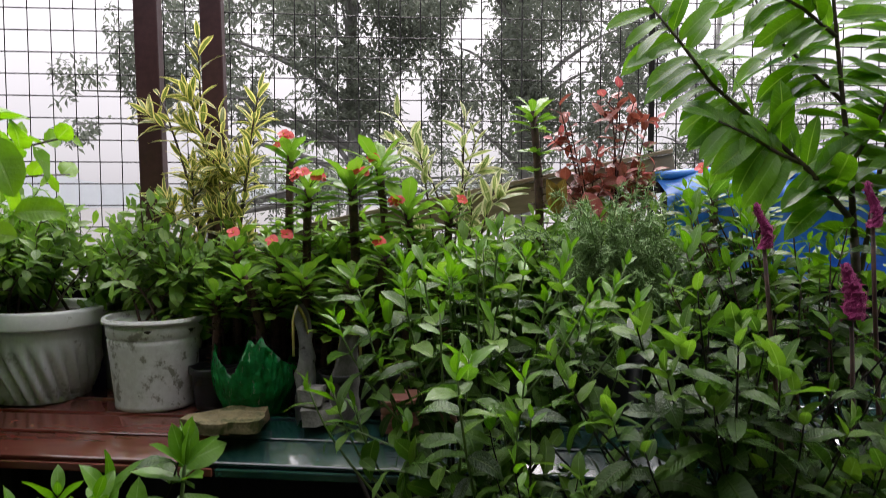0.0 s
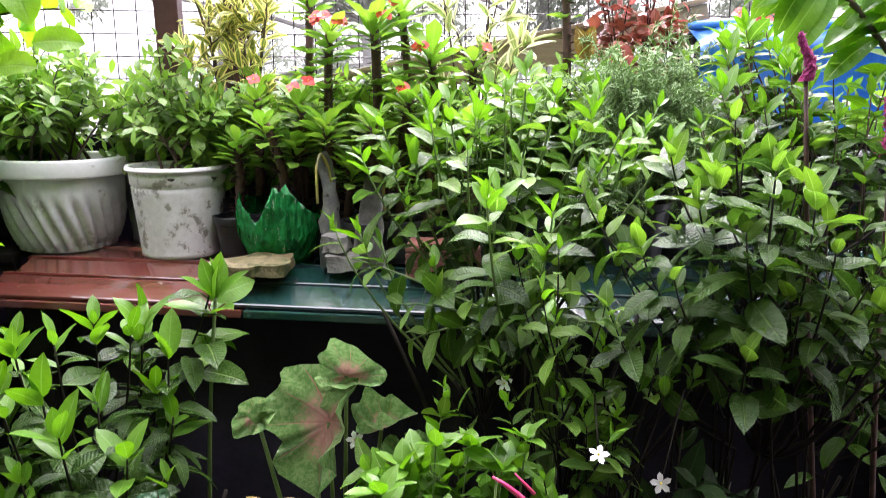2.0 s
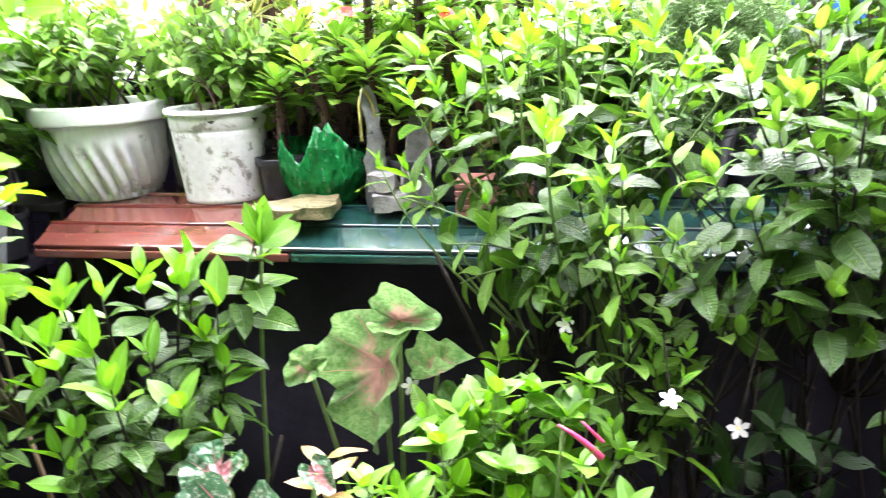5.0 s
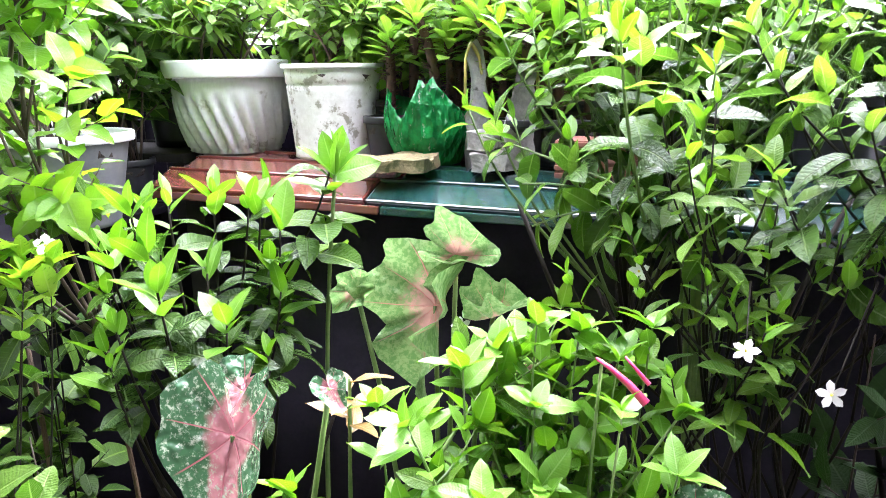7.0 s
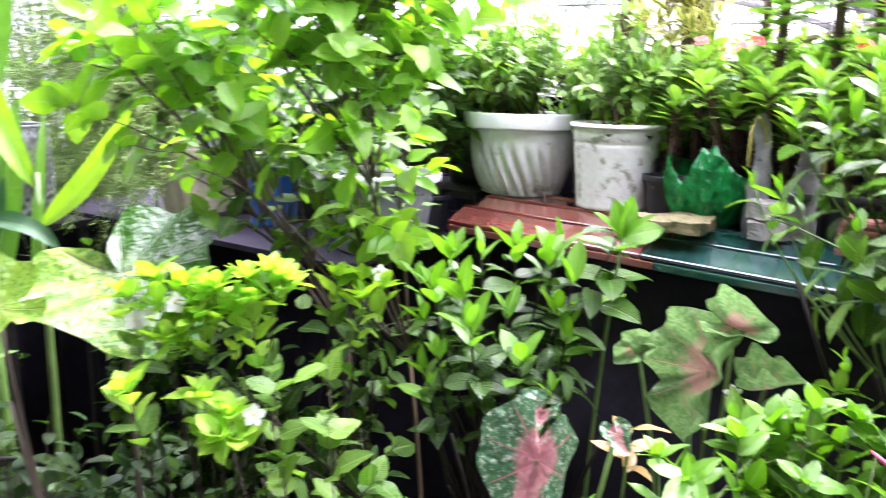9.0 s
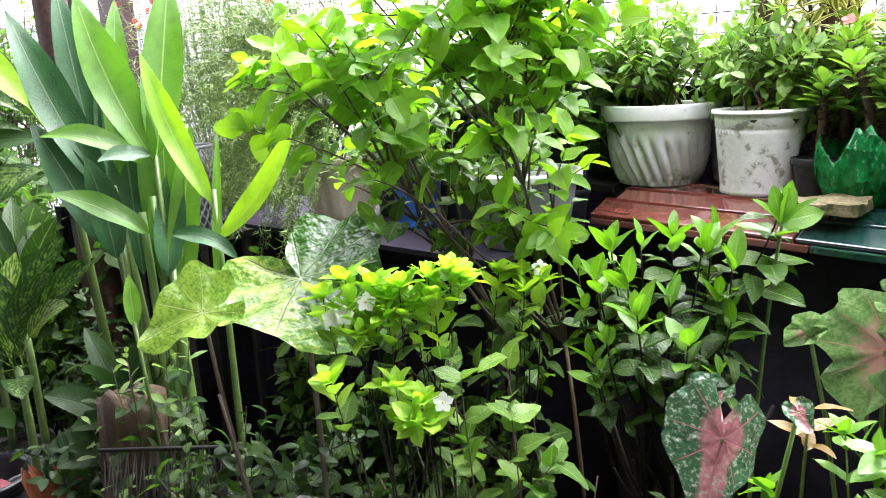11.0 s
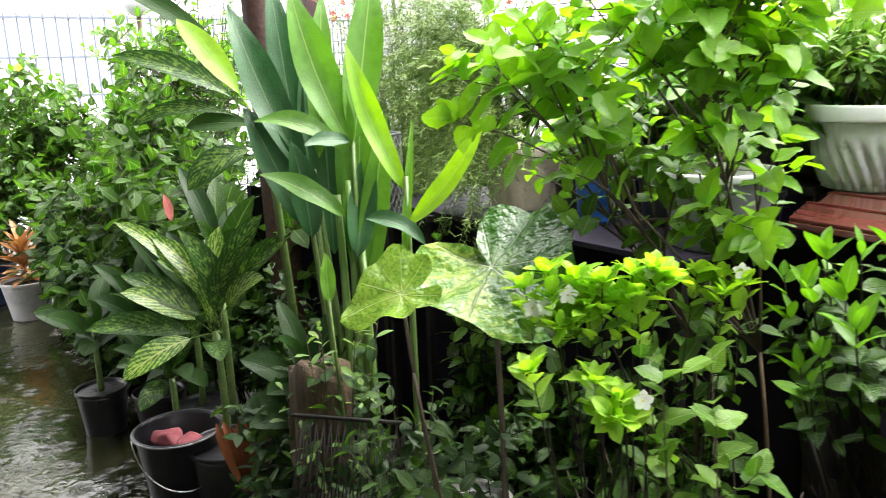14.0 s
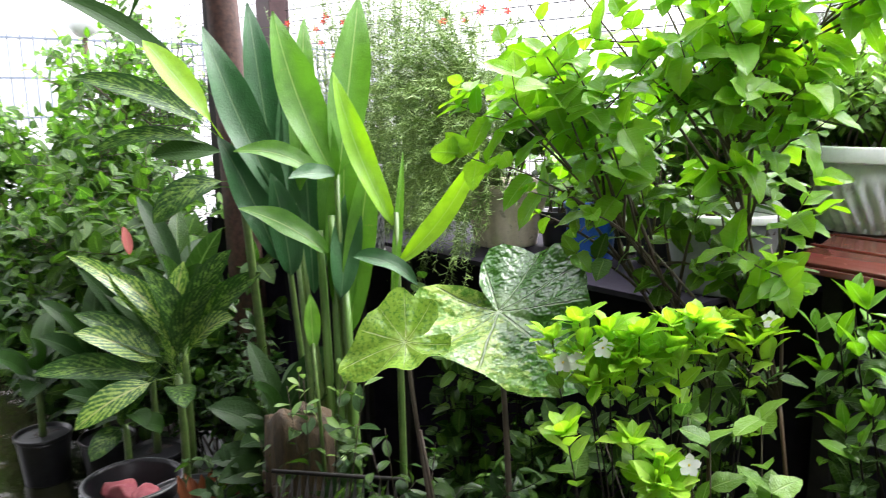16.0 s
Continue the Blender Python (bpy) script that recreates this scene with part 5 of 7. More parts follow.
cane(cal, bez((0.31, 1.70, BZ), (0.27, 1.69, 1.3), (0.24, 1.66, 1.525), 6), 0.004, 0.002)


def feathery(name, label, base, tips, mat, seed, fronds=60, needles=46, length=0.018, rad=0.1, droop=0.06, w=0.0011):
    """Arching wiry stems thick with needle leaves."""
    rnd = random.Random(seed)
    owner = thing(name, label, "fern", base)
    lv, lf = [], []
    sv = []
    for k in range(fronds):
        g = Vector(rnd.choice(tips)) + Vector((rnd.gauss(0, rad), rnd.gauss(0, rad * 0.7), rnd.gauss(0, rad)))
        a = Vector(base) + Vector((rnd.gauss(0, 0.02), rnd.gauss(0, 0.02), 0))
        mid = a.lerp(g, 0.6) + Vector((0, 0, 0.10 + droop))
        pts = bez(a, mid, g, 12)
        sv.append(tube_data([p - a + (a - Vector(base)) for p in pts], 0.0014, 0.0006, 3))
        for j in range(needles):
            f = (0.28 + 0.72 * j / needles) * 11
            i = min(int(f), 10)
            p = pts[i].lerp(pts[i + 1], f - i) - Vector(base)
            t = (pts[i + 1] - pts[i]).normalized()
            d = (t * 0.5 + Vector((rnd.gauss(0, 1), rnd.gauss(0, 1), rnd.gauss(-0.1, 0.7))).normalized()).normalized()
            s = d.cross(Vector((rnd.gauss(0, 1), rnd.gauss(0, 1), 1))).normalized() * w
            q = p + d * length * rnd.uniform(0.6, 1.4)
            o = len(lv)
            lv += [p - s, p + s, q + s * 0.4, q - s * 0.4]
            lf.append((o, o + 1, o + 2, o + 3))
    v, f = merge(sv)
    tagged(child("stem", mesh_of("stem", v, f, M["stem_green"]), owner), kind="stuff")
    tagged(child("foliage", mesh_of("foliage", lv, lf, M[mat]), owner), kind="stuff")
    return owner


foot = nursery((0.32, 1.52, BZ), 0.08, 0.13)
feathery("feathery_fern", "soft feathery fern bush of fine thread leaves", foot, [(0.24, 1.46, 1.47), (0.33, 1.44, 1.48), (0.43, 1.46, 1.45), (0.34, 1.42, 1.38), (0.25, 1.43, 1.38), (0.40, 1.42, 1.36)], "needle_dark", 31, 210, 100, 0.017, 0.065, w=0.0010)

# blue tarpaulin bundled over a low rack behind the shrubs
tarp = thing("tarpaulin", "crumpled bright blue plastic tarpaulin draped over a rack", "tarpaulin", (0.95, 1.80, 0))
bm = bmesh.new()
nx, nz = 60, 20
rows = []
for j in range(nz + 1):
    s = j / nz
    row = []
    for i in range(nx + 1):
        x = 0.50 + 1.3 * i / nx
        z = 1.612 - s * 0.242 + 0.014 * noise.noise((x * 9, 3, 1)) * (1 - s)
        y = 1.80 - 0.10 * min(1, s * 6) + 0.035 * noise.noise((x * 7, z * 2.5, 0)) + 0.014 * noise.noise((x * 22, z * 9, 4)) + 0.012 * math.sin(x * 42 + 3 * noise.noise((x * 4, z * 3, 2))) * (1 - s)
        row.append(bm.verts.new((x - 0.95, y - 1.80, z)))
    rows.append(row)
for a, b in zip(rows, rows[1:]):
    for i in range(nx):
        bm.faces.new((a[i], a[i + 1], b[i + 1], b[i]))
bmesh.ops.solidify(bm, geom=list(bm.faces), thickness=0.003)
part("sheet", bm, M["tarp"], tarp, smooth=True)
v, f = tube_data([(x - 0.95, 0.01 + 0.01 * math.sin(x * 30), 1.614 + 0.012 * noise.noise((x * 9, 3, 1))) for x in np.linspace(0.5, 1.8, 40)], 0.012, 0.012, 7, 0.5)
child("rolled_edge", mesh_of("rolled_edge", v, f, M["tarp"]), tarp)

trestle = thing("timber_trestle", "plain dark timber trestle under the tarpaulin", "trestle", (0.95, 1.84, 0))
for k in range(3):
    bm = bmesh.new()
    part("leg", box(bm, -0.42 + 0.6 * k, -0.37 + 0.6 * k, -0.03, 0.02, 0, 1.57, 0.003), M["iron_dark"], trestle)
bm = bmesh.new()
part("top_rail", box(bm, -0.44, 0.84, -0.035, 0.025, 1.571, 1.60, 0.003), M["iron_dark"], trestle)

# soursop with arching branches
def two_rank(owner, lv, rnd, pts, kinds, gap, size, hang, start=0.1):
    """A branch with leaves alternately on either side of it, hanging a little."""
    pts = [Vector(p) for p in pts]
    run, side = 0.0, 1
    total = sum((b - a).length for a, b in zip(pts, pts[1:]))
    want = start * total
    for a, b in zip(pts, pts[1:]):
        t = (b - a).normalized()
        while want < run + (b - a).length:
            p = a.lerp(b, (want - run) / (b - a).length)
            out = t.cross(Vector((0.0, -1.0, 0.25))).normalized() * side
            d = out * 0.85 + t * rnd.uniform(0.45, 0.85)
            d = Vector((d.x, d.y + rnd.uniform(-0.35, 0.15), d.z * 0.6 - 0.6 * hang * rnd.uniform(0.4, 1.5)))
            lv.add(rnd.choice(kinds), rnd, p, d, Vector((rnd.gauss(0, 0.2), -0.55, 0.9)), size * rnd.uniform(0.75, 1.15) * (0.7 + 0.3 * min(1, (total - want) / 0.12)))
            side = -side
            want += gap * rnd.uniform(0.8, 1.25)
        run += (b - a).length
    lv.add(kinds[-1], rnd, pts[-1], (pts[-1] - pts[-2]).normalized() + Vector((0, -0.2, 0.1)), Vector((0, -0.6, 0.8)), size * 0.7)


sour = thing("soursop_tree", "young soursop tree with long glossy leaves on arching branches", "tree", (0.80, 1.36, 0))
cane(sour, bez((0.80, 1.36, 0), (0.78, 1.33, 0.9), (0.711, 1.30, 1.484), 10), 0.013, 0.008, "stem_brown", "trunk")
lv, rnd = Leaves(), random.Random(41)
for r0, gap, hang, pts in (
    (0.006, 0.027, 0.30, ((0.711, 1.30, 1.484), (0.701, 1.30, 1.603), (0.685, 1.30, 1.721), (0.671, 1.30, 1.838), (0.658, 1.30, 1.954), (0.648, 1.30, 2.05))),
    (0.006, 0.024, 0.35, ((0.710, 1.30, 1.509), (0.617, 1.28, 1.603), (0.529, 1.27, 1.675), (0.442, 1.26, 1.746), (0.381, 1.25, 1.819), (0.33, 1.24, 1.873))),
    (0.005, 0.024, 0.15, ((0.74, 1.33, 1.42), (0.770, 1.33, 1.605), (0.80, 1.33, 1.726), (0.812, 1.33, 1.866), (0.813, 1.33, 1.985))),
    (0.004, 0.028, 0.25, ((0.672, 1.30, 1.833), (0.601, 1.28, 1.877), (0.543, 1.28, 1.91), (0.494, 1.28, 1.939))),
    (0.004, 0.03, 0.2, ((0.70, 1.30, 1.61), (0.73, 1.27, 1.68), (0.75, 1.25, 1.75), (0.765, 1.24, 1.82))),
    (0.004, 0.03, 0.25, ((0.78, 1.33, 1.62), (0.84, 1.31, 1.70), (0.90, 1.30, 1.79), (0.94, 1.30, 1.88))),
    (0.004, 0.03, 0.3, ((0.60, 1.28, 1.615), (0.55, 1.25, 1.63), (0.49, 1.23, 1.66), (0.44, 1.22, 1.68))),
    (0.004, 0.03, 0.2, ((0.75, 1.33, 1.50), (0.78, 1.28, 1.56), (0.80, 1.25, 1.62), (0.81, 1.23, 1.70))),
    (0.004, 0.03, 0.3, ((0.685, 1.30, 1.72), (0.62, 1.33, 1.80), (0.57, 1.35, 1.86), (0.53, 1.36, 1.97))),
):
    cane(sour, pts, r0, 0.0018, "stem_brown", "branch")
    two_rank(sour, lv, rnd, pts, [K["sour"], K["sour"], K["sour_young"]], gap * 0.43, 0.86, hang + 0.22)
lv.emit(sour, 290, EYE)
bush("garden_shrub", "leafy green shrub in front of the blue tarpaulin", (0.62, 1.20, 0),
     [(0.40, 1.24, 1.47), (0.46, 1.22, 1.44), (0.53, 1.25, 1.46), (0.59, 1.24, 1.42), (0.70, 1.23, 1.40), (0.50, 1.2, 1.39), (0.62, 1.2, 1.35), (0.75, 1.2, 1.32), (0.55, 1.16, 1.28), (0.68, 1.12, 1.22), (0.45, 1.15, 1.30), (0.8, 1.15, 1.2), (0.6, 1.1, 1.12), (0.82, 1.25, 1.44), (0.9, 1.22, 1.42), (0.66, 1.28, 1.47), (0.78, 1.3, 1.46), (0.98, 1.25, 1.4), (0.42, 1.3, 1.52), (0.52, 1.3, 1.50), (0.60, 1.3, 1.53), (0.46, 1.28, 1.44), (0.56, 1.28, 1.42), (0.70, 1.3, 1.51), (0.88, 1.15, 1.3), (0.72, 1.1, 1.3), (0.96, 1.16, 1.22), (0.84, 1.1, 1.12), (0.45, 1.42, 1.575), (0.49, 1.42, 1.585), (0.53, 1.42, 1.57), (0.47, 1.42, 1.535), (0.555, 1.42, 1.53), (0.59, 1.40, 1.51), (0.545, 1.40, 1.47), (0.61, 1.40, 1.48), (0.68, 1.40, 1.47), (0.74, 1.40, 1.468), (0.80, 1.40, 1.46), (0.655, 1.4, 1.44)],
     K["dark"], K["mid"], K["young"], 42, fill=30, fill_r=0.06, objects=130, low=0.9, stem="stem_thorny", r=0.0022, reach=0.25)


def celosia(base, top, lean, seed, fat=1.0):
    rnd = random.Random(seed)
    owner = thing("celosia", "magenta plumed celosia with narrow dark leaves", "flower", base, "magenta celosias")
    a, c = Vector(base), Vector(top)
    mid = a.lerp(c, 0.6) + Vector((lean, 0, 0.02))
    pts = bez(a, mid, c, 10)
    cane(owner, pts, 0.006, 0.003, "stem_thorny")
    t = (pts[-1] - pts[-2]).normalized()
    bm = bmesh.new()
    verts = []
    for i in range(16):
        s = i / 15
        p = c - t * 0.02 + t * 0.066 * (0.7 + 0.3 * fat) * s + Vector((0.006 * math.sin(s * 5), 0, 0))
        rr = (0.0075 * (1 - s) ** 0.6 + 0.002) * fat
        u = t.orthogonal().normalized()
        v = t.cross(u)
        verts.append([bm.verts.new(p + (u * math.cos(k * 0.524) + v * math.sin(k * 0.524)) * rr * (1 + 0.45 * noise.noise((p + Vector((k * 3.1, 0, 0))) * 200)) - a) for k in range(12)])
    for r1, r2 in zip(verts, verts[1:]):
        for k in range(12):
            bm.faces.new((r1[k], r1[(k + 1) % 12], r2[(k + 1) % 12], r2[k]))
    bm.faces.new(verts[0]), bm.faces.new(verts[-1])
    for _ in range(int(260 * fat)):
        i, k = rnd.randrange(15), rnd.randrange(12)
        p = verts[i][k].co
        d = Vector((rnd.gauss(0, 1), rnd.gauss(0, 1), rnd.gauss(0.3, 1))).normalized()
        s = d.orthogonal().normalized() * 0.0012
        bm.faces.new([bm.verts.new(q) for q in (p - s, p + s, p + d * 0.005 * (0.5 + 0.5 * fat))])
    part("plume", bm, M["celosia"], owner, "magenta plume")
    lv = Leaves()
    sprig(lv, rnd, pts, [K["celo"]], [K["celo"]], 9, 0.45, (50, 80), (0.7, 1.1))
    lv.emit(owner, 12, EYE)
    return owner


celosia((0.62, 1.02, 0), (0.44, 1.035, 1.50), -0.02, 51)
celosia((0.66, 0.98, 0), (0.565, 1.03, 1.40), -0.03, 52, 1.7)
celosia((0.75, 1.06, 0), (0.60, 1.045, 1.53), -0.03, 53)

# ---- shrubs in front of the bench ----
bush("garden_shrub", "bright green shrub with upright fresh leaf tips", (0.06, 1.10, 0),
     [(-0.16, 1.20, 1.42), (-0.105, 1.2, 1.36), (-0.085, 1.26, 1.44), (-0.05, 1.2, 1.45), (-0.02, 1.1, 1.38), (0.04, 1.22, 1.47), (0.02, 1.0, 1.33), (0.07, 1.1, 1.27), (0.10, 1.02, 1.30), (0.12, 1.19, 1.46), (0.15, 1.17, 1.40), (0.18, 1.14, 1.35), (0.21, 1.10, 1.42), (0.08, 1.26, 1.50), (0.2, 1.25, 1.46), (0.0, 1.28, 1.43), (0.26, 1.18, 1.40), (0.30, 1.26, 1.44),
      (-0.195, 1.19, 1.235), (-0.155, 1.13, 1.23), (-0.07, 1.07, 1.22), (-0.115, 1.15, 1.30)],
     K["dark"], K["mid"], K["young"], 61, fill=26, fill_r=0.055, objects=220, low=1.12, reach=0.26, cut=lambda p: p.x < 0.0 and p.z < 1.16)
sprawl = thing("garden_shrub", "low branch of dark veined leaves spreading over the bench edge", "shrub", (0.10, 1.0, 0))
rnd = random.Random(88)
lv = Leaves()
for g in ((-0.20, 1.14, 1.205), (-0.13, 1.07, 1.15), (-0.11, 1.04, 1.10), (-0.02, 1.0, 1.08), (0.03, 1.01, 1.14), (-0.06, 1.06, 1.17), (0.12, 0.99, 1.13), (0.18, 1.02, 1.16), (0.08, 1.03, 1.15), (0.23, 0.98, 1.14), (0.15, 1.06, 1.19)):
    pts = bez((0.10 + rnd.uniform(-0.02, 0.02), 1.02, 1.05), (0.02, 1.03, 1.17), g, 9)
    cane(sprawl, [(0.10, 1.0, 0.0), (0.10, 1.01, 0.6)] + pts, 0.0035, 0.0012, "stem_green")
    sprig(lv, rnd, pts, [K["dark"], K["mid"]], [K["mid"]], 9, 0.3, (50, 95), (0.8, 1.25), hang=0.35)
lv.emit(sprawl, 60)
bush("garden_shrub", "dark glossy green shrub with deep-veined leaves", (0.36, 0.92, 0),
     [(0.235, 0.93, 1.385), (0.27, 0.92, 1.33), (0.32, 0.95, 1.43), (0.41, 0.95, 1.36), (0.44, 0.92, 1.31), (0.49, 0.93, 1.30), (0.29, 0.90, 1.23), (0.20, 0.92, 1.27), (0.38, 0.88, 1.22), (0.50, 0.9, 1.20), (0.58, 0.96, 1.34), (0.55, 0.9, 1.24), (0.36, 1.02, 1.40), (0.46, 1.03, 1.40), (0.26, 1.02, 1.36), (0.16, 1.0, 1.30)],
     K["dark"], K["dark"], K["mid"], 62, fill=30, fill_r=0.06, objects=250, low=1.0, size=0.92, stem="stem_shade", r=0.0022, reach=0.2, nodes=7, cut=lambda p: p.x > 0.24 and p.z < 1.06)
bush("garden_shrub", "mid-green shrub with glossy veined leaves and small white flowers", (0.12, 0.88, 0),
     [(0.02, 0.92, 1.12), (0.10, 0.88, 1.08), (0.20, 0.88, 1.10), (0.16, 0.92, 1.20), (0.05, 0.94, 1.20), (0.13, 0.86, 1.05), (0.22, 0.88, 1.14), (0.27, 0.90, 1.18), (0.10, 0.95, 1.26), (0.0, 0.96, 1.15)],
     K["mid"], K["mid"], K["young"], 63, fill=30, fill_r=0.05, objects=290, low=0.94, r=0.0018, reach=0.16, nodes=7, size=0.68, stem="stem_shade", cut=lambda p: p.x < -0.06 or (p.x > 0.19 and p.z < 1.08))
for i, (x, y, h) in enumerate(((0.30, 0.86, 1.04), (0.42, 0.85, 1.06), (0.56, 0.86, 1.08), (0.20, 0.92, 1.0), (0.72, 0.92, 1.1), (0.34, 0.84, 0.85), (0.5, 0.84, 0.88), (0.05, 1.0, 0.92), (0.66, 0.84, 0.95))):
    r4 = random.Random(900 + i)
    shrub("ground_plant", "undergrowth below the shrubs, shade put into its leaf colour", "plant", (x, y, 0.0), [(x + r4.uniform(-0.12, 0.12), y + r4.uniform(-0.08, 0.05), h * r4.uniform(0.5, 1.05)) for _ in range(9)], [K["deep"]], [K["deep"]], 910 + i, twigs=5, twig=0.1, per=8, r=0.003, objects=0, group="undergrowth", size=(0.7, 1.2))
white = thing("jasmine", "thin jasmine stems bearing small white star flowers", "flower", (0.18, 0.78, 0))
for p, q, face in (((0.205, 0.779, 1.016), (0.25, 0.86, 1.10), (-0.1, -0.95, 0.2)), ((0.134, 0.796, 1.043), (0.14, 0.87, 1.09), (-0.1, -0.6, 0.8)), ((0.030, 0.940, 1.075), (0.06, 0.96, 1.12), (-0.4, -0.8, 0.4)), ((-0.175, 0.93, 0.995), (-0.12, 0.88, 0.94), (-0.1, -0.7, 0.6))):
    cane(white, bez((0.18, 0.88, 0), (0.2, 0.95, 0.7), q, 8), 0.002, 0.0012, "stem_shade")
    cane(white, [q, Vector(q).lerp(Vector(p), 0.6), p], 0.001, 0.0006, "stem_shade")
    flower(white, p, face, 0.0135, "petal_white", 5, width=0.55)

shrub("pepper_shrub", "low bright green shrub with soft pointed leaves", "shrub", (-0.06, 0.72, 0),
      [(-0.06, 0.80, 1.05), (-0.02, 0.82, 1.04), (0.02, 0.80, 1.02), (0.05, 0.82, 1.05), (-0.10, 0.80, 1.02), (-0.20, 0.72, 0.98), (-0.12, 0.74, 1.02), (-0.05, 0.74, 0.99), (0.03, 0.73, 1.00), (0.08, 0.72, 0.95), (-0.16, 0.66, 0.90), (-0.08, 0.66, 0.93), (0.0, 0.66, 0.90), (-0.22, 0.68, 0.86), (-0.02, 0.62, 0.83), (0.06, 0.66, 0.84), (-0.14, 0.6, 0.80)],
      [K["pepper"], K["pepper_mid"]], [K["pepper"]], 64, stem="stem_green", twigs=5, twig=0.07, per=8, start=0.6, r=0.0035, objects=280, fill=14, fill_r=0.05, tip=3, size=(0.55, 0.95), whorl=5, low=0.6)
pink = thing("four_oclock", "pink trumpet flower drooping on a green stem", "flower", (0.03, 0.75, 0))
cane(pink, bez((0.03, 0.75, 0), (-0.02, 0.75, 0.7), (0.01, 0.735, 1.045), 8), 0.003, 0.0015)
v, f = tube_data([Vector(p) - Vector(pink.location) for p in ((0.005, 0.735, 1.046), (0.018, 0.73, 1.04), (0.034, 0.728, 1.028), (0.05, 0.726, 1.012))], 0.0014, 0.0042, 8)
child("flower", mesh_of("flower", v, f, M["petal_pink"]), pink)
v, f = tube_data([Vector(p) - Vector(pink.location) for p in ((0.03, 0.735, 1.05), (0.040, 0.733, 1.040), (0.052, 0.73, 1.028))], 0.001, 0.0022, 8)
child("flower", mesh_of("flower", v, f, M["petal_pink"]), pink)

# caladiums
c1 = thing("caladium", "caladium with crinkled green leaves and pink hearts", "plant", (-0.22, 0.86, 0), "caladiums")
for c, tip, n, s, cup, cu, wd in (((-0.215, 0.955, 1.01), (-0.255, 0.925, 0.88), (-0.6, -1, 0.2), 0.13, 0.1, 1.8, 0.8), ((-0.14, 0.95, 1.005), (-0.10, 0.955, 1.02), (0.2, -0.3, 1.0), 0.055, 0.35, 2.0, 0.8), ((-0.19, 0.965, 1.075), (-0.125, 0.96, 1.075), (-0.1, -0.8, 0.6), 0.06, 0.35, 2.2, 0.85), ((-0.31, 0.93, 1.03), (-0.35, 0.92, 1.0), (-0.2, -1, 0.2), 0.045, 0.2, 1.0, 0.8), ((-0.10, 0.93, 0.955), (-0.085, 0.90, 0.87), (0.1, -1, 0.4), 0.085, 0.1, 0.6, 0.8)):
    cane(c1, bez((-0.22, 0.86, 0), (-0.2, 0.93, 0.6), c, 8), 0.005, 0.003)
    heart(c1, c, tip, n, s, "caladium", cup, 0.17, cu, 3 + len(c1.children), wd)
c2 = thing("caladium", "caladium with dark green speckled leaves and deep pink veins", "plant", (-0.36, 0.66, 0), "caladiums")
for c, tip, n, s in (((-0.32, 0.655, 0.965), (-0.335, 0.60, 0.84), (-0.25, -1, 0.55), 0.112), ((-0.26, 0.74, 0.985), (-0.21, 0.70, 0.95), (0.3, -0.7, 0.7), 0.03), ((-0.40, 0.80, 0.94), (-0.44, 0.74, 0.89), (-0.3, -0.6, 1), 0.07), ((0.10, 0.70, 0.90), (0.17, 0.66, 0.86), (0.2, -0.8, 0.9), 0.07), ((-0.05, 0.63, 0.80), (-0.03, 0.56, 0.76), (0.2, -0.8, 0.9), 0.08)):
    cane(c2, bez((-0.36, 0.66, 0), (-0.34, 0.70, 0.5), c, 8), 0.005, 0.003)
    heart(c2, c, tip, n, s, "caladium_dark", 0.12, 0.05, 0.5, 7)

bush("garden_shrub", "broad-leaved shrub with glowing fresh green tips", (-0.54, 0.98, 0),
     [(-0.417, 1.109, 1.178), (-0.459, 1.015, 1.092), (-0.527, 1.05, 1.115), (-0.573, 1.031, 1.128), (-0.596, 0.958, 1.12), (-0.638, 0.932, 1.119), (-0.581, 0.888, 1.071), (-0.62, 0.862, 1.065), (-0.54, 0.954, 1.03), (-0.447, 0.985, 1.002), (-0.545, 0.854, 1.031), (-0.48, 0.90, 0.979), (-0.572, 0.805, 1.0), (-0.49, 1.035, 1.026), (-0.70, 1.04, 1.10), (-0.68, 0.95, 1.05), (-0.44, 0.93, 0.93), (-0.62, 0.84, 0.95)],
     K["dark"], K["dark"], K["broad_young"], 65, fill=8, fill_r=0.05, objects=260, low=0.84, size=0.95, nodes=8, stem="stem_shade")
lv, rnd = Leaves(), random.Random(655)
tip = thing("young_shrub", "single shoot with a crown of glowing light green leaves", "shrub", (-0.45, 1.12, 0))
cane(tip, bez((-0.45, 1.12, 0), (-0.47, 1.10, 0.7), (-0.412, 1.10, 1.150), 9), 0.005, 0.003, "stem_green")
for z, n, al, size in ((1.150, 3, 0.30, 0.85), (1.146, 3, 0.75, 0.95), (1.125, 3, 1.15, 1.0), (1.075, 3, 1.3, 1.05), (1.03, 3, 1.45, 1.05)):
    ph = rnd.uniform(0, 6.28)
    for k in range(n):
        th = ph + k * 6.28 / n
        lv.add(K["broad_young"] if z > 1.1 else K["broad"], rnd, Vector((-0.412 - 0.25 * (1.15 - z), 1.10, z)), Vector((math.cos(th) * math.sin(al), math.sin(th) * math.sin(al), math.cos(al))), UP + Vector((0, -0.3, 0)), size)
lv.emit(tip, 20)
coppery = thing("young_shrub", "seedling with coppery young leaves", "plant", (-0.27, 0.80, 0))
cane(coppery, bez((-0.27, 0.80, 0), (-0.28, 0.8, 0.6), (-0.265, 0.80, 0.97), 8), 0.004, 0.002)
lv = Leaves()
rnd = random.Random(9)
for k in range(7):
    th = k * 2.4
    lv.add(K["copper"], rnd, Vector((-0.265, 0.80, 0.965 - 0.01 * k)), Vector((math.cos(th), math.sin(th), 0.4)), UP, 0.9)
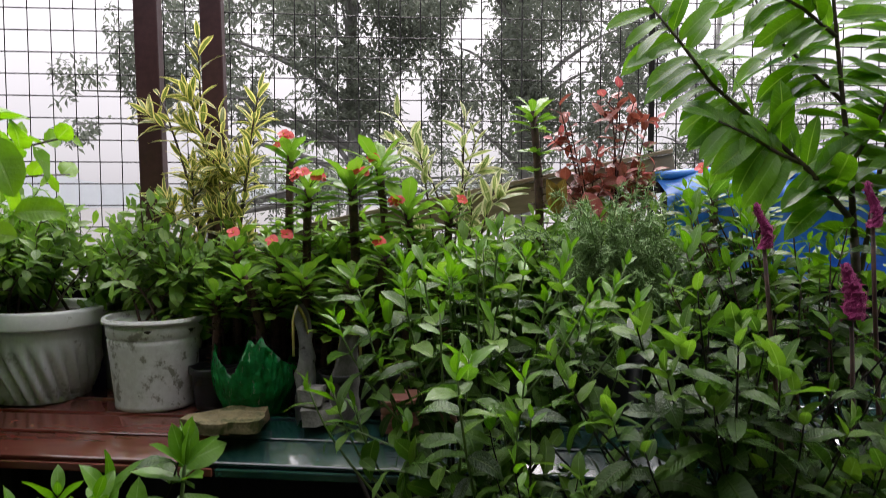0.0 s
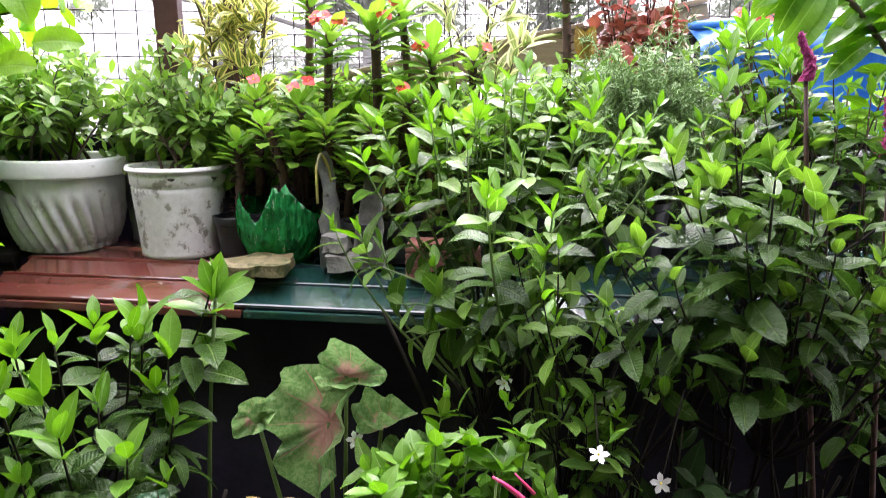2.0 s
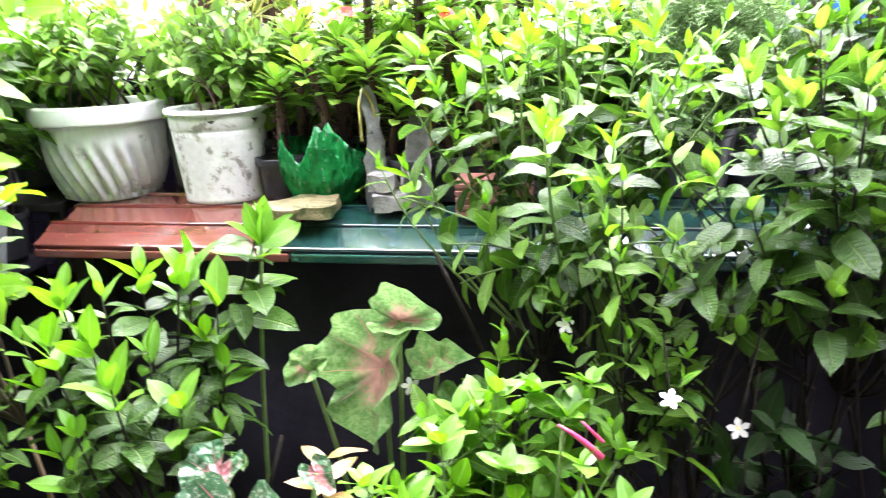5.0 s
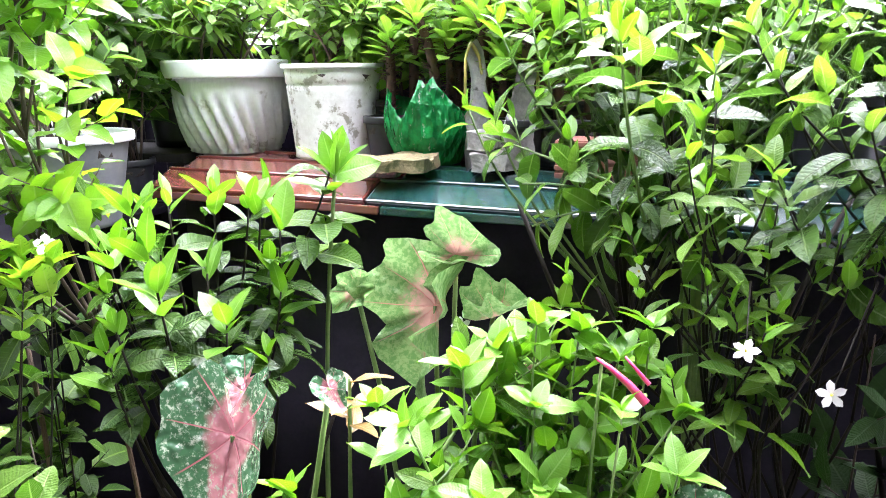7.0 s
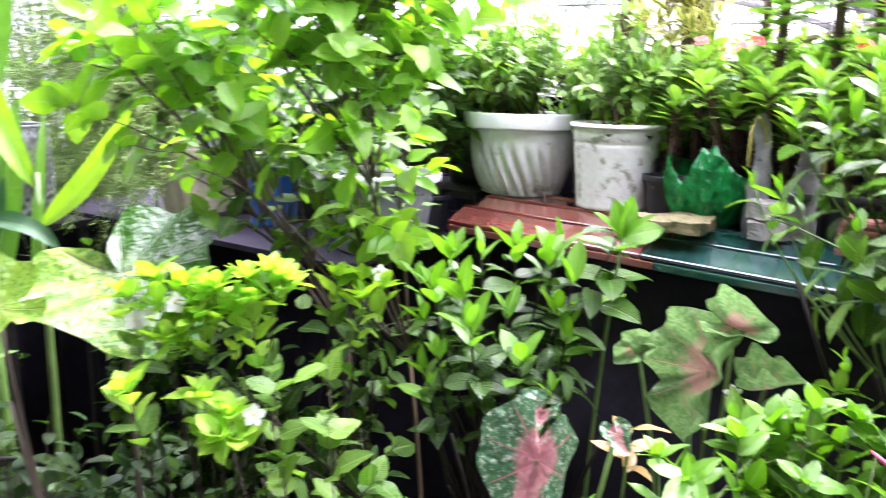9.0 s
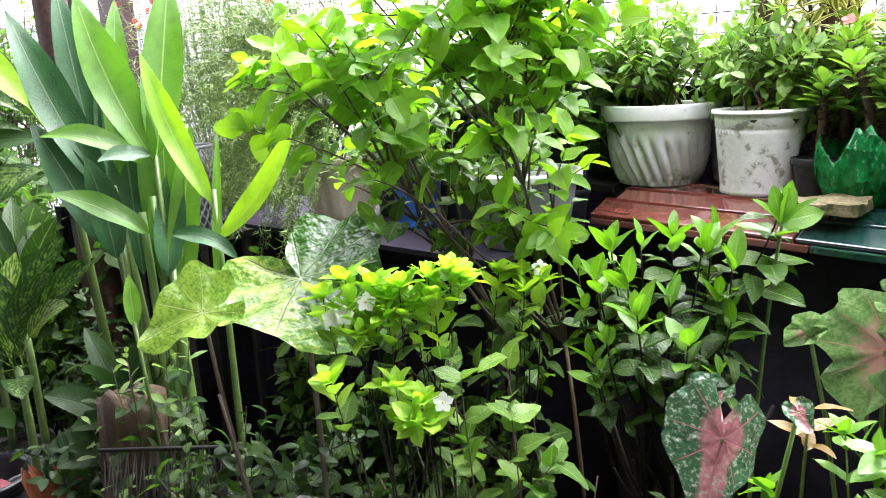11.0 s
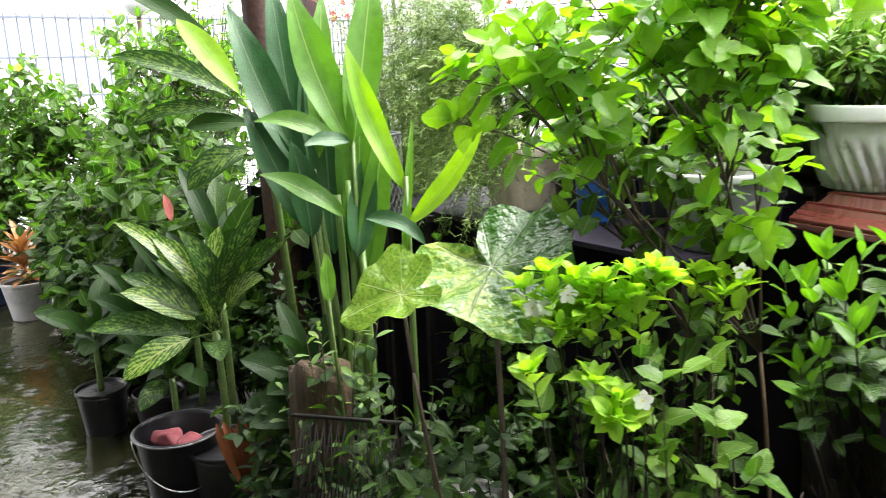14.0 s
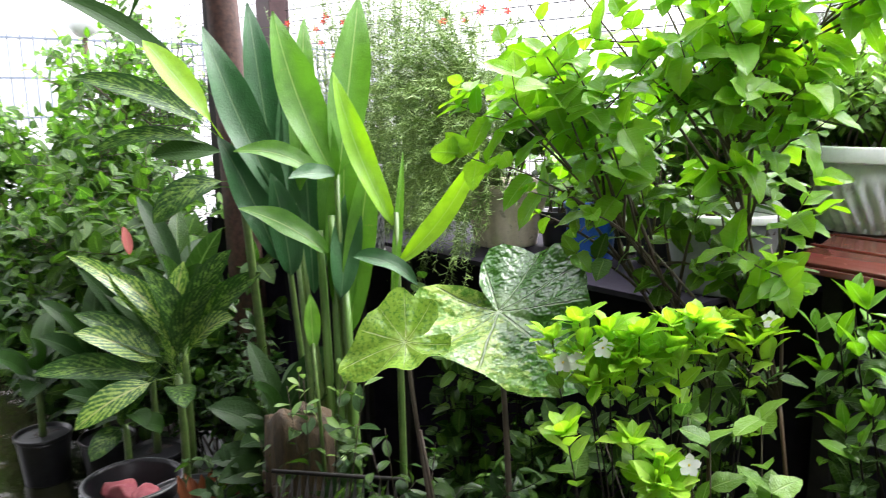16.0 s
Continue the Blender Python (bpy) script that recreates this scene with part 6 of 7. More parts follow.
lv.emit(coppery, 7)

# hibiscus with a bare leaning trunk
hib = shrub("hibiscus", "hibiscus bush with brown branches and toothed light green leaves", "shrub", (-0.72, 1.0, 0),
      [(-1.29, 0.68, 1.47), (-1.22, 0.72, 1.54), (-1.20, 0.70, 1.42), (-1.12, 0.64, 1.44), (-1.08, 0.68, 1.51), (-1.0, 0.78, 1.57), (-0.92, 0.90, 1.58), (-0.83, 1.02, 1.57), (-0.79, 1.14, 1.56), (-1.13, 0.62, 1.33), (-1.0, 0.80, 1.40), (-0.90, 0.92, 1.44), (-0.80, 1.04, 1.40), (-1.05, 0.70, 1.42), (-0.96, 0.86, 1.50), (-0.86, 0.98, 1.50), (-0.81, 1.02, 1.22), (-0.84, 0.92, 1.15), (-1.02, 0.74, 1.24), (-0.90, 1.1, 1.56), (-0.83, 1.08, 1.44), (-0.94, 0.96, 1.30), (-0.78, 0.96, 1.12), (-1.06, 0.72, 1.50), (-0.98, 0.84, 1.46), (-0.88, 0.96, 1.56), (-0.80, 1.06, 1.50), (-0.76, 1.18, 1.63), (-0.86, 1.06, 1.62), (-1.0, 0.84, 1.68), (-0.92, 0.94, 1.72), (-0.83, 1.04, 1.73), (-1.12, 0.76, 1.66), (-0.76, 1.14, 1.74), (-1.06, 0.84, 1.74), (-0.90, 1.06, 1.78), (-1.22, 0.78, 1.62)],
      [K["hib"]], [K["hib_young"], K["hib"]], 66, twigs=2, twig=0.11, per=4, start=0.35, alpha=(50, 90), r=0.0034, objects=260, spread=0.015, fill=2, fill_r=0.06, tip=2, size=(0.85, 1.45), whorl=2, limbs=6, fork=(-0.83, 1.075, 0.86), cut=lambda p: (1.08 < p.z < 1.5 and p.x > -0.69 * p.y) or (1.08 < p.z < 1.22 and noise.noise(p * 22) > 0.15))
shrub("hibiscus", "low hibiscus shoot with big heart-shaped leaves", "shrub", (-0.70, 0.72, 0), [(-0.70, 0.60, 0.97), (-0.66, 0.66, 1.0), (-0.76, 0.64, 0.98), (-0.62, 0.62, 0.92)], [K["hib_low"]], [K["hib_low"]], 68, twigs=1, twig=0.06, per=5, start=0.7, r=0.003, objects=40, size=(0.75, 1.05), whorl=2)

# white-flowered lime bush
wf = shrub("gardenia_bush", "lime green variegated bush with small white flowers", "shrub", (-0.74, 0.60, 0),
      [(-0.925, 0.53, 1.08), (-0.89, 0.55, 1.11), (-0.855, 0.575, 1.10), (-0.82, 0.60, 1.095), (-0.79, 0.635, 1.11), (-0.765, 0.66, 1.115), (-0.83, 0.58, 1.05), (-0.88, 0.545, 1.06), (-0.775, 0.63, 1.07), (-0.845, 0.60, 1.08), (-0.81, 0.62, 1.06),
       (-0.845, 0.47, 0.975), (-0.79, 0.55, 0.955), (-0.745, 0.56, 0.935), (-0.73, 0.555, 0.905),
       (-0.83, 0.93, 1.04), (-0.79, 0.94, 1.03), (-0.80, 0.90, 1.02), (-0.86, 0.90, 1.05)],
      [K["pepper_mid"], K["lime_small"]], [K["lime"]], 67, stem="stem_shade", twigs=0, twig=0.04, per=7, start=0.9, r=0.0028, objects=290, fill=4, fill_r=0.025, tip=4, size=(0.65, 1.05), whorl=8, low=0.88, arch=0.05)
for p in ((-0.715, 0.575, 0.94), (-0.850, 0.555, 1.08), (-0.770, 0.66, 1.115), (-0.875, 0.53, 1.06), (-0.895, 0.52, 1.055), (-0.79, 0.935, 1.06)):
    flower(wf, p, (0.65, -0.75, 0.35), 0.017, "petal_white", 5, width=0.75)

# elephant ear
ale = thing("elephant_ear", "elephant ear with big quilted variegated leaves", "plant", (-1.10, 0.56, 0))
cane(ale, bez((-1.10, 0.62, 0), (-1.12, 0.66, 0.6), (-1.213, 0.70, 1.03), 9), 0.008, 0.005, "stem_brown")
heart(ale, (-1.213, 0.70, 1.035), (-0.97, 0.64, 1.0), (0.25, -0.45, 0.86), 0.265, "alocasia", 0.12, 0.05, 0.0, 1, 1.12)
cane(ale, bez((-1.10, 0.62, 0), (-1.16, 0.50, 0.5), (-1.235, 0.49, 1.01), 9), 0.006, 0.004, "stem_brown")
heart(ale, (-1.235, 0.49, 1.015), (-1.29, 0.38, 0.985), (0.35, -0.6, 0.7), 0.13, "alocasia_lime", 0.05, 0.1, 0.8, 2)
cane(ale, bez((-1.10, 0.62, 0), (-1.12, 0.50, 0.5), (-1.16, 0.46, 0.88), 9), 0.005, 0.003, "stem_brown")

for a, b, w in (((-0.70, 1.10, 1.65), (-0.655, 1.093, 1.56), 0.06), ((-0.66, 1.10, 1.535), (-0.59, 1.12, 1.535), 0.045), ((-0.71, 1.09, 1.50), (-0.65, 1.09, 1.50), 0.045)):
    blade(hib, a, b, w, "leaf_hib", 0.1)
lv, rnd = Leaves(), random.Random(166)
for a, b, c in (((-0.86, 1.06, 1.50), (-0.78, 1.16, 1.60), (-0.66, 1.28, 1.60)), ((-0.84, 1.08, 1.52), (-0.78, 1.2, 1.66), (-0.70, 1.24, 1.66)), ((-0.82, 1.10, 1.55), (-0.72, 1.16, 1.64), (-0.62, 1.22, 1.66))):
    pts = bez(a, b, c, 8)
    cane(hib, pts, 0.003, 0.0015, "stem_brown")
    sprig(lv, rnd, pts, [K["hib"]], [K["hib_young"]], 9, 0.3, (50, 85), (0.7, 1.1))
lv.emit(hib, 8)
shrub("hibiscus", "lower hibiscus branches with small dark green leaves", "shrub", (-0.95, 1.02, 0),
      [(-1.20, 0.86, 1.28), (-1.12, 0.92, 1.22), (-1.05, 0.96, 1.30), (-0.98, 1.02, 1.24), (-0.92, 1.0, 1.16), (-1.02, 0.9, 1.12), (-1.14, 0.84, 1.14), (-0.88, 1.04, 1.28), (-1.22, 0.98, 1.36), (-1.1, 1.06, 1.34), (-1.3, 0.9, 1.2), (-1.28, 1.02, 1.3), (-0.84, 0.98, 1.10)],
      [K["hib_low"]], [K["hib_low"], K["hib"]], 166, twigs=4, twig=0.10, per=7, start=0.3, alpha=(50, 90), r=0.004, objects=120, fill=6, fill_r=0.07, tip=2, size=(0.6, 1.1), whorl=2, limbs=5, fork=(-0.96, 1.04, 0.86), cut=lambda p: p.x > -0.70 * p.y or (1.12 < p.z < 1.21 and noise.noise(p * 22) > 0.1))

# ---- cannas and the corner shelf ----
canna = thing("canna", "clump of tall cannas with broad upright green leaves", "plant", (-1.76, 0.74, 0))
for foot, top in (((-1.72, 0.67, 0), (-1.83, 0.74, 1.29)), ((-1.71, 0.68, 0), (-1.91, 0.66, 1.19)), ((-1.58, 0.74, 0), (-1.64, 0.78, 1.18)), ((-1.76, 0.64, 0), (-1.89, 0.65, 1.09)), ((-1.85, 0.7, 0), (-2.03, 0.68, 1.26))):
    cane(canna, bez(foot, Vector(foot).lerp(Vector(top), 0.5), top, 6), 0.012, 0.007)
for base, tip, w, mat, sag in (
    ((-1.82, 0.74, 1.26), (-1.91, 0.88, 1.71), 0.110, "leaf_canna", 0.0),
    ((-1.82, 0.73, 1.25), (-1.93, 0.64, 1.66), 0.117, "leaf_canna", -0.08),
    ((-1.64, 0.77, 1.15), (-1.78, 0.71, 1.51), 0.070, "leaf_canna_lit", -0.08),
    ((-1.61, 0.74, 0.95), (-1.66, 0.82, 1.32), 0.025, "leaf_canna", 0),
    ((-1.61, 0.76, 1.06), (-1.52, 0.94, 1.32), 0.058, "leaf_canna_lit", -0.12),
    ((-1.79, 0.68, 1.25), (-1.88, 0.49, 1.33), 0.060, "leaf_canna", 0.25),
    ((-1.76, 0.66, 1.08), (-1.85, 0.48, 1.20), 0.066, "leaf_canna", 0.12),
    ((-1.76, 0.69, 1.27), (-1.75, 0.56, 1.27), 0.048, "leaf_canna_blue", 0.1),
    ((-1.77, 0.70, 0.96), (-1.84, 0.79, 1.23), 0.085, "leaf_canna_blue", 0),
    ((-1.68, 0.68, 1.08), (-1.55, 0.77, 1.02), 0.050, "leaf_canna_blue", 0.25),
    ((-1.97, 0.66, 1.18), (-2.16, 0.56, 1.64), 0.115, "leaf_canna_blue", -0.05),
    ((-2.04, 0.68, 1.24), (-2.16, 0.69, 1.71), 0.095, "leaf_canna_blue", 0.0),
    ((-1.95, 0.63, 1.04), (-2.09, 0.55, 1.36), 0.108, "leaf_canna_blue", 0.05),
    ((-1.66, 0.55, 0.89), (-1.68, 0.56, 1.01), 0.041, "leaf_canna", 0),
    ((-1.91, 0.68, 1.22), (-2.02, 0.78, 1.66), 0.075, "leaf_canna", 0.03),
    ((-1.89, 0.63, 1.01), (-1.91, 0.60, 1.27), 0.090, "leaf_canna_blue", 0.05),
):
    blade(canna, base, tip, w * 0.92, mat, sag, shape=(0.65, 0.8), rows=14, fold=0.5, wave=0.08)
for base, tip, w, mat, sag in (
    ((-1.80, 0.72, 0.88), (-1.87, 0.80, 1.42), 0.10, "leaf_canna", 0.03),
    ((-1.78, 0.73, 0.86), (-1.80, 0.83, 1.33), 0.085, "leaf_canna", 0.02),
    ((-1.90, 0.70, 0.95), (-1.99, 0.74, 1.48), 0.11, "leaf_canna_blue", 0.02),
    ((-1.99, 0.70, 1.10), (-2.10, 0.78, 1.58), 0.10, "leaf_canna_blue", 0.0),
    ((-1.86, 0.72, 1.05), (-1.96, 0.86, 1.56), 0.09, "leaf_canna", 0.03),
):
    blade(canna, base, tip, w * 0.92, mat, sag, shape=(0.65, 0.8), rows=14, fold=0.5, wave=0.08)
for foot, top in (((-1.74, 0.66, 0), (-1.83, 0.72, 1.16)), ((-1.73, 0.69, 0), (-1.80, 0.73, 1.05)), ((-1.75, 0.65, 0), (-1.86, 0.70, 1.12)), ((-1.72, 0.70, 0), (-1.78, 0.72, 0.98)), ((-1.77, 0.68, 0), (-1.93, 0.68, 1.08))):
    cane(canna, bez(foot, Vector(foot).lerp(Vector(top), 0.55) + Vector((0.02, 0, 0)), top, 7), 0.016, 0.010, "stem_canna")
cane(canna, bez((-1.70, 0.62, 0), (-1.68, 0.58, 0.5), (-1.66, 0.55, 0.9), 6), 0.007, 0.004)

# rack under the corner pots
rack = thing("plant_rack", "dark iron plant rack under the corner pots", "rack", (-1.6, 1.3, 0))
bm = bmesh.new()
part("top", box(bm, -0.8, 0.55, -0.18, 0.29, 0.985, 1.0, 0.002), M["cloth_black"], rack)
for x in (-0.78, -0.1, 0.5):
    for y in (1.14, 1.56):
        bm = bmesh.new()
        box(bm, x, x + 0.03, y - 1.3, y - 1.3 + 0.03, 0, 0.985, 0.002)
        part("leg", bm, M["iron_dark"], rack)

pot("round_pot", "wide grey pot with a bright white rim", (-1.10, 1.31, 1.0005), 0.13, 0.10, 0.185, "pot_grey", 0.012, 0.016, rim_mat="pot_rim", soil=0.03)
pot("beige_pot", "beige pot with scalloped panels and a wavy rim", (-1.86, 1.37, 1.0005), 0.13, 0.095, 0.195, "pot_beige", 0.016, 0.024, flute=0.006, flutes=10, turn=0)
pot("blue_pot", "deep blue plastic pot behind the hibiscus", (-1.52, 1.36, 1.0005), 0.07, 0.06, 0.16, "pot_blue", 0.006, 0.012)
pot("nursery_pot", "black nursery pot on the rack", (-1.35, 1.46, 1.0005), 0.09, 0.07, 0.15, "pot_black", 0.005, 0.012, group="black nursery pots")

# woven metal basket
basket = thing("mesh_basket", "tall grey expanded-metal basket", "basket", (-2.08, 0.955, 1.0005))
bits = []
for k in range(26):
    for sgn in (1, -1):
        bits.append(tube_data([(0.085 * math.cos(k * 0.2417 + sgn * s * 1.6), 0.085 * math.sin(k * 0.2417 + sgn * s * 1.6), 0.006 + s * 0.25) for s in np.linspace(0, 1, 12)], 0.0035, 0.0035, 4))
v, f = merge(bits)
tagged(child("lattice", mesh_of("lattice", v, f, M["basket"]), basket), kind="stuff")
for z in (0.005, 0.255):
    v, f = tube_data([(0.086 * math.cos(t), 0.086 * math.sin(t), z) for t in np.linspace(0, 6.283, 33)], 0.005, 0.005, 6)
    child("hoop", mesh_of("hoop", v, f, M["basket"]), basket)
bm = bmesh.new()
lathe(bm, [(0.074, 0.004), (0.076, 0.22), (0.06, 0.235)], 24)
part("liner", bm, M["pot_grey"], basket, smooth=True)
stand = thing("small_stand", "small dark stand under the mesh basket", "stand", (-2.08, 0.955, 0))
bm = bmesh.new()
part("top", box(bm, -0.13, 0.13, -0.13, 0.13, 0.98, 1.0, 0.003), M["iron_dark"], stand)
for x, y in ((-0.12, -0.12), (0.1, -0.12), (-0.12, 0.1), (0.1, 0.1)):
    bm = bmesh.new()
    part("leg", box(bm, x, x + 0.02, y, y + 0.02, 0, 0.98), M["iron_dark"], stand)

feathery("asparagus_fern", "big airy asparagus fern with arching thread-like fronds", (-1.88, 1.33, 1.165), [(-2.0, 1.12, 1.52), (-2.0, 1.05, 1.42), (-1.9, 1.12, 1.30), (-1.92, 1.06, 1.15), (-1.86, 1.06, 1.06), (-1.95, 1.2, 1.56), (-1.8, 1.2, 1.5), (-1.86, 1.10, 1.2)], "needle", 71, 320, 120, 0.021, 0.10, w=0.0012, droop=0.14)
feathery("feathery_fern", "light feathery shrub with orange flower sprays behind the cannas", (-2.45, 1.38, 0.0), [(-2.5, 1.25, 1.75), (-2.3, 1.3, 1.7), (-2.6, 1.2, 1.6), (-2.2, 1.4, 1.8), (-2.4, 1.3, 1.9)], "needle", 72, 220, 80, 0.034, 0.13, w=0.0015)
coral = thing("coral_flower", "coral red flower sprays on thin stems", "flower", (-2.35, 1.30, 0))
rnd = random.Random(12)
for k in range(26):
    p = Vector((-2.55 + rnd.uniform(-0.1, 0.1), 1.15 + rnd.uniform(-0.08, 0.1), 1.72 + rnd.uniform(-0.12, 0.18))) if k < 18 else Vector((-2.0 + rnd.uniform(-0.1, 0.3), 1.35 + rnd.uniform(-0.1, 0.1), 1.68 + rnd.uniform(-0.05, 0.1)))
    cane(coral, bez((-2.35, 1.30, 0), (-2.4, 1.3, 1.2), p, 6), 0.002, 0.0008)
    flower(coral, p, (0.7, -0.6, 0.3), 0.013, "petal_red", 5)

# plants in the corner pots
for i, (x, y, z) in enumerate(((-1.12, 1.56, 1.40), (-1.30, 1.56, 1.36), (-1.52, 1.54, 1.38), (-1.72, 1.50, 1.32))):
    r7 = random.Random(560 + i)
    foot = nursery((x, y - 0.04, 1.0005), 0.06, 0.11, "black nursery pot on the rack")
    shrub("potted_shrub", "leafy green shrub against the fence behind the rack", "shrub", foot,
          [(x + r7.uniform(-0.13, 0.13), y + r7.uniform(-0.06, 0.08), z + r7.uniform(-0.12, 0.12)) for _ in range(8)],
          [K["hedge"], K["small"]], [K["hedge"]], 570 + i, twigs=6, twig=0.08, per=9, r=0.003, objects=0, group="shrubs behind the rack", spread=0.03, size=(0.5, 0.9))
shrub("potted_shrub", "green shrub growing from the beige pot", "shrub", (-1.86, 1.37, 1.17), [(-1.7, 1.36, 1.45), (-1.62, 1.32, 1.5), (-1.55, 1.35, 1.48), (-1.66, 1.4, 1.55)], [K["hedge"]], [K["hedge_young"]], 81, twigs=4, per=10, r=0.004, objects=50)
shrub("potted_shrub", "leafy shrub in the white-rimmed pot", "shrub", (-1.10, 1.31, 1.15), [(-1.2, 1.3, 1.4), (-1.05, 1.4, 1.42), (-1.0, 1.45, 1.5), (-1.15, 1.45, 1.5), (-1.3, 1.42, 1.46), (-1.35, 1.38, 1.38)], [K["hedge"], K["small"]], [K["hedge_young"]], 82, twigs=4, per=9, r=0.004, objects=60)
shrub("potted_shrub", "leafy shrub behind the rack", "shrub", (-1.35, 1.46, 1.13), [(-1.4, 1.42, 1.4), (-1.3, 1.45, 1.5), (-1.5, 1.45, 1.52), (-1.25, 1.5, 1.42), (-1.42, 1.5, 1.58)], [K["hedge"], K["small"]], [K["hedge_young"]], 83, twigs=4, per=9, r=0.004, objects=60)


# ---- dieffenbachias and low pots ----
def dieff(base, tips, mats, seed, label, width=0.085, stalk=0.25):
    rnd = random.Random(seed)
    owner = thing("dieffenbachia", label, "plant", base, "dieffenbachias")
    b = Vector(base)
    zt = sum(t[2] for t in tips) / len(tips)
    crown = b + Vector((0, 0, max(0.12, (zt - b.z) * 0.65)))
    cane(owner, bez(b, b.lerp(crown, 0.5) + Vector((0.02, 0, 0)), crown, 6), 0.014, 0.011)
    for i, t in enumerate(tips):
        s = crown + Vector((rnd.uniform(-0.02, 0.02), rnd.uniform(-0.02, 0.02), rnd.uniform(-0.06, 0.04)))
        blade(owner, s, t, width * rnd.uniform(0.85, 1.15), mats[i % len(mats)], rnd.uniform(0.12, 0.3), rows=12, stalk=stalk, shape=(0.7, 0.7), wave=0.03)
    return owner


lowpot = nursery((-2.42, 0.52, 0.0), 0.13, 0.24, "black pot on the wet yard")
dieff(lowpot, [(-2.65, 0.30, 1.0), (-2.56, 0.28, 0.84), (-2.50, 0.26, 0.80), (-2.54, 0.15, 0.69), (-2.40, 0.21, 0.55), (-2.34, 0.68, 1.01), (-2.30, 0.61, 0.92), (-2.46, 0.58, 0.97), (-2.20, 0.45, 0.61), (-2.57, 0.39, 0.95), (-2.23, 0.72, 0.95), (-2.20, 0.61, 0.84), (-2.44, 0.44, 0.98)], ["leaf_dieff_lit", "leaf_dieff", "leaf_dieff_lit", "leaf_dieff", "leaf_dieff_lit", "leaf_dieff", "leaf_dieff"], 91, "dieffenbachia with cream-streaked green leaves", 0.075)
bigpot = nursery((-2.26, 0.74, 0.0), 0.13, 0.25, "black pot on the wet yard")
big = thing("dieffenbachia", "tall dieffenbachia with arching dark streaked leaves", "plant", bigpot, "dieffenbachias")
cane(big, bez(bigpot, (-2.24, 0.72, 0.8), (-2.27, 0.68, 1.34), 8), 0.016, 0.011)
for base, tip, w, mat, sag in (((-2.28, 0.66, 1.33), (-2.53, 0.33, 1.52), 0.075, "leaf_dieff", 0.18), ((-2.46, 0.74, 1.44), (-3.1, 0.42, 1.83), 0.075, "leaf_shade", 0.1), ((-2.30, 0.66, 1.34), (-2.54, 0.54, 1.63), 0.085, "leaf_canna_lit", 0.05), ((-2.29, 0.66, 1.30), (-2.46, 0.34, 1.31), 0.05, "leaf_dieff", 0.3), ((-2.27, 0.68, 1.30), (-2.38, 0.48, 1.30), 0.07, "leaf_shade", 0.1), ((-2.26, 0.68, 1.22), (-2.30, 0.44, 1.12), 0.08, "leaf_dieff", 0.3), ((-2.26, 0.68, 1.2), (-2.44, 0.50, 1.10), 0.08, "leaf_dark", 0.3)):
    blade(big, base, tip, w, mat, sag, rows=12, stalk=0.2, shape=(0.7, 0.7), wave=0.03)
# dark palm behind the dieffenbachia
palm = thing("palm", "dark-trunked palm with long drooping strap leaves", "tree", (-2.92, 1.02, 0))
cane(palm, bez((-2.92, 1.02, 0), (-2.90, 1.0, 1.0), (-2.93, 0.96, 2.25), 12), 0.075, 0.055, "stem_thorny", "trunk")
r6 = random.Random(63)
for k in range(22):
    th = k * 2.4
    L = r6.uniform(0.75, 1.1)
    base = Vector((-2.93 + 0.05 * math.cos(th), 0.96 + 0.05 * math.sin(th), 2.12 + 0.006 * k))
    tip = base + Vector((math.cos(th) * L, math.sin(th) * L * 0.9, r6.uniform(-0.15, 0.55)))
    blade(palm, base, tip, 0.075, "leaf_dark" if k % 2 else "leaf_shade", 0.3, rows=10, shape=(0.35, 0.8))
for tip in ((-3.15, 0.62, 1.78), (-3.05, 0.55, 1.84), (-3.3, 0.75, 1.72)):
    blade(palm, (-2.92, 0.96, 2.1), tip, 0.035, "leaf_shade", 0.2, rows=10, shape=(0.3, 0.8))
rnd = random.Random(77)
for i, (x, y, h, mats) in enumerate(((-3.35, 0.32, 0.60, ["leaf_shade"]), (-3.15, 0.50, 0.70, ["leaf_shade"]), (-2.62, 0.62, 1.05, ["leaf_shade", "leaf_dark"]), (-2.9, 0.60, 0.85, ["leaf_shade", "leaf_dark"]), (-1.94, 0.62, 0.70, ["leaf_shade"]), (-2.75, 0.45, 0.55, ["leaf_shade", "leaf_dieff"]))):
    p = nursery((x, y, 0.0), 0.10, 0.2, "black pot on the wet yard")
    dieff(p, [(x + 0.2 * math.cos(k * 0.75 + i), y + 0.17 * math.sin(k * 0.75 + i) - 0.03, h + rnd.uniform(-0.24, 0.1)) for k in range(11)], mats, 93 + i, "broad-leaved foliage plant with shade-darkened green leaves", 0.075)
blade(big, (-2.64, 0.48, 0.98), (-2.65, 0.47, 1.07), 0.03, "leaf_pink", 0.05)

bucket = thing("bucket", "black plastic bucket with wire handle and red rags inside", "bucket", (-2.56, 0.40, 0.0065))
bm = bmesh.new()
lathe(bm, [(0.105, 0.0), (0.11, 0.006), (0.142, 0.262), (0.15, 0.264), (0.15, 0.272), (0.14, 0.272), (0.136, 0.26), (0.11, 0.09)], 40)
part("body", bm, M["pot_black"], bucket, smooth=True)
v, f = tube_data([(0.151 * math.cos(t), 0.151 * math.sin(t), 0.268) for t in np.linspace(0, 6.283, 41)], 0.004, 0.004, 6)
child("rim", mesh_of("rim", v, f, M["pot_grey"]), bucket)
pts = []
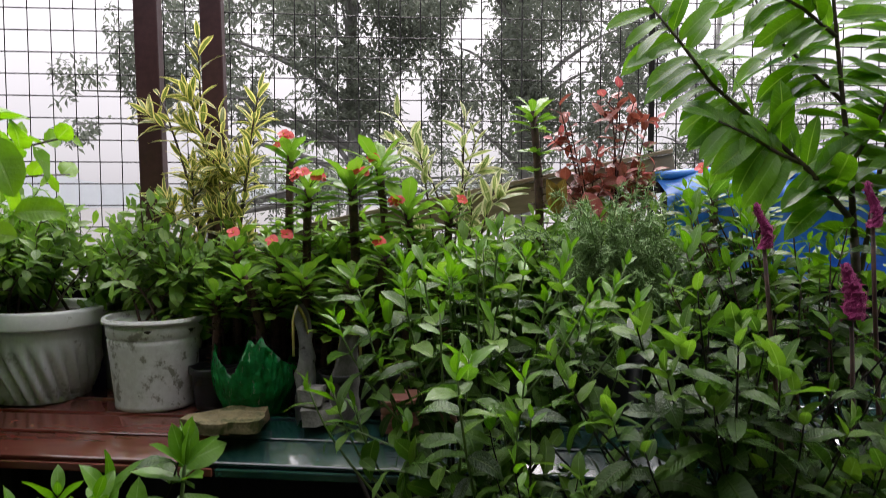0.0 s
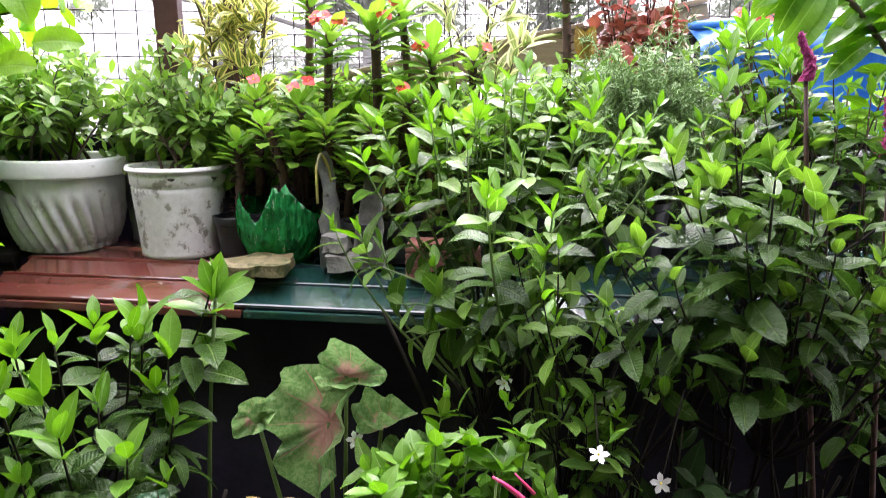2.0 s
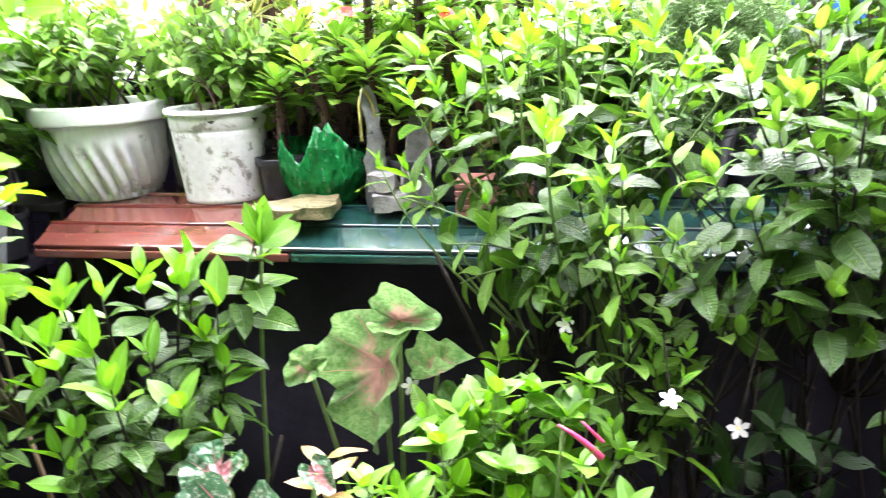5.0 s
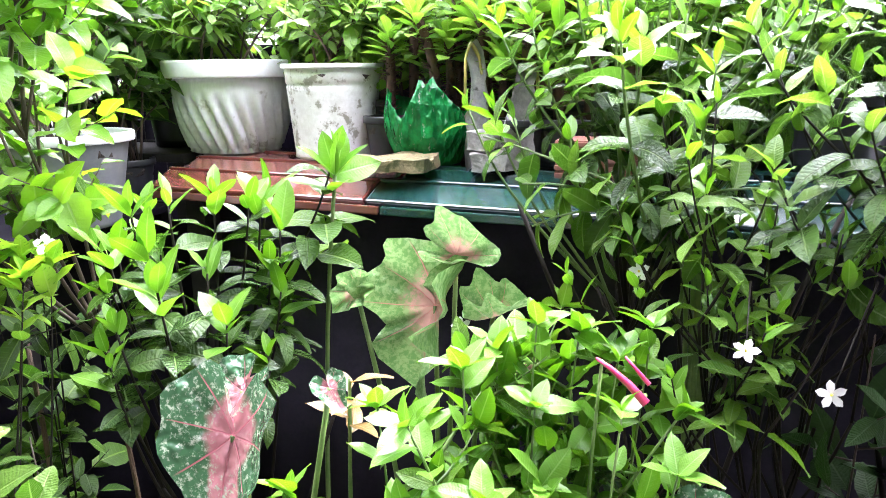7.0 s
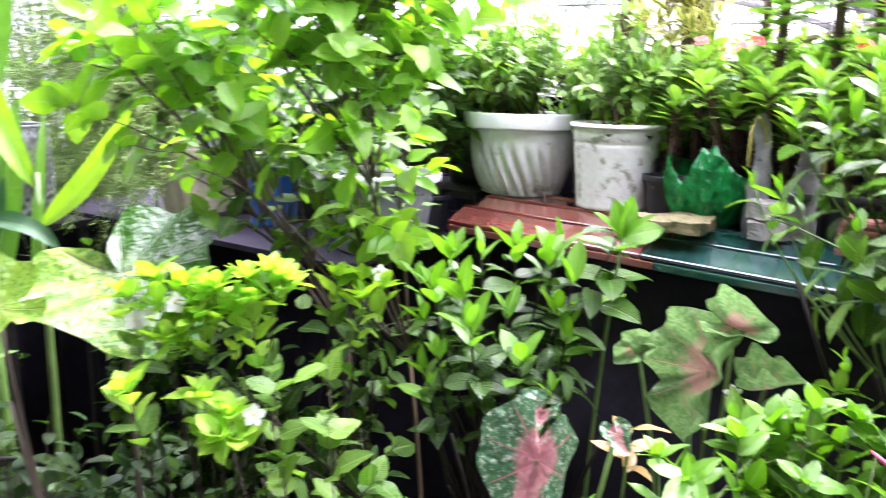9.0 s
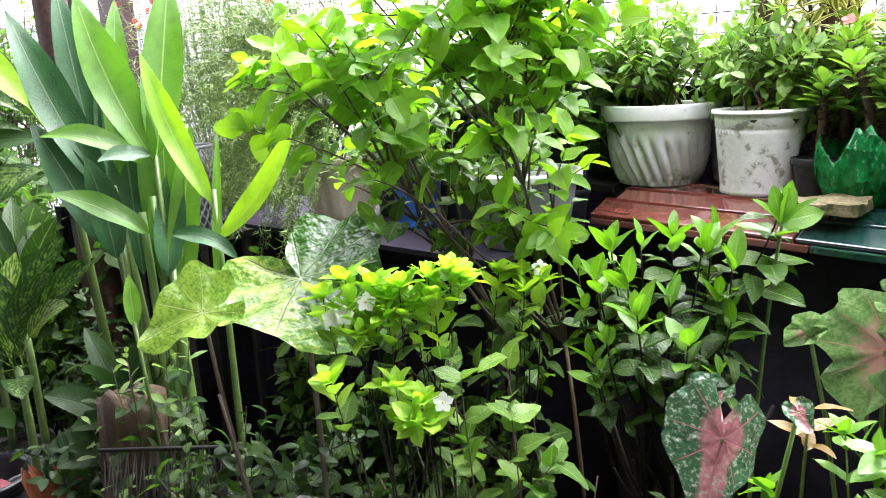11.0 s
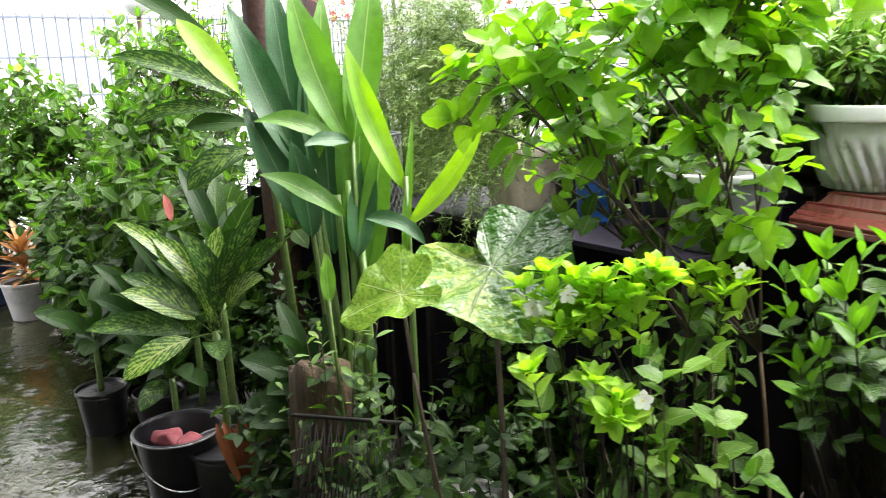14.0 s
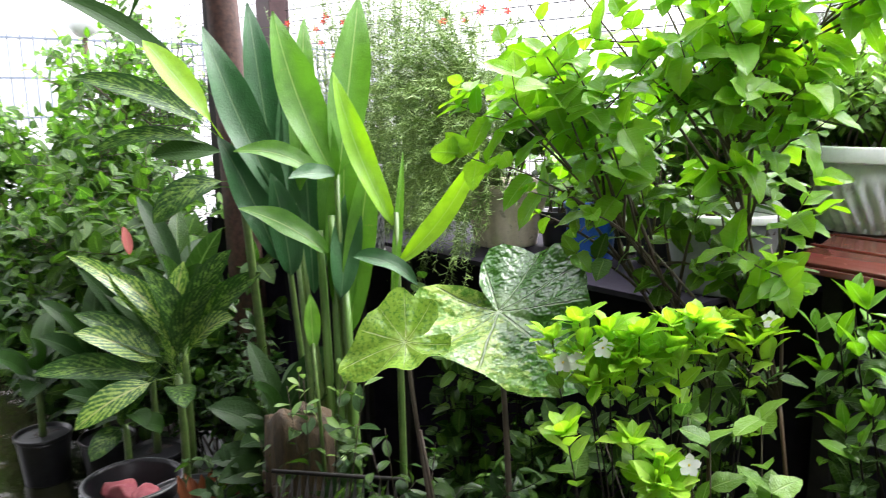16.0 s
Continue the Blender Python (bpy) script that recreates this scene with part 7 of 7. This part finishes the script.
for a in np.linspace(-1.571, 1.571, 25):
    pts.append((0.154 * 0.154 * math.sin(a) + 0.988 * 0.165 * math.cos(a), 0.988 * 0.154 * math.sin(a) - 0.154 * 0.165 * math.cos(a), 0.262 - 0.15 * math.cos(a)))
v, f = tube_data(pts, 0.0025, 0.0025, 6)
child("handle", mesh_of("handle", v, f, M["steel"]), bucket, "thin wire handle")
for k, (x, y, rz) in enumerate(((-0.04, -0.03, 20), (0.05, 0.02, -30))):
    bm = bmesh.new()
    bmesh.ops.create_icosphere(bm, subdivisions=3, radius=0.06)
    for v in bm.verts:
        v.co = Vector((v.co.x * 1.1, v.co.y * 0.7, v.co.z * 0.45))
    rough_up(bm, 0.02, 22, k)
    part("rag", bm, M["rag"], bucket, "faded red rag", True, pose(x, y, 0.225, 0, 0, rz))

# rust-brown fan in an added small pot, standing in for an orange-brown glove-like object
dry = thing("glove_stand_in", "rust-brown fan of blades standing in for a glove-like object", "plant", (-2.18, 0.50, 0.125))
rnd = random.Random(58)
for k in range(9):
    th = -0.9 + 0.225 * k
    a = Vector((-2.18, 0.50, 0.12))
    blade(dry, a, a + Vector((math.sin(th) * 0.12 * 0.64, math.sin(th) * 0.12 * 0.77, 0.26 + 0.03 * math.cos(th) + rnd.uniform(-0.02, 0.015))), 0.034, "leaf_rust", rnd.uniform(-0.1, 0.1), shape=(0.9, 0.3), rows=8, fold=0.5, name="frond")
nursery((-2.18, 0.50, 0.0), 0.045, 0.145, "small black pot added to hold up the rust-brown fan")

# split bark stump and low ferny plants
stump = thing("bark_log", "ridged brown bark log standing among the pots", "log", (-1.76, 0.56, 0))
bm = bmesh.new()
lathe(bm, [(0.085, 0.0), (0.09, 0.1), (0.086, 0.2), (0.092, 0.3), (0.085, 0.4), (0.088, 0.5), (0.082, 0.6), (0.078, 0.68), (0.06, 0.70), (0.02, 0.69)], 48)
for v in bm.verts:
    th = math.atan2(v.co.y, v.co.x)
    ridge = 1 + 0.16 * noise.noise((math.cos(th) * 5, math.sin(th) * 5, v.co.z * 1.2)) + 0.10 * noise.noise((math.cos(th) * 14, math.sin(th) * 14, v.co.z * 3))
    v.co.x, v.co.y = v.co.x * ridge, v.co.y * ridge
    if v.co.z > 0.6:
        v.co.z += 0.06 * noise.noise((v.co.x * 20, v.co.y * 20, 3))
part("trunk", bm, M["bark"], stump, smooth=True)
for k in range(16):
    th = k * 0.39
    bm = bmesh.new()
    box(bm, -0.014, 0.014, -0.004, 0.004, 0.02 + 0.1 * (k % 3), 0.5 + 0.06 * math.sin(k * 2.1), 0.002)
    bmesh.ops.subdivide_edges(bm, edges=bm.edges, cuts=4, use_grid_fill=True)
    rough_up(bm, 0.012, 22, k)
    part("bark_strip", bm, M["bark"], stump, smooth=True, m=Matrix.Translation((0.088 * math.cos(th), 0.088 * math.sin(th), 0)) @ pose(0, 0, 0, 0, 0, math.degrees(th) + 90))
shrub("ground_plant", "small-leaved creeper over the bark log", "plant", (-1.70, 0.54, 0.0), [(-1.70, 0.50, 0.80), (-1.78, 0.46, 0.66), (-1.68, 0.46, 0.58), (-1.74, 0.45, 0.50), (-1.82, 0.47, 0.58), (-1.66, 0.52, 0.84), (-1.62, 0.6, 0.86), (-1.75, 0.56, 0.82), (-1.55, 0.62, 0.86)], [K["dark"], K["deep"]], [K["small"]], 84, twigs=3, twig=0.07, per=7, start=0.65, r=0.003, objects=80)
shrub("ground_plant", "slender pepper plant with small drooping leaves", "plant", (-1.30, 0.55, 0.0), [(-1.40, 0.52, 0.75), (-1.32, 0.5, 0.82), (-1.24, 0.56, 0.8), (-1.3, 0.6, 0.7), (-1.2, 0.5, 0.7), (-1.38, 0.45, 0.65), (-1.28, 0.44, 0.62)], [K["dark"], K["deep"]], [K["dark"]], 85, twigs=3, twig=0.09, per=8, start=0.5, r=0.003, objects=80, size=(0.6, 1.0))
shrub("ground_plant", "leafy undergrowth between the pots, darkened to imitate shade", "plant", (-1.98, 0.62, 0.0), [(-2.1, 0.62, 0.6), (-2.0, 0.56, 0.55), (-1.95, 0.55, 0.7), (-2.15, 0.66, 0.75), (-2.0, 0.6, 0.42), (-1.92, 0.5, 0.4)], [K["deep"]], [K["dark"]], 86, twigs=4, twig=0.1, per=8, start=0.55, stem="stem_shade", r=0.003, objects=60)
shrub("ground_plant", "leafy undergrowth below the hibiscus, darkened to imitate shade", "plant", (-0.60, 0.70, 0.0), [(-0.55, 0.74, 0.8), (-0.65, 0.68, 0.75), (-0.7, 0.78, 0.85), (-0.5, 0.62, 0.7), (-0.8, 0.66, 0.78), (-0.9, 0.6, 0.74), (-0.62, 0.55, 0.62), (-0.95, 0.7, 0.85), (-0.42, 0.7, 0.78)], [K["deep"], K["dark"]], [K["dark"]], 87, twigs=4, twig=0.1, per=8, r=0.003, objects=120)
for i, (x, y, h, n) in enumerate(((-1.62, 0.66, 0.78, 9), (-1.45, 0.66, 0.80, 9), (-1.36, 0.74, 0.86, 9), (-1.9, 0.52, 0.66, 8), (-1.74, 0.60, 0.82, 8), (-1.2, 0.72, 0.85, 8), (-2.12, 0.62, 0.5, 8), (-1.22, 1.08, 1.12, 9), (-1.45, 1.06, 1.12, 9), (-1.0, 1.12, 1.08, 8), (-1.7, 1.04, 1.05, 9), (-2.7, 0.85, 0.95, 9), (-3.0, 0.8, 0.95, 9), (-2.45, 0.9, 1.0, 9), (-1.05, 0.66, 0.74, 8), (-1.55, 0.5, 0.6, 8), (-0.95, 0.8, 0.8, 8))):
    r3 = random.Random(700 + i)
    shrub("ground_plant", "leafy undergrowth below the cannas, mostly shade-darkened leaves", "plant", (x, y, 0.0), [(x + r3.uniform(-0.14, 0.14), y + r3.uniform(-0.12, 0.08), h * r3.uniform(0.4, 0.95 if y > 1 else 0.82)) for _ in range(n)], [K["deep"]] if y < 1 else [K["hedge"], K["dark"]], [K["deep"], K["dark"]] if y < 1 else [K["hedge"], K["hib_low"]], 720 + i, twigs=4, twig=0.10, per=8, start=0.55, r=0.003, objects=6, group="undergrowth", size=(0.6, 1.0), stem="stem_shade")
pot("white_pot", "pale broken pot lying low among the plants", (-1.20, 0.60, 0.36), 0.095, 0.08, 0.18, "cement_pale", 0.012, 0.016)
bm = bmesh.new()
box(bm, -0.2, 0.2, -0.16, 0.16, 0, 0.41, 0.006)
ob = solid("concrete_block", bm, M["concrete"], "damp concrete block under the low pots", "block")
ob.location = (-1.24, 0.58, 0)
crate = thing("mesh_tray", "grey expanded-metal tray leaning between the pots", "tray", (-1.52, 0.42, 0))
bits = []
for k in range(16):
    bits.append(tube_data([(-0.14 + k * 0.018, 0, 0), (-0.14 + k * 0.018 + 0.02, 0.01, 0.26)], 0.002, 0.002, 4))
    bits.append(tube_data([(-0.14 + k * 0.018 + 0.02, 0.003, 0), (-0.14 + k * 0.018, 0.013, 0.26)], 0.002, 0.002, 4))
for z in (0.0, 0.26):
    bits.append(tube_data([(-0.15, z * 0.04, z), (0.15, z * 0.04, z)], 0.005, 0.005, 6))
v, f = merge(bits)
child("lattice", mesh_of("lattice", v, f, M["iron_dark"]), crate)
crate.matrix_world = pose(-1.46, 0.44, 0.40, -20, 0, 40)
bm = bmesh.new()
box(bm, -0.14, 0.10, -0.1, 0.1, 0, 0.40, 0.006)
ob = solid("concrete_block", bm, M["concrete"], "damp concrete block under the metal tray", "block")
ob.location = (-1.54, 0.46, 0)

# ---- left side ----
rnd = random.Random(5)
for i, (x, y, z) in enumerate(((-6.4, 0.15, 1.72), (-6.3, 0.75, 1.70), (-6.0, 1.25, 1.62), (-5.3, 1.35, 1.5), (-6.8, -0.45, 1.75), (-7.4, 0.4, 1.7), (-6.6, -1.0, 1.7), (-4.4, 0.98, 1.42), (-3.9, 0.98, 1.30), (-3.5, 0.82, 1.1), (-3.2, 0.98, 1.1), (-4.9, 0.98, 1.3))):
    shrub("hedge_shrub", "leafy yellow-green shrub at the yard's edge", "shrub", (x, y, 0.0), [(x + rnd.gauss(0, 0.28), y + rnd.gauss(-0.05, 0.24), z * rnd.uniform(0.3, 1.05)) for _ in range(18)], [K["hedge"]] if x < -5 else [K["deep"], K["hedge"]], [K["hedge_young"], K["hedge"]] if x < -5 else [K["hedge"]], 400 + i, twigs=10, twig=0.2, per=10, start=0.1, r=0.005, objects=4, spread=0.12, fill=6, fill_r=0.15, group="shrubs at the yard's edge", size=(0.8, 1.3))
for i, (x, y, h) in enumerate(((-3.7, 0.55, 0.6), (-4.1, 0.55, 0.6), (-4.5, 0.6, 0.65), (-4.95, 0.62, 0.7), (-5.3, 0.7, 0.75), (-5.75, 0.65, 0.8), (-6.2, 0.1, 0.7), (-6.5, -0.4, 0.7))):
    shrub("hedge_shrub", "low foliage along the water's edge, shade put into its colour", "shrub", (x, y, 0.0), [(x + rnd.gauss(0, 0.17), y + rnd.gauss(0, 0.10), h * rnd.uniform(0.25, 1.0)) for _ in range(14)], [K["deep"]], [K["deep"], K["hedge"]], 480 + i, twigs=7, twig=0.14, per=9, start=0.1, r=0.004, objects=0, spread=0.1, group="shrubs at the yard's edge", size=(0.9, 1.5), stem="stem_shade")
for i, (x, y, z) in enumerate(((-1.35, 2.2, 1.42), (-1.85, 2.15, 1.45), (-2.35, 2.1, 1.5), (-2.9, 2.05, 1.52), (-3.5, 1.95, 1.5), (-4.2, 1.85, 1.45))):
    r8 = random.Random(620 + i)
    shrub("hedge_shrub", "leafy green shrub growing outside the wire fence", "shrub", (x, y, 0.0), [(x + r8.gauss(0, 0.25), y + r8.gauss(0, 0.12), z * r8.uniform(0.45, 1.05)) for _ in range(16)], [K["hedge"]], [K["hedge"], K["hedge_young"]], 630 + i, twigs=9, twig=0.18, per=9, start=0.3, r=0.005, objects=0, spread=0.12, group="shrubs outside the fence", size=(0.8, 1.3))
yellow = thing("yellow_flower", "small yellow flowers on thin stems", "flower", (-6.2, 0.2, 0))
for p in ((-6.0, 0.18, 1.42), (-6.1, 0.42, 1.62), (-6.0, 0.0, 1.40), (-5.9, 0.56, 1.58)):
    cane(yellow, bez((-6.2, 0.2, 0), (-6.15, 0.2, 0.9), p, 6), 0.003, 0.001)
    flower(yellow, p, (0.9, -0.2, 0.3), 0.028, "petal_yellow", 5, width=0.9)
tp = pot("grey_pot", "pale grey plastic pot at the water's edge", (-5.45, 0.36, 0.0065), 0.15, 0.11, 0.25, "pot_tan", 0.008, 0.02)
tan = thing("dry_bromeliad", "dry orange-brown bromeliad in the grey pot", "plant", (-5.45, 0.36, 0.238))
lv, r5 = Leaves(), random.Random(55)
for k in range(60):
    th, el = k * 2.4, 0.1 + 1.2 * (k / 60)
    lv.add(K["tan"], r5, Vector((-5.45, 0.36, 0.24 + 0.22 * k / 60)), Vector((math.cos(th) * math.cos(el), math.sin(th) * math.cos(el), math.sin(el))), UP, r5.uniform(0.9, 1.4))
lv.emit(tan, 60)
pot("blue_pot", "blue plastic tub at the water's edge, shadow put into its colour", (-6.05, 0.18, 0.0065), 0.19, 0.16, 0.28, "pot_blue_shade", 0.01, 0.02)

shrub("young_tree", "airy young tree with pale green leaves by the lamp", "tree", (-5.2, 1.5, 0), [(-5.4, 1.17, 1.9), (-5.25, 1.33, 1.78), (-5.34, 1.15, 1.6), (-5.1, 1.55, 1.86), (-4.95, 1.65, 1.55), (-5.1, 1.3, 2.05), (-4.8, 1.6, 2.0), (-5.0, 1.5, 2.2), (-4.7, 1.7, 1.7)], [K["hedge"]], [K["hedge_young"]], 450, twigs=7, twig=0.22, per=10, r=0.008, objects=20, fill=5, fill_r=0.15)

shrub("young_tree", "airy young tree with pale green leaves by the lamp", "tree", (-5.85, 1.7, 0), [(-6.15, 1.3, 1.96), (-5.99, 1.5, 2.03), (-5.79, 1.71, 1.91), (-5.62, 1.93, 1.98), (-5.9, 1.54, 1.76), (-5.69, 1.77, 1.72), (-6.1, 1.3, 1.76), (-5.54, 1.96, 1.79)], [K["hedge"], K["small_young"]], [K["hedge_young"]], 451, twigs=9, twig=0.25, per=10, start=0.4, r=0.008, objects=10, fill=8, fill_r=0.15, size=(0.9, 1.5))

# far wall, railing and lamp
bm = bmesh.new()
box(bm, -9.2, -9.0, -6.0, 6.0, 0, 1.25, 0.01)
solid("wall_far", bm, M["paint_white"], "low white wall across the street", "wall", kind="structure")
rail = thing("far_railing", "grey metal railing above the white wall", "railing", (-9.1, 0, 1.25))
for k in range(90):
    bm = bmesh.new()
    box(bm, -0.009, 0.009, -0.009, 0.009, 0, 0.95)
    part("bar", bm, M["fence_grey"], rail, m=Matrix.Translation((0, -5.4 + k * 0.12, 0)))
for z in (0.1, 0.5, 0.9):
    bm = bmesh.new()
    box(bm, -0.02, 0.02, -5.6, 5.6, z, z + 0.02)
    part("rail", bm, M["fence_grey"], rail)
lamp = thing("garden_lamp", "grey globe garden lamp on a dark post", "lamp", (-6.91, 1.665, 0))
v, f = tube_data([(0, 0, 0), (0, 0, 1.0), (0, 0, 2.02)], 0.024, 0.02, 8)
child("post", mesh_of("post", v, f, M["bark"]), lamp)
bm = bmesh.new()
bmesh.ops.create_uvsphere(bm, u_segments=24, v_segments=16, radius=0.125)
part("globe", bm, M["lamp_glass"], lamp, smooth=True, m=Matrix.Translation((0, 0, 2.12)))


# ---- trees and distance beyond the fence ----
def tree(base, height, blobs, leaves, seed, label, limbs=7, size=1.0, r=0.13):
    rnd = random.Random(seed)
    owner = thing("tree", label, "tree", base, "trees beyond the fence")
    b = Vector(base)
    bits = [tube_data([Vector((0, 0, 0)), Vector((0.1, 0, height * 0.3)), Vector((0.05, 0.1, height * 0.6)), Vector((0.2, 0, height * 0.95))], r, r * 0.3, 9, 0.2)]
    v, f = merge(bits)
    child("trunk", mesh_of("trunk", v, f, M["bark_haze"]), owner)
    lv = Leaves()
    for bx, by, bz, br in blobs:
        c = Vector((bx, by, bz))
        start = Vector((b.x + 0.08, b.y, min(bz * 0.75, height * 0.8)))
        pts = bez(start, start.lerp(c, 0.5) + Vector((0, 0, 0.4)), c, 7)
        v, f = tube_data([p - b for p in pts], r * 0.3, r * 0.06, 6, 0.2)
        child("limb", mesh_of("limb", v, f, M["bark_haze"]), owner)
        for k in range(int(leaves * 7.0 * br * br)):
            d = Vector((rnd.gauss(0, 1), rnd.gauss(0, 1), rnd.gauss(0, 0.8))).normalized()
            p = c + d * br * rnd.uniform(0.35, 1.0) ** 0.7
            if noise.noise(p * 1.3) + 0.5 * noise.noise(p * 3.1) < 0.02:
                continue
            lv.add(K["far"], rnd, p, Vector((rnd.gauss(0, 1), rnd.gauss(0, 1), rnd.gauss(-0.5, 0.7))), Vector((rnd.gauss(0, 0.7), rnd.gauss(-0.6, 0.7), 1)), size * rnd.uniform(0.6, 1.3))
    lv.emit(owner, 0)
    return owner


tree((-1.2, 9.6, 0), 6.0, [(-2.2, 9.4, 3.4, 1.0), (-1.2, 9.2, 3.9, 1.1), (-0.4, 9.5, 3.2, 0.9), (-1.9, 9.8, 2.6, 0.7), (-3.3, 9.5, 3.7, 0.8), (-3.6, 9.3, 3.0, 0.5), (-4.4, 9.4, 2.95, 0.45), (-4.5, 9.4, 2.55, 0.3), (-0.9, 9.5, 2.5, 0.6), (-1.4, 9.6, 4.8, 1.2), (-2.8, 9.7, 4.6, 0.9)], 800, 501, "tall tree with drooping sprays, leaves greyed to imitate rain haze")
tree((1.0, 10.4, 0), 6.5, [(0.2, 10.2, 3.6, 1.1), (1.2, 10.3, 3.9, 1.2), (2.0, 10.2, 3.3, 0.9), (0.9, 10.3, 2.7, 0.8), (2.3, 10.3, 2.6, 0.5), (0.0, 10.2, 2.6, 0.7), (1.4, 10.3, 5.0, 1.3), (2.6, 10.2, 3.9, 0.6), (0.2, 10.3, 4.8, 1.1)], 800, 502, "broad tree with open crown, leaves greyed to imitate rain haze")
tree((4.6, 13.5, 0), 5.0, [(4.3, 13.3, 3.2, 0.9), (5.2, 13.4, 3.5, 1.1), (3.6, 13.3, 2.7, 0.6), (6.2, 13.4, 3.0, 1.0), (4.8, 13.4, 2.4, 0.8), (5.7, 13.4, 2.2, 0.9)], 600, 503, "rounded tree, rain haze put into its pale leaf colour")
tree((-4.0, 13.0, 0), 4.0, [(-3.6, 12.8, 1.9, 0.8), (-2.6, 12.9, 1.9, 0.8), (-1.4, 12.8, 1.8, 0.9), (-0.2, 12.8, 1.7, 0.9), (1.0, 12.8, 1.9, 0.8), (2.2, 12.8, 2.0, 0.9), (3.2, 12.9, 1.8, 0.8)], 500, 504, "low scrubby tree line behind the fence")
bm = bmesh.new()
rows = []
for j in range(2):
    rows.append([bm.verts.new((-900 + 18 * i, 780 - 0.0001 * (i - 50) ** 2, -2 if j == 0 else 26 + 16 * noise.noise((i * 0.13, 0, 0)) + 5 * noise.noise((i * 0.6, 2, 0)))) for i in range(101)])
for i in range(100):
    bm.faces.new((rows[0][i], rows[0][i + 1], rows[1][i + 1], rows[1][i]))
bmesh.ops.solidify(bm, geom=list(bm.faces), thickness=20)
solid("backdrop", bm, M["hill_haze"], "hills on the horizon, mist put into their pale colour", "hills", kind="structure")

bag = thing("plastic_bag", "crumpled cyan plastic bag hung on the fence wire", "bag", (-1.45, 1.72, 1.33))
bm = bmesh.new()
bmesh.ops.create_icosphere(bm, subdivisions=4, radius=0.05)
for v in bm.verts:
    v.co = Vector((v.co.x * 1.0, v.co.y * 0.4, (v.co.z + 0.05) * 1.25))
rough_up(bm, 0.016, 26, 1)
rough_up(bm, 0.006, 70, 2)
part("body", bm, M["bag_cyan"], bag)
cane(bag, [(-1.45, 1.72, 1.45), (-1.44, 1.76, 1.55), (-1.44, 1.765, 1.60)], 0.003, 0.002, "bag_cyan", "loop")
